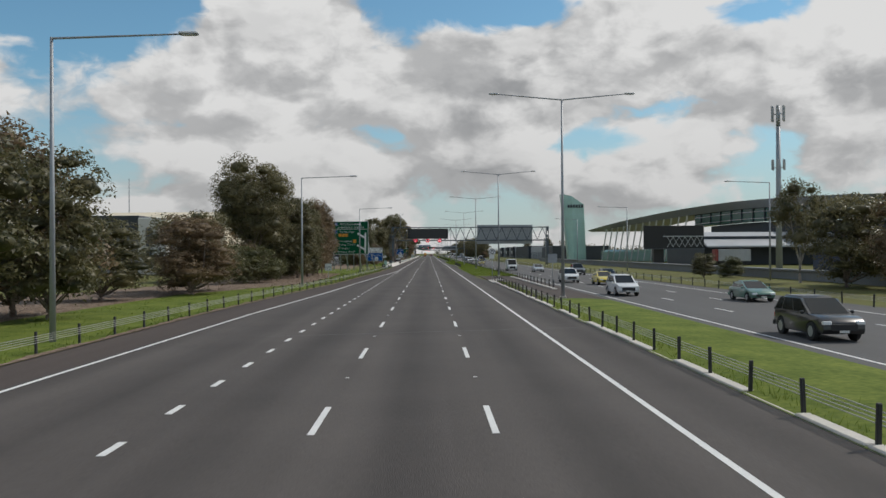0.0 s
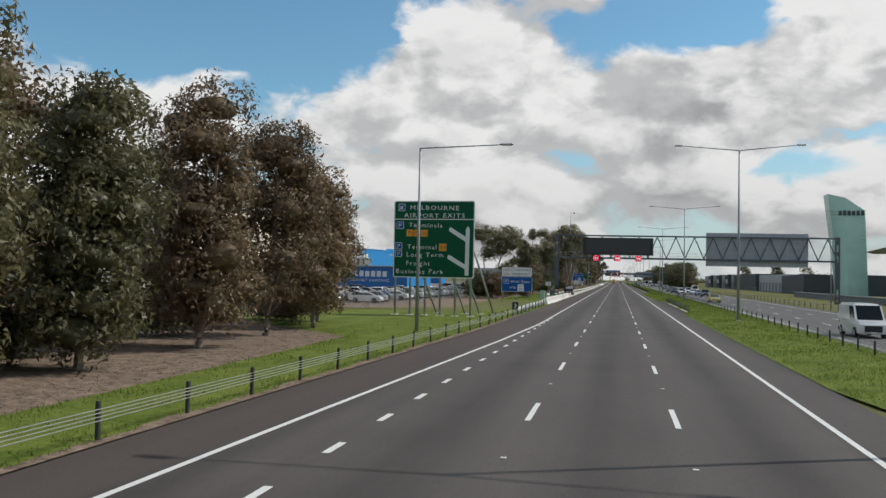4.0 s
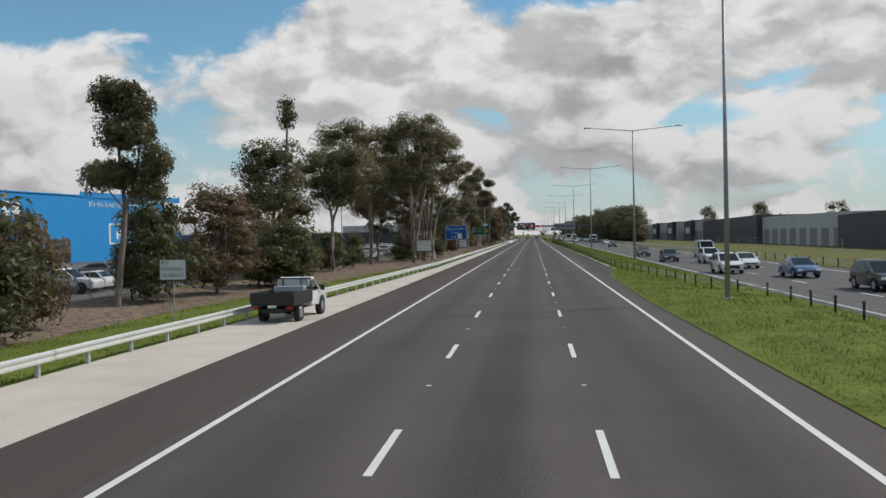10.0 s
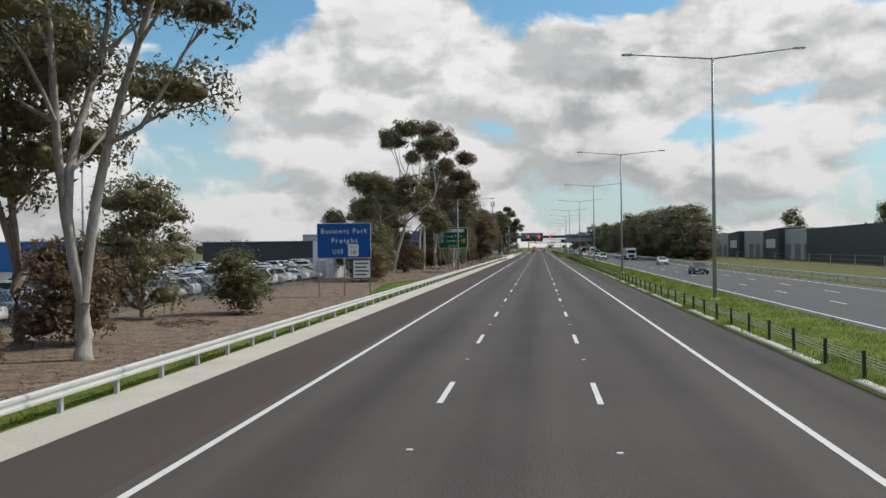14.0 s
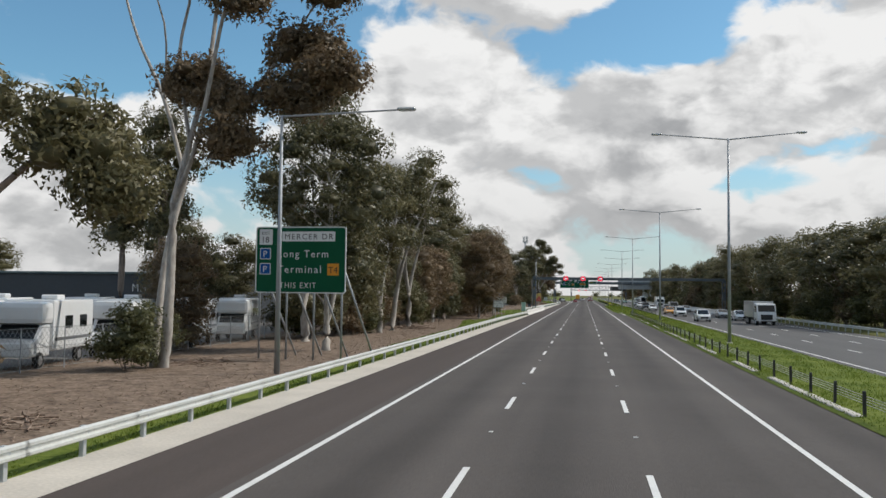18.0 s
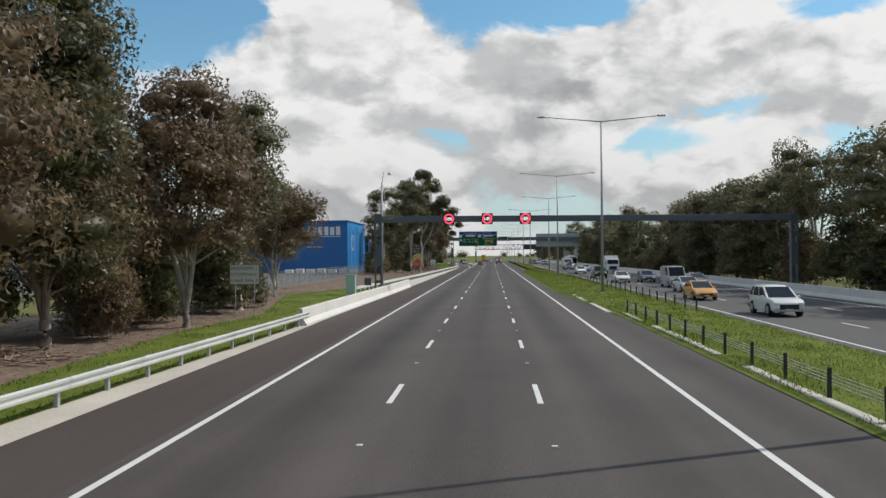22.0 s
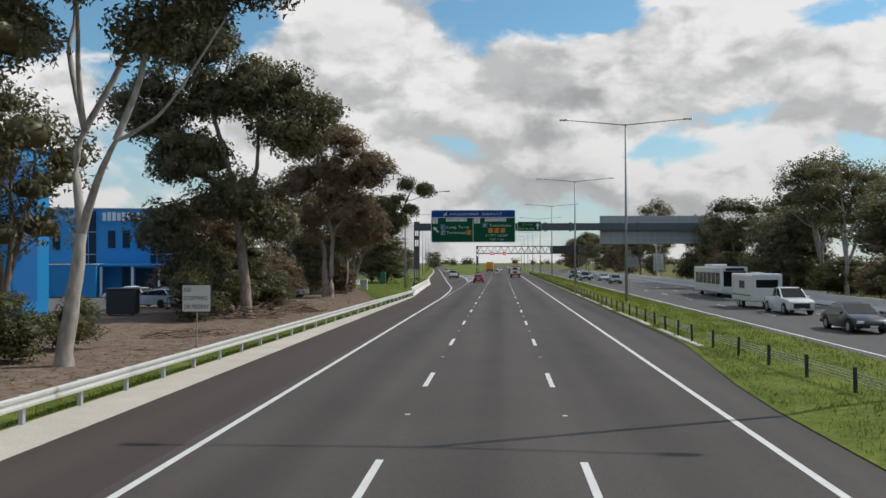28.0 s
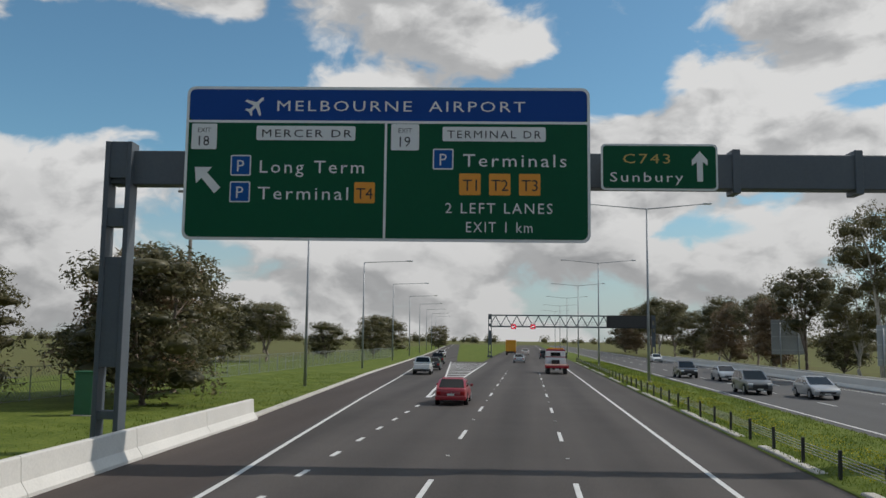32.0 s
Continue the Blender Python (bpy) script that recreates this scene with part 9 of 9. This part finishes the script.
def motorhome():
    t = thing("motorhome", "white parked motorhome with side stripes", "motorhome", "parked motorhomes")
    wh = PAINTS["white"]
    part("body", box(-1.15, 1.15, -3.3, 1.6, 0.7, 3.05, 0.12, seg=2), wh, t)
    part("over_cab", box(-1.12, 1.12, 1.4, 2.7, 1.95, 2.95, 0.25, seg=2), wh, t)
    part("cab", extrude_x([(1.5, 0.5), (1.5, 1.95), (2.3, 1.95), (3.0, 1.3), (3.6, 1.15), (3.7, 0.55)], -0.98, 0.98, None, 0.06), wh, t)
    quad_part("windscreen", [(-0.85, 2.98, 1.34), (0.85, 2.98, 1.34), (0.82, 2.36, 1.9), (-0.82, 2.36, 1.9)][::-1], GLASS, t, 0.03)
    for s in (-1, 1):
        for y in (-2.4, -0.6):
            part("side_window", box(min(s * 1.14, s * 1.165), max(s * 1.14, s * 1.165), y, y + 0.9, 1.7, 2.3, 0.008), GLASS, t)
        part("side_stripe", box(min(s * 1.14, s * 1.158), max(s * 1.14, s * 1.158), -3.1, 1.4, 1.15, 1.3), PAINTS["grey"], t)
        for y in (-1.8, 2.7):
            wheel(t, s * 0.95, y, 0.36)
    part("air_unit", box(-0.4, 0.4, -1.5, -0.6, 3.04, 3.28, 0.05), wh, t)
    return t


mh = place(motorhome(), -24.9, 488.5, -155)
for x, y, r in ((-25.0, 495.0, -168), (-25.0, 502.5, -166), (-25.0, 510, -168), (-24.8, 517.5, -165), (-31.5, 500, -160), (-31.5, 509, -158), (-26.5, 480.5, -165)):
    copy_thing(mh, pose(x, y, 0.003, 0, 0, r))

# chain-link fences
MESH_WIRE = mat("fence_wire", (0.30, 0.31, 0.31), 0.5, 0.4)
for x, a, b in ((-26.6, 188, 345), (-23.6, 352, 462), (-22.8, 466, 530), (-23.0, 536, 600), (-23.5, 650, 735), (-23.2, 775, 818), (-26, 845, 980)):
    f = thing("chain_link_fence", "grey chain-link fence on slim posts", "fence", kind="structure")
    n = steps(a, b, 3.0)
    for y in n:
        part("fence_post", rod((x, y, 0), (x, y, 1.9), 0.03, 0.03, 5), POLE, f)
    for z in (0.1, 1.0, 1.85):
        part("fence_rail", box(x - 0.012, x + 0.012, a, b, z, z + 0.02), MESH_WIRE, f)
    bm = bmesh.new()
    y = a
    while y < b - 1.9:
        for s in (1, -1):
            v0, v1 = (0.1, 1.9) if s > 0 else (1.9, 0.1)
            bar((x, y, v0), (x, y + 1.8, v1), 0.008, 0.008, bm)
        y += 0.30
    o = part("mesh_wire", bm, MESH_WIRE, f)
    tagged(o, kind="stuff")

# concrete plinth with mesh above, a pale shed behind it, and a dark bin in the office yard
pl = thing("plinth_fence", "chain-link fence on a low pale concrete plinth", "fence", kind="structure")
corners = ((-20.9, 825.0), (-21.7, 830.0), (-22.4, 840.0), (-22.6, 848.0))
for (xa, ya), (xb, yb) in zip(corners, corners[1:]):
    part("plinth", bar((xa, ya, 0.35), (xb, yb, 0.35), 0.18, 0.9), LIGHTWALL, pl)
    n = max(2, int((yb - ya) / 2.6))
    for i in range(n):
        u = i / n
        part("fence_post", rod((xa + (xb - xa) * u, ya + (yb - ya) * u, 0.7), (xa + (xb - xa) * u, ya + (yb - ya) * u, 2.6), 0.03, 0.03, 5), POLE, pl)
    for z in (1.0, 2.55):
        part("fence_rail", bar((xa, ya, z), (xb, yb, z), 0.025, 0.025), MESH_WIRE, pl)
    bm = bmesh.new()
    m = int((yb - ya) / 0.3)
    for i in range(m - 5):
        for v0, v1 in ((0.82, 2.55), (2.55, 0.82)):
            u, w = i / m, (i + 5.5) / m
            bar((xa + (xb - xa) * u, ya + (yb - ya) * u, v0), (xa + (xb - xa) * min(1, w), ya + (yb - ya) * min(1, w), v1), 0.008, 0.008, bm)
    tagged(part("mesh_wire", bm, MESH_WIRE, pl), kind="stuff")
ps = shed("pump_shed", "small pale shed behind the plinth fence", -27.3, -24.6, 836.6, 840, 3.0, LIGHTWALL)
part("door", box(-26.5, -25.5, 836.53, 836.62, 0.02, 2.1, 0.01), GREYWALL, ps)
wbin = thing("waste_bin", "large dark waste bin in the office yard", "bin", at=(-25.4, 768.4, 0), rz=12)
part("body", box(-0.95, 0.95, -0.7, 0.7, 0.12, 1.75, 0.05), DARKWALL, wbin)
part("lid", box(-1.0, 1.0, -0.75, 0.75, 1.75, 1.86, 0.04), DARKWALL, wbin)
for x in (-0.75, 0.75):
    part("wheel", rod((x - 0.05, -0.5, 0.1), (x + 0.05, -0.5, 0.1), 0.1, 0.1, 10), DARKWALL, wbin)
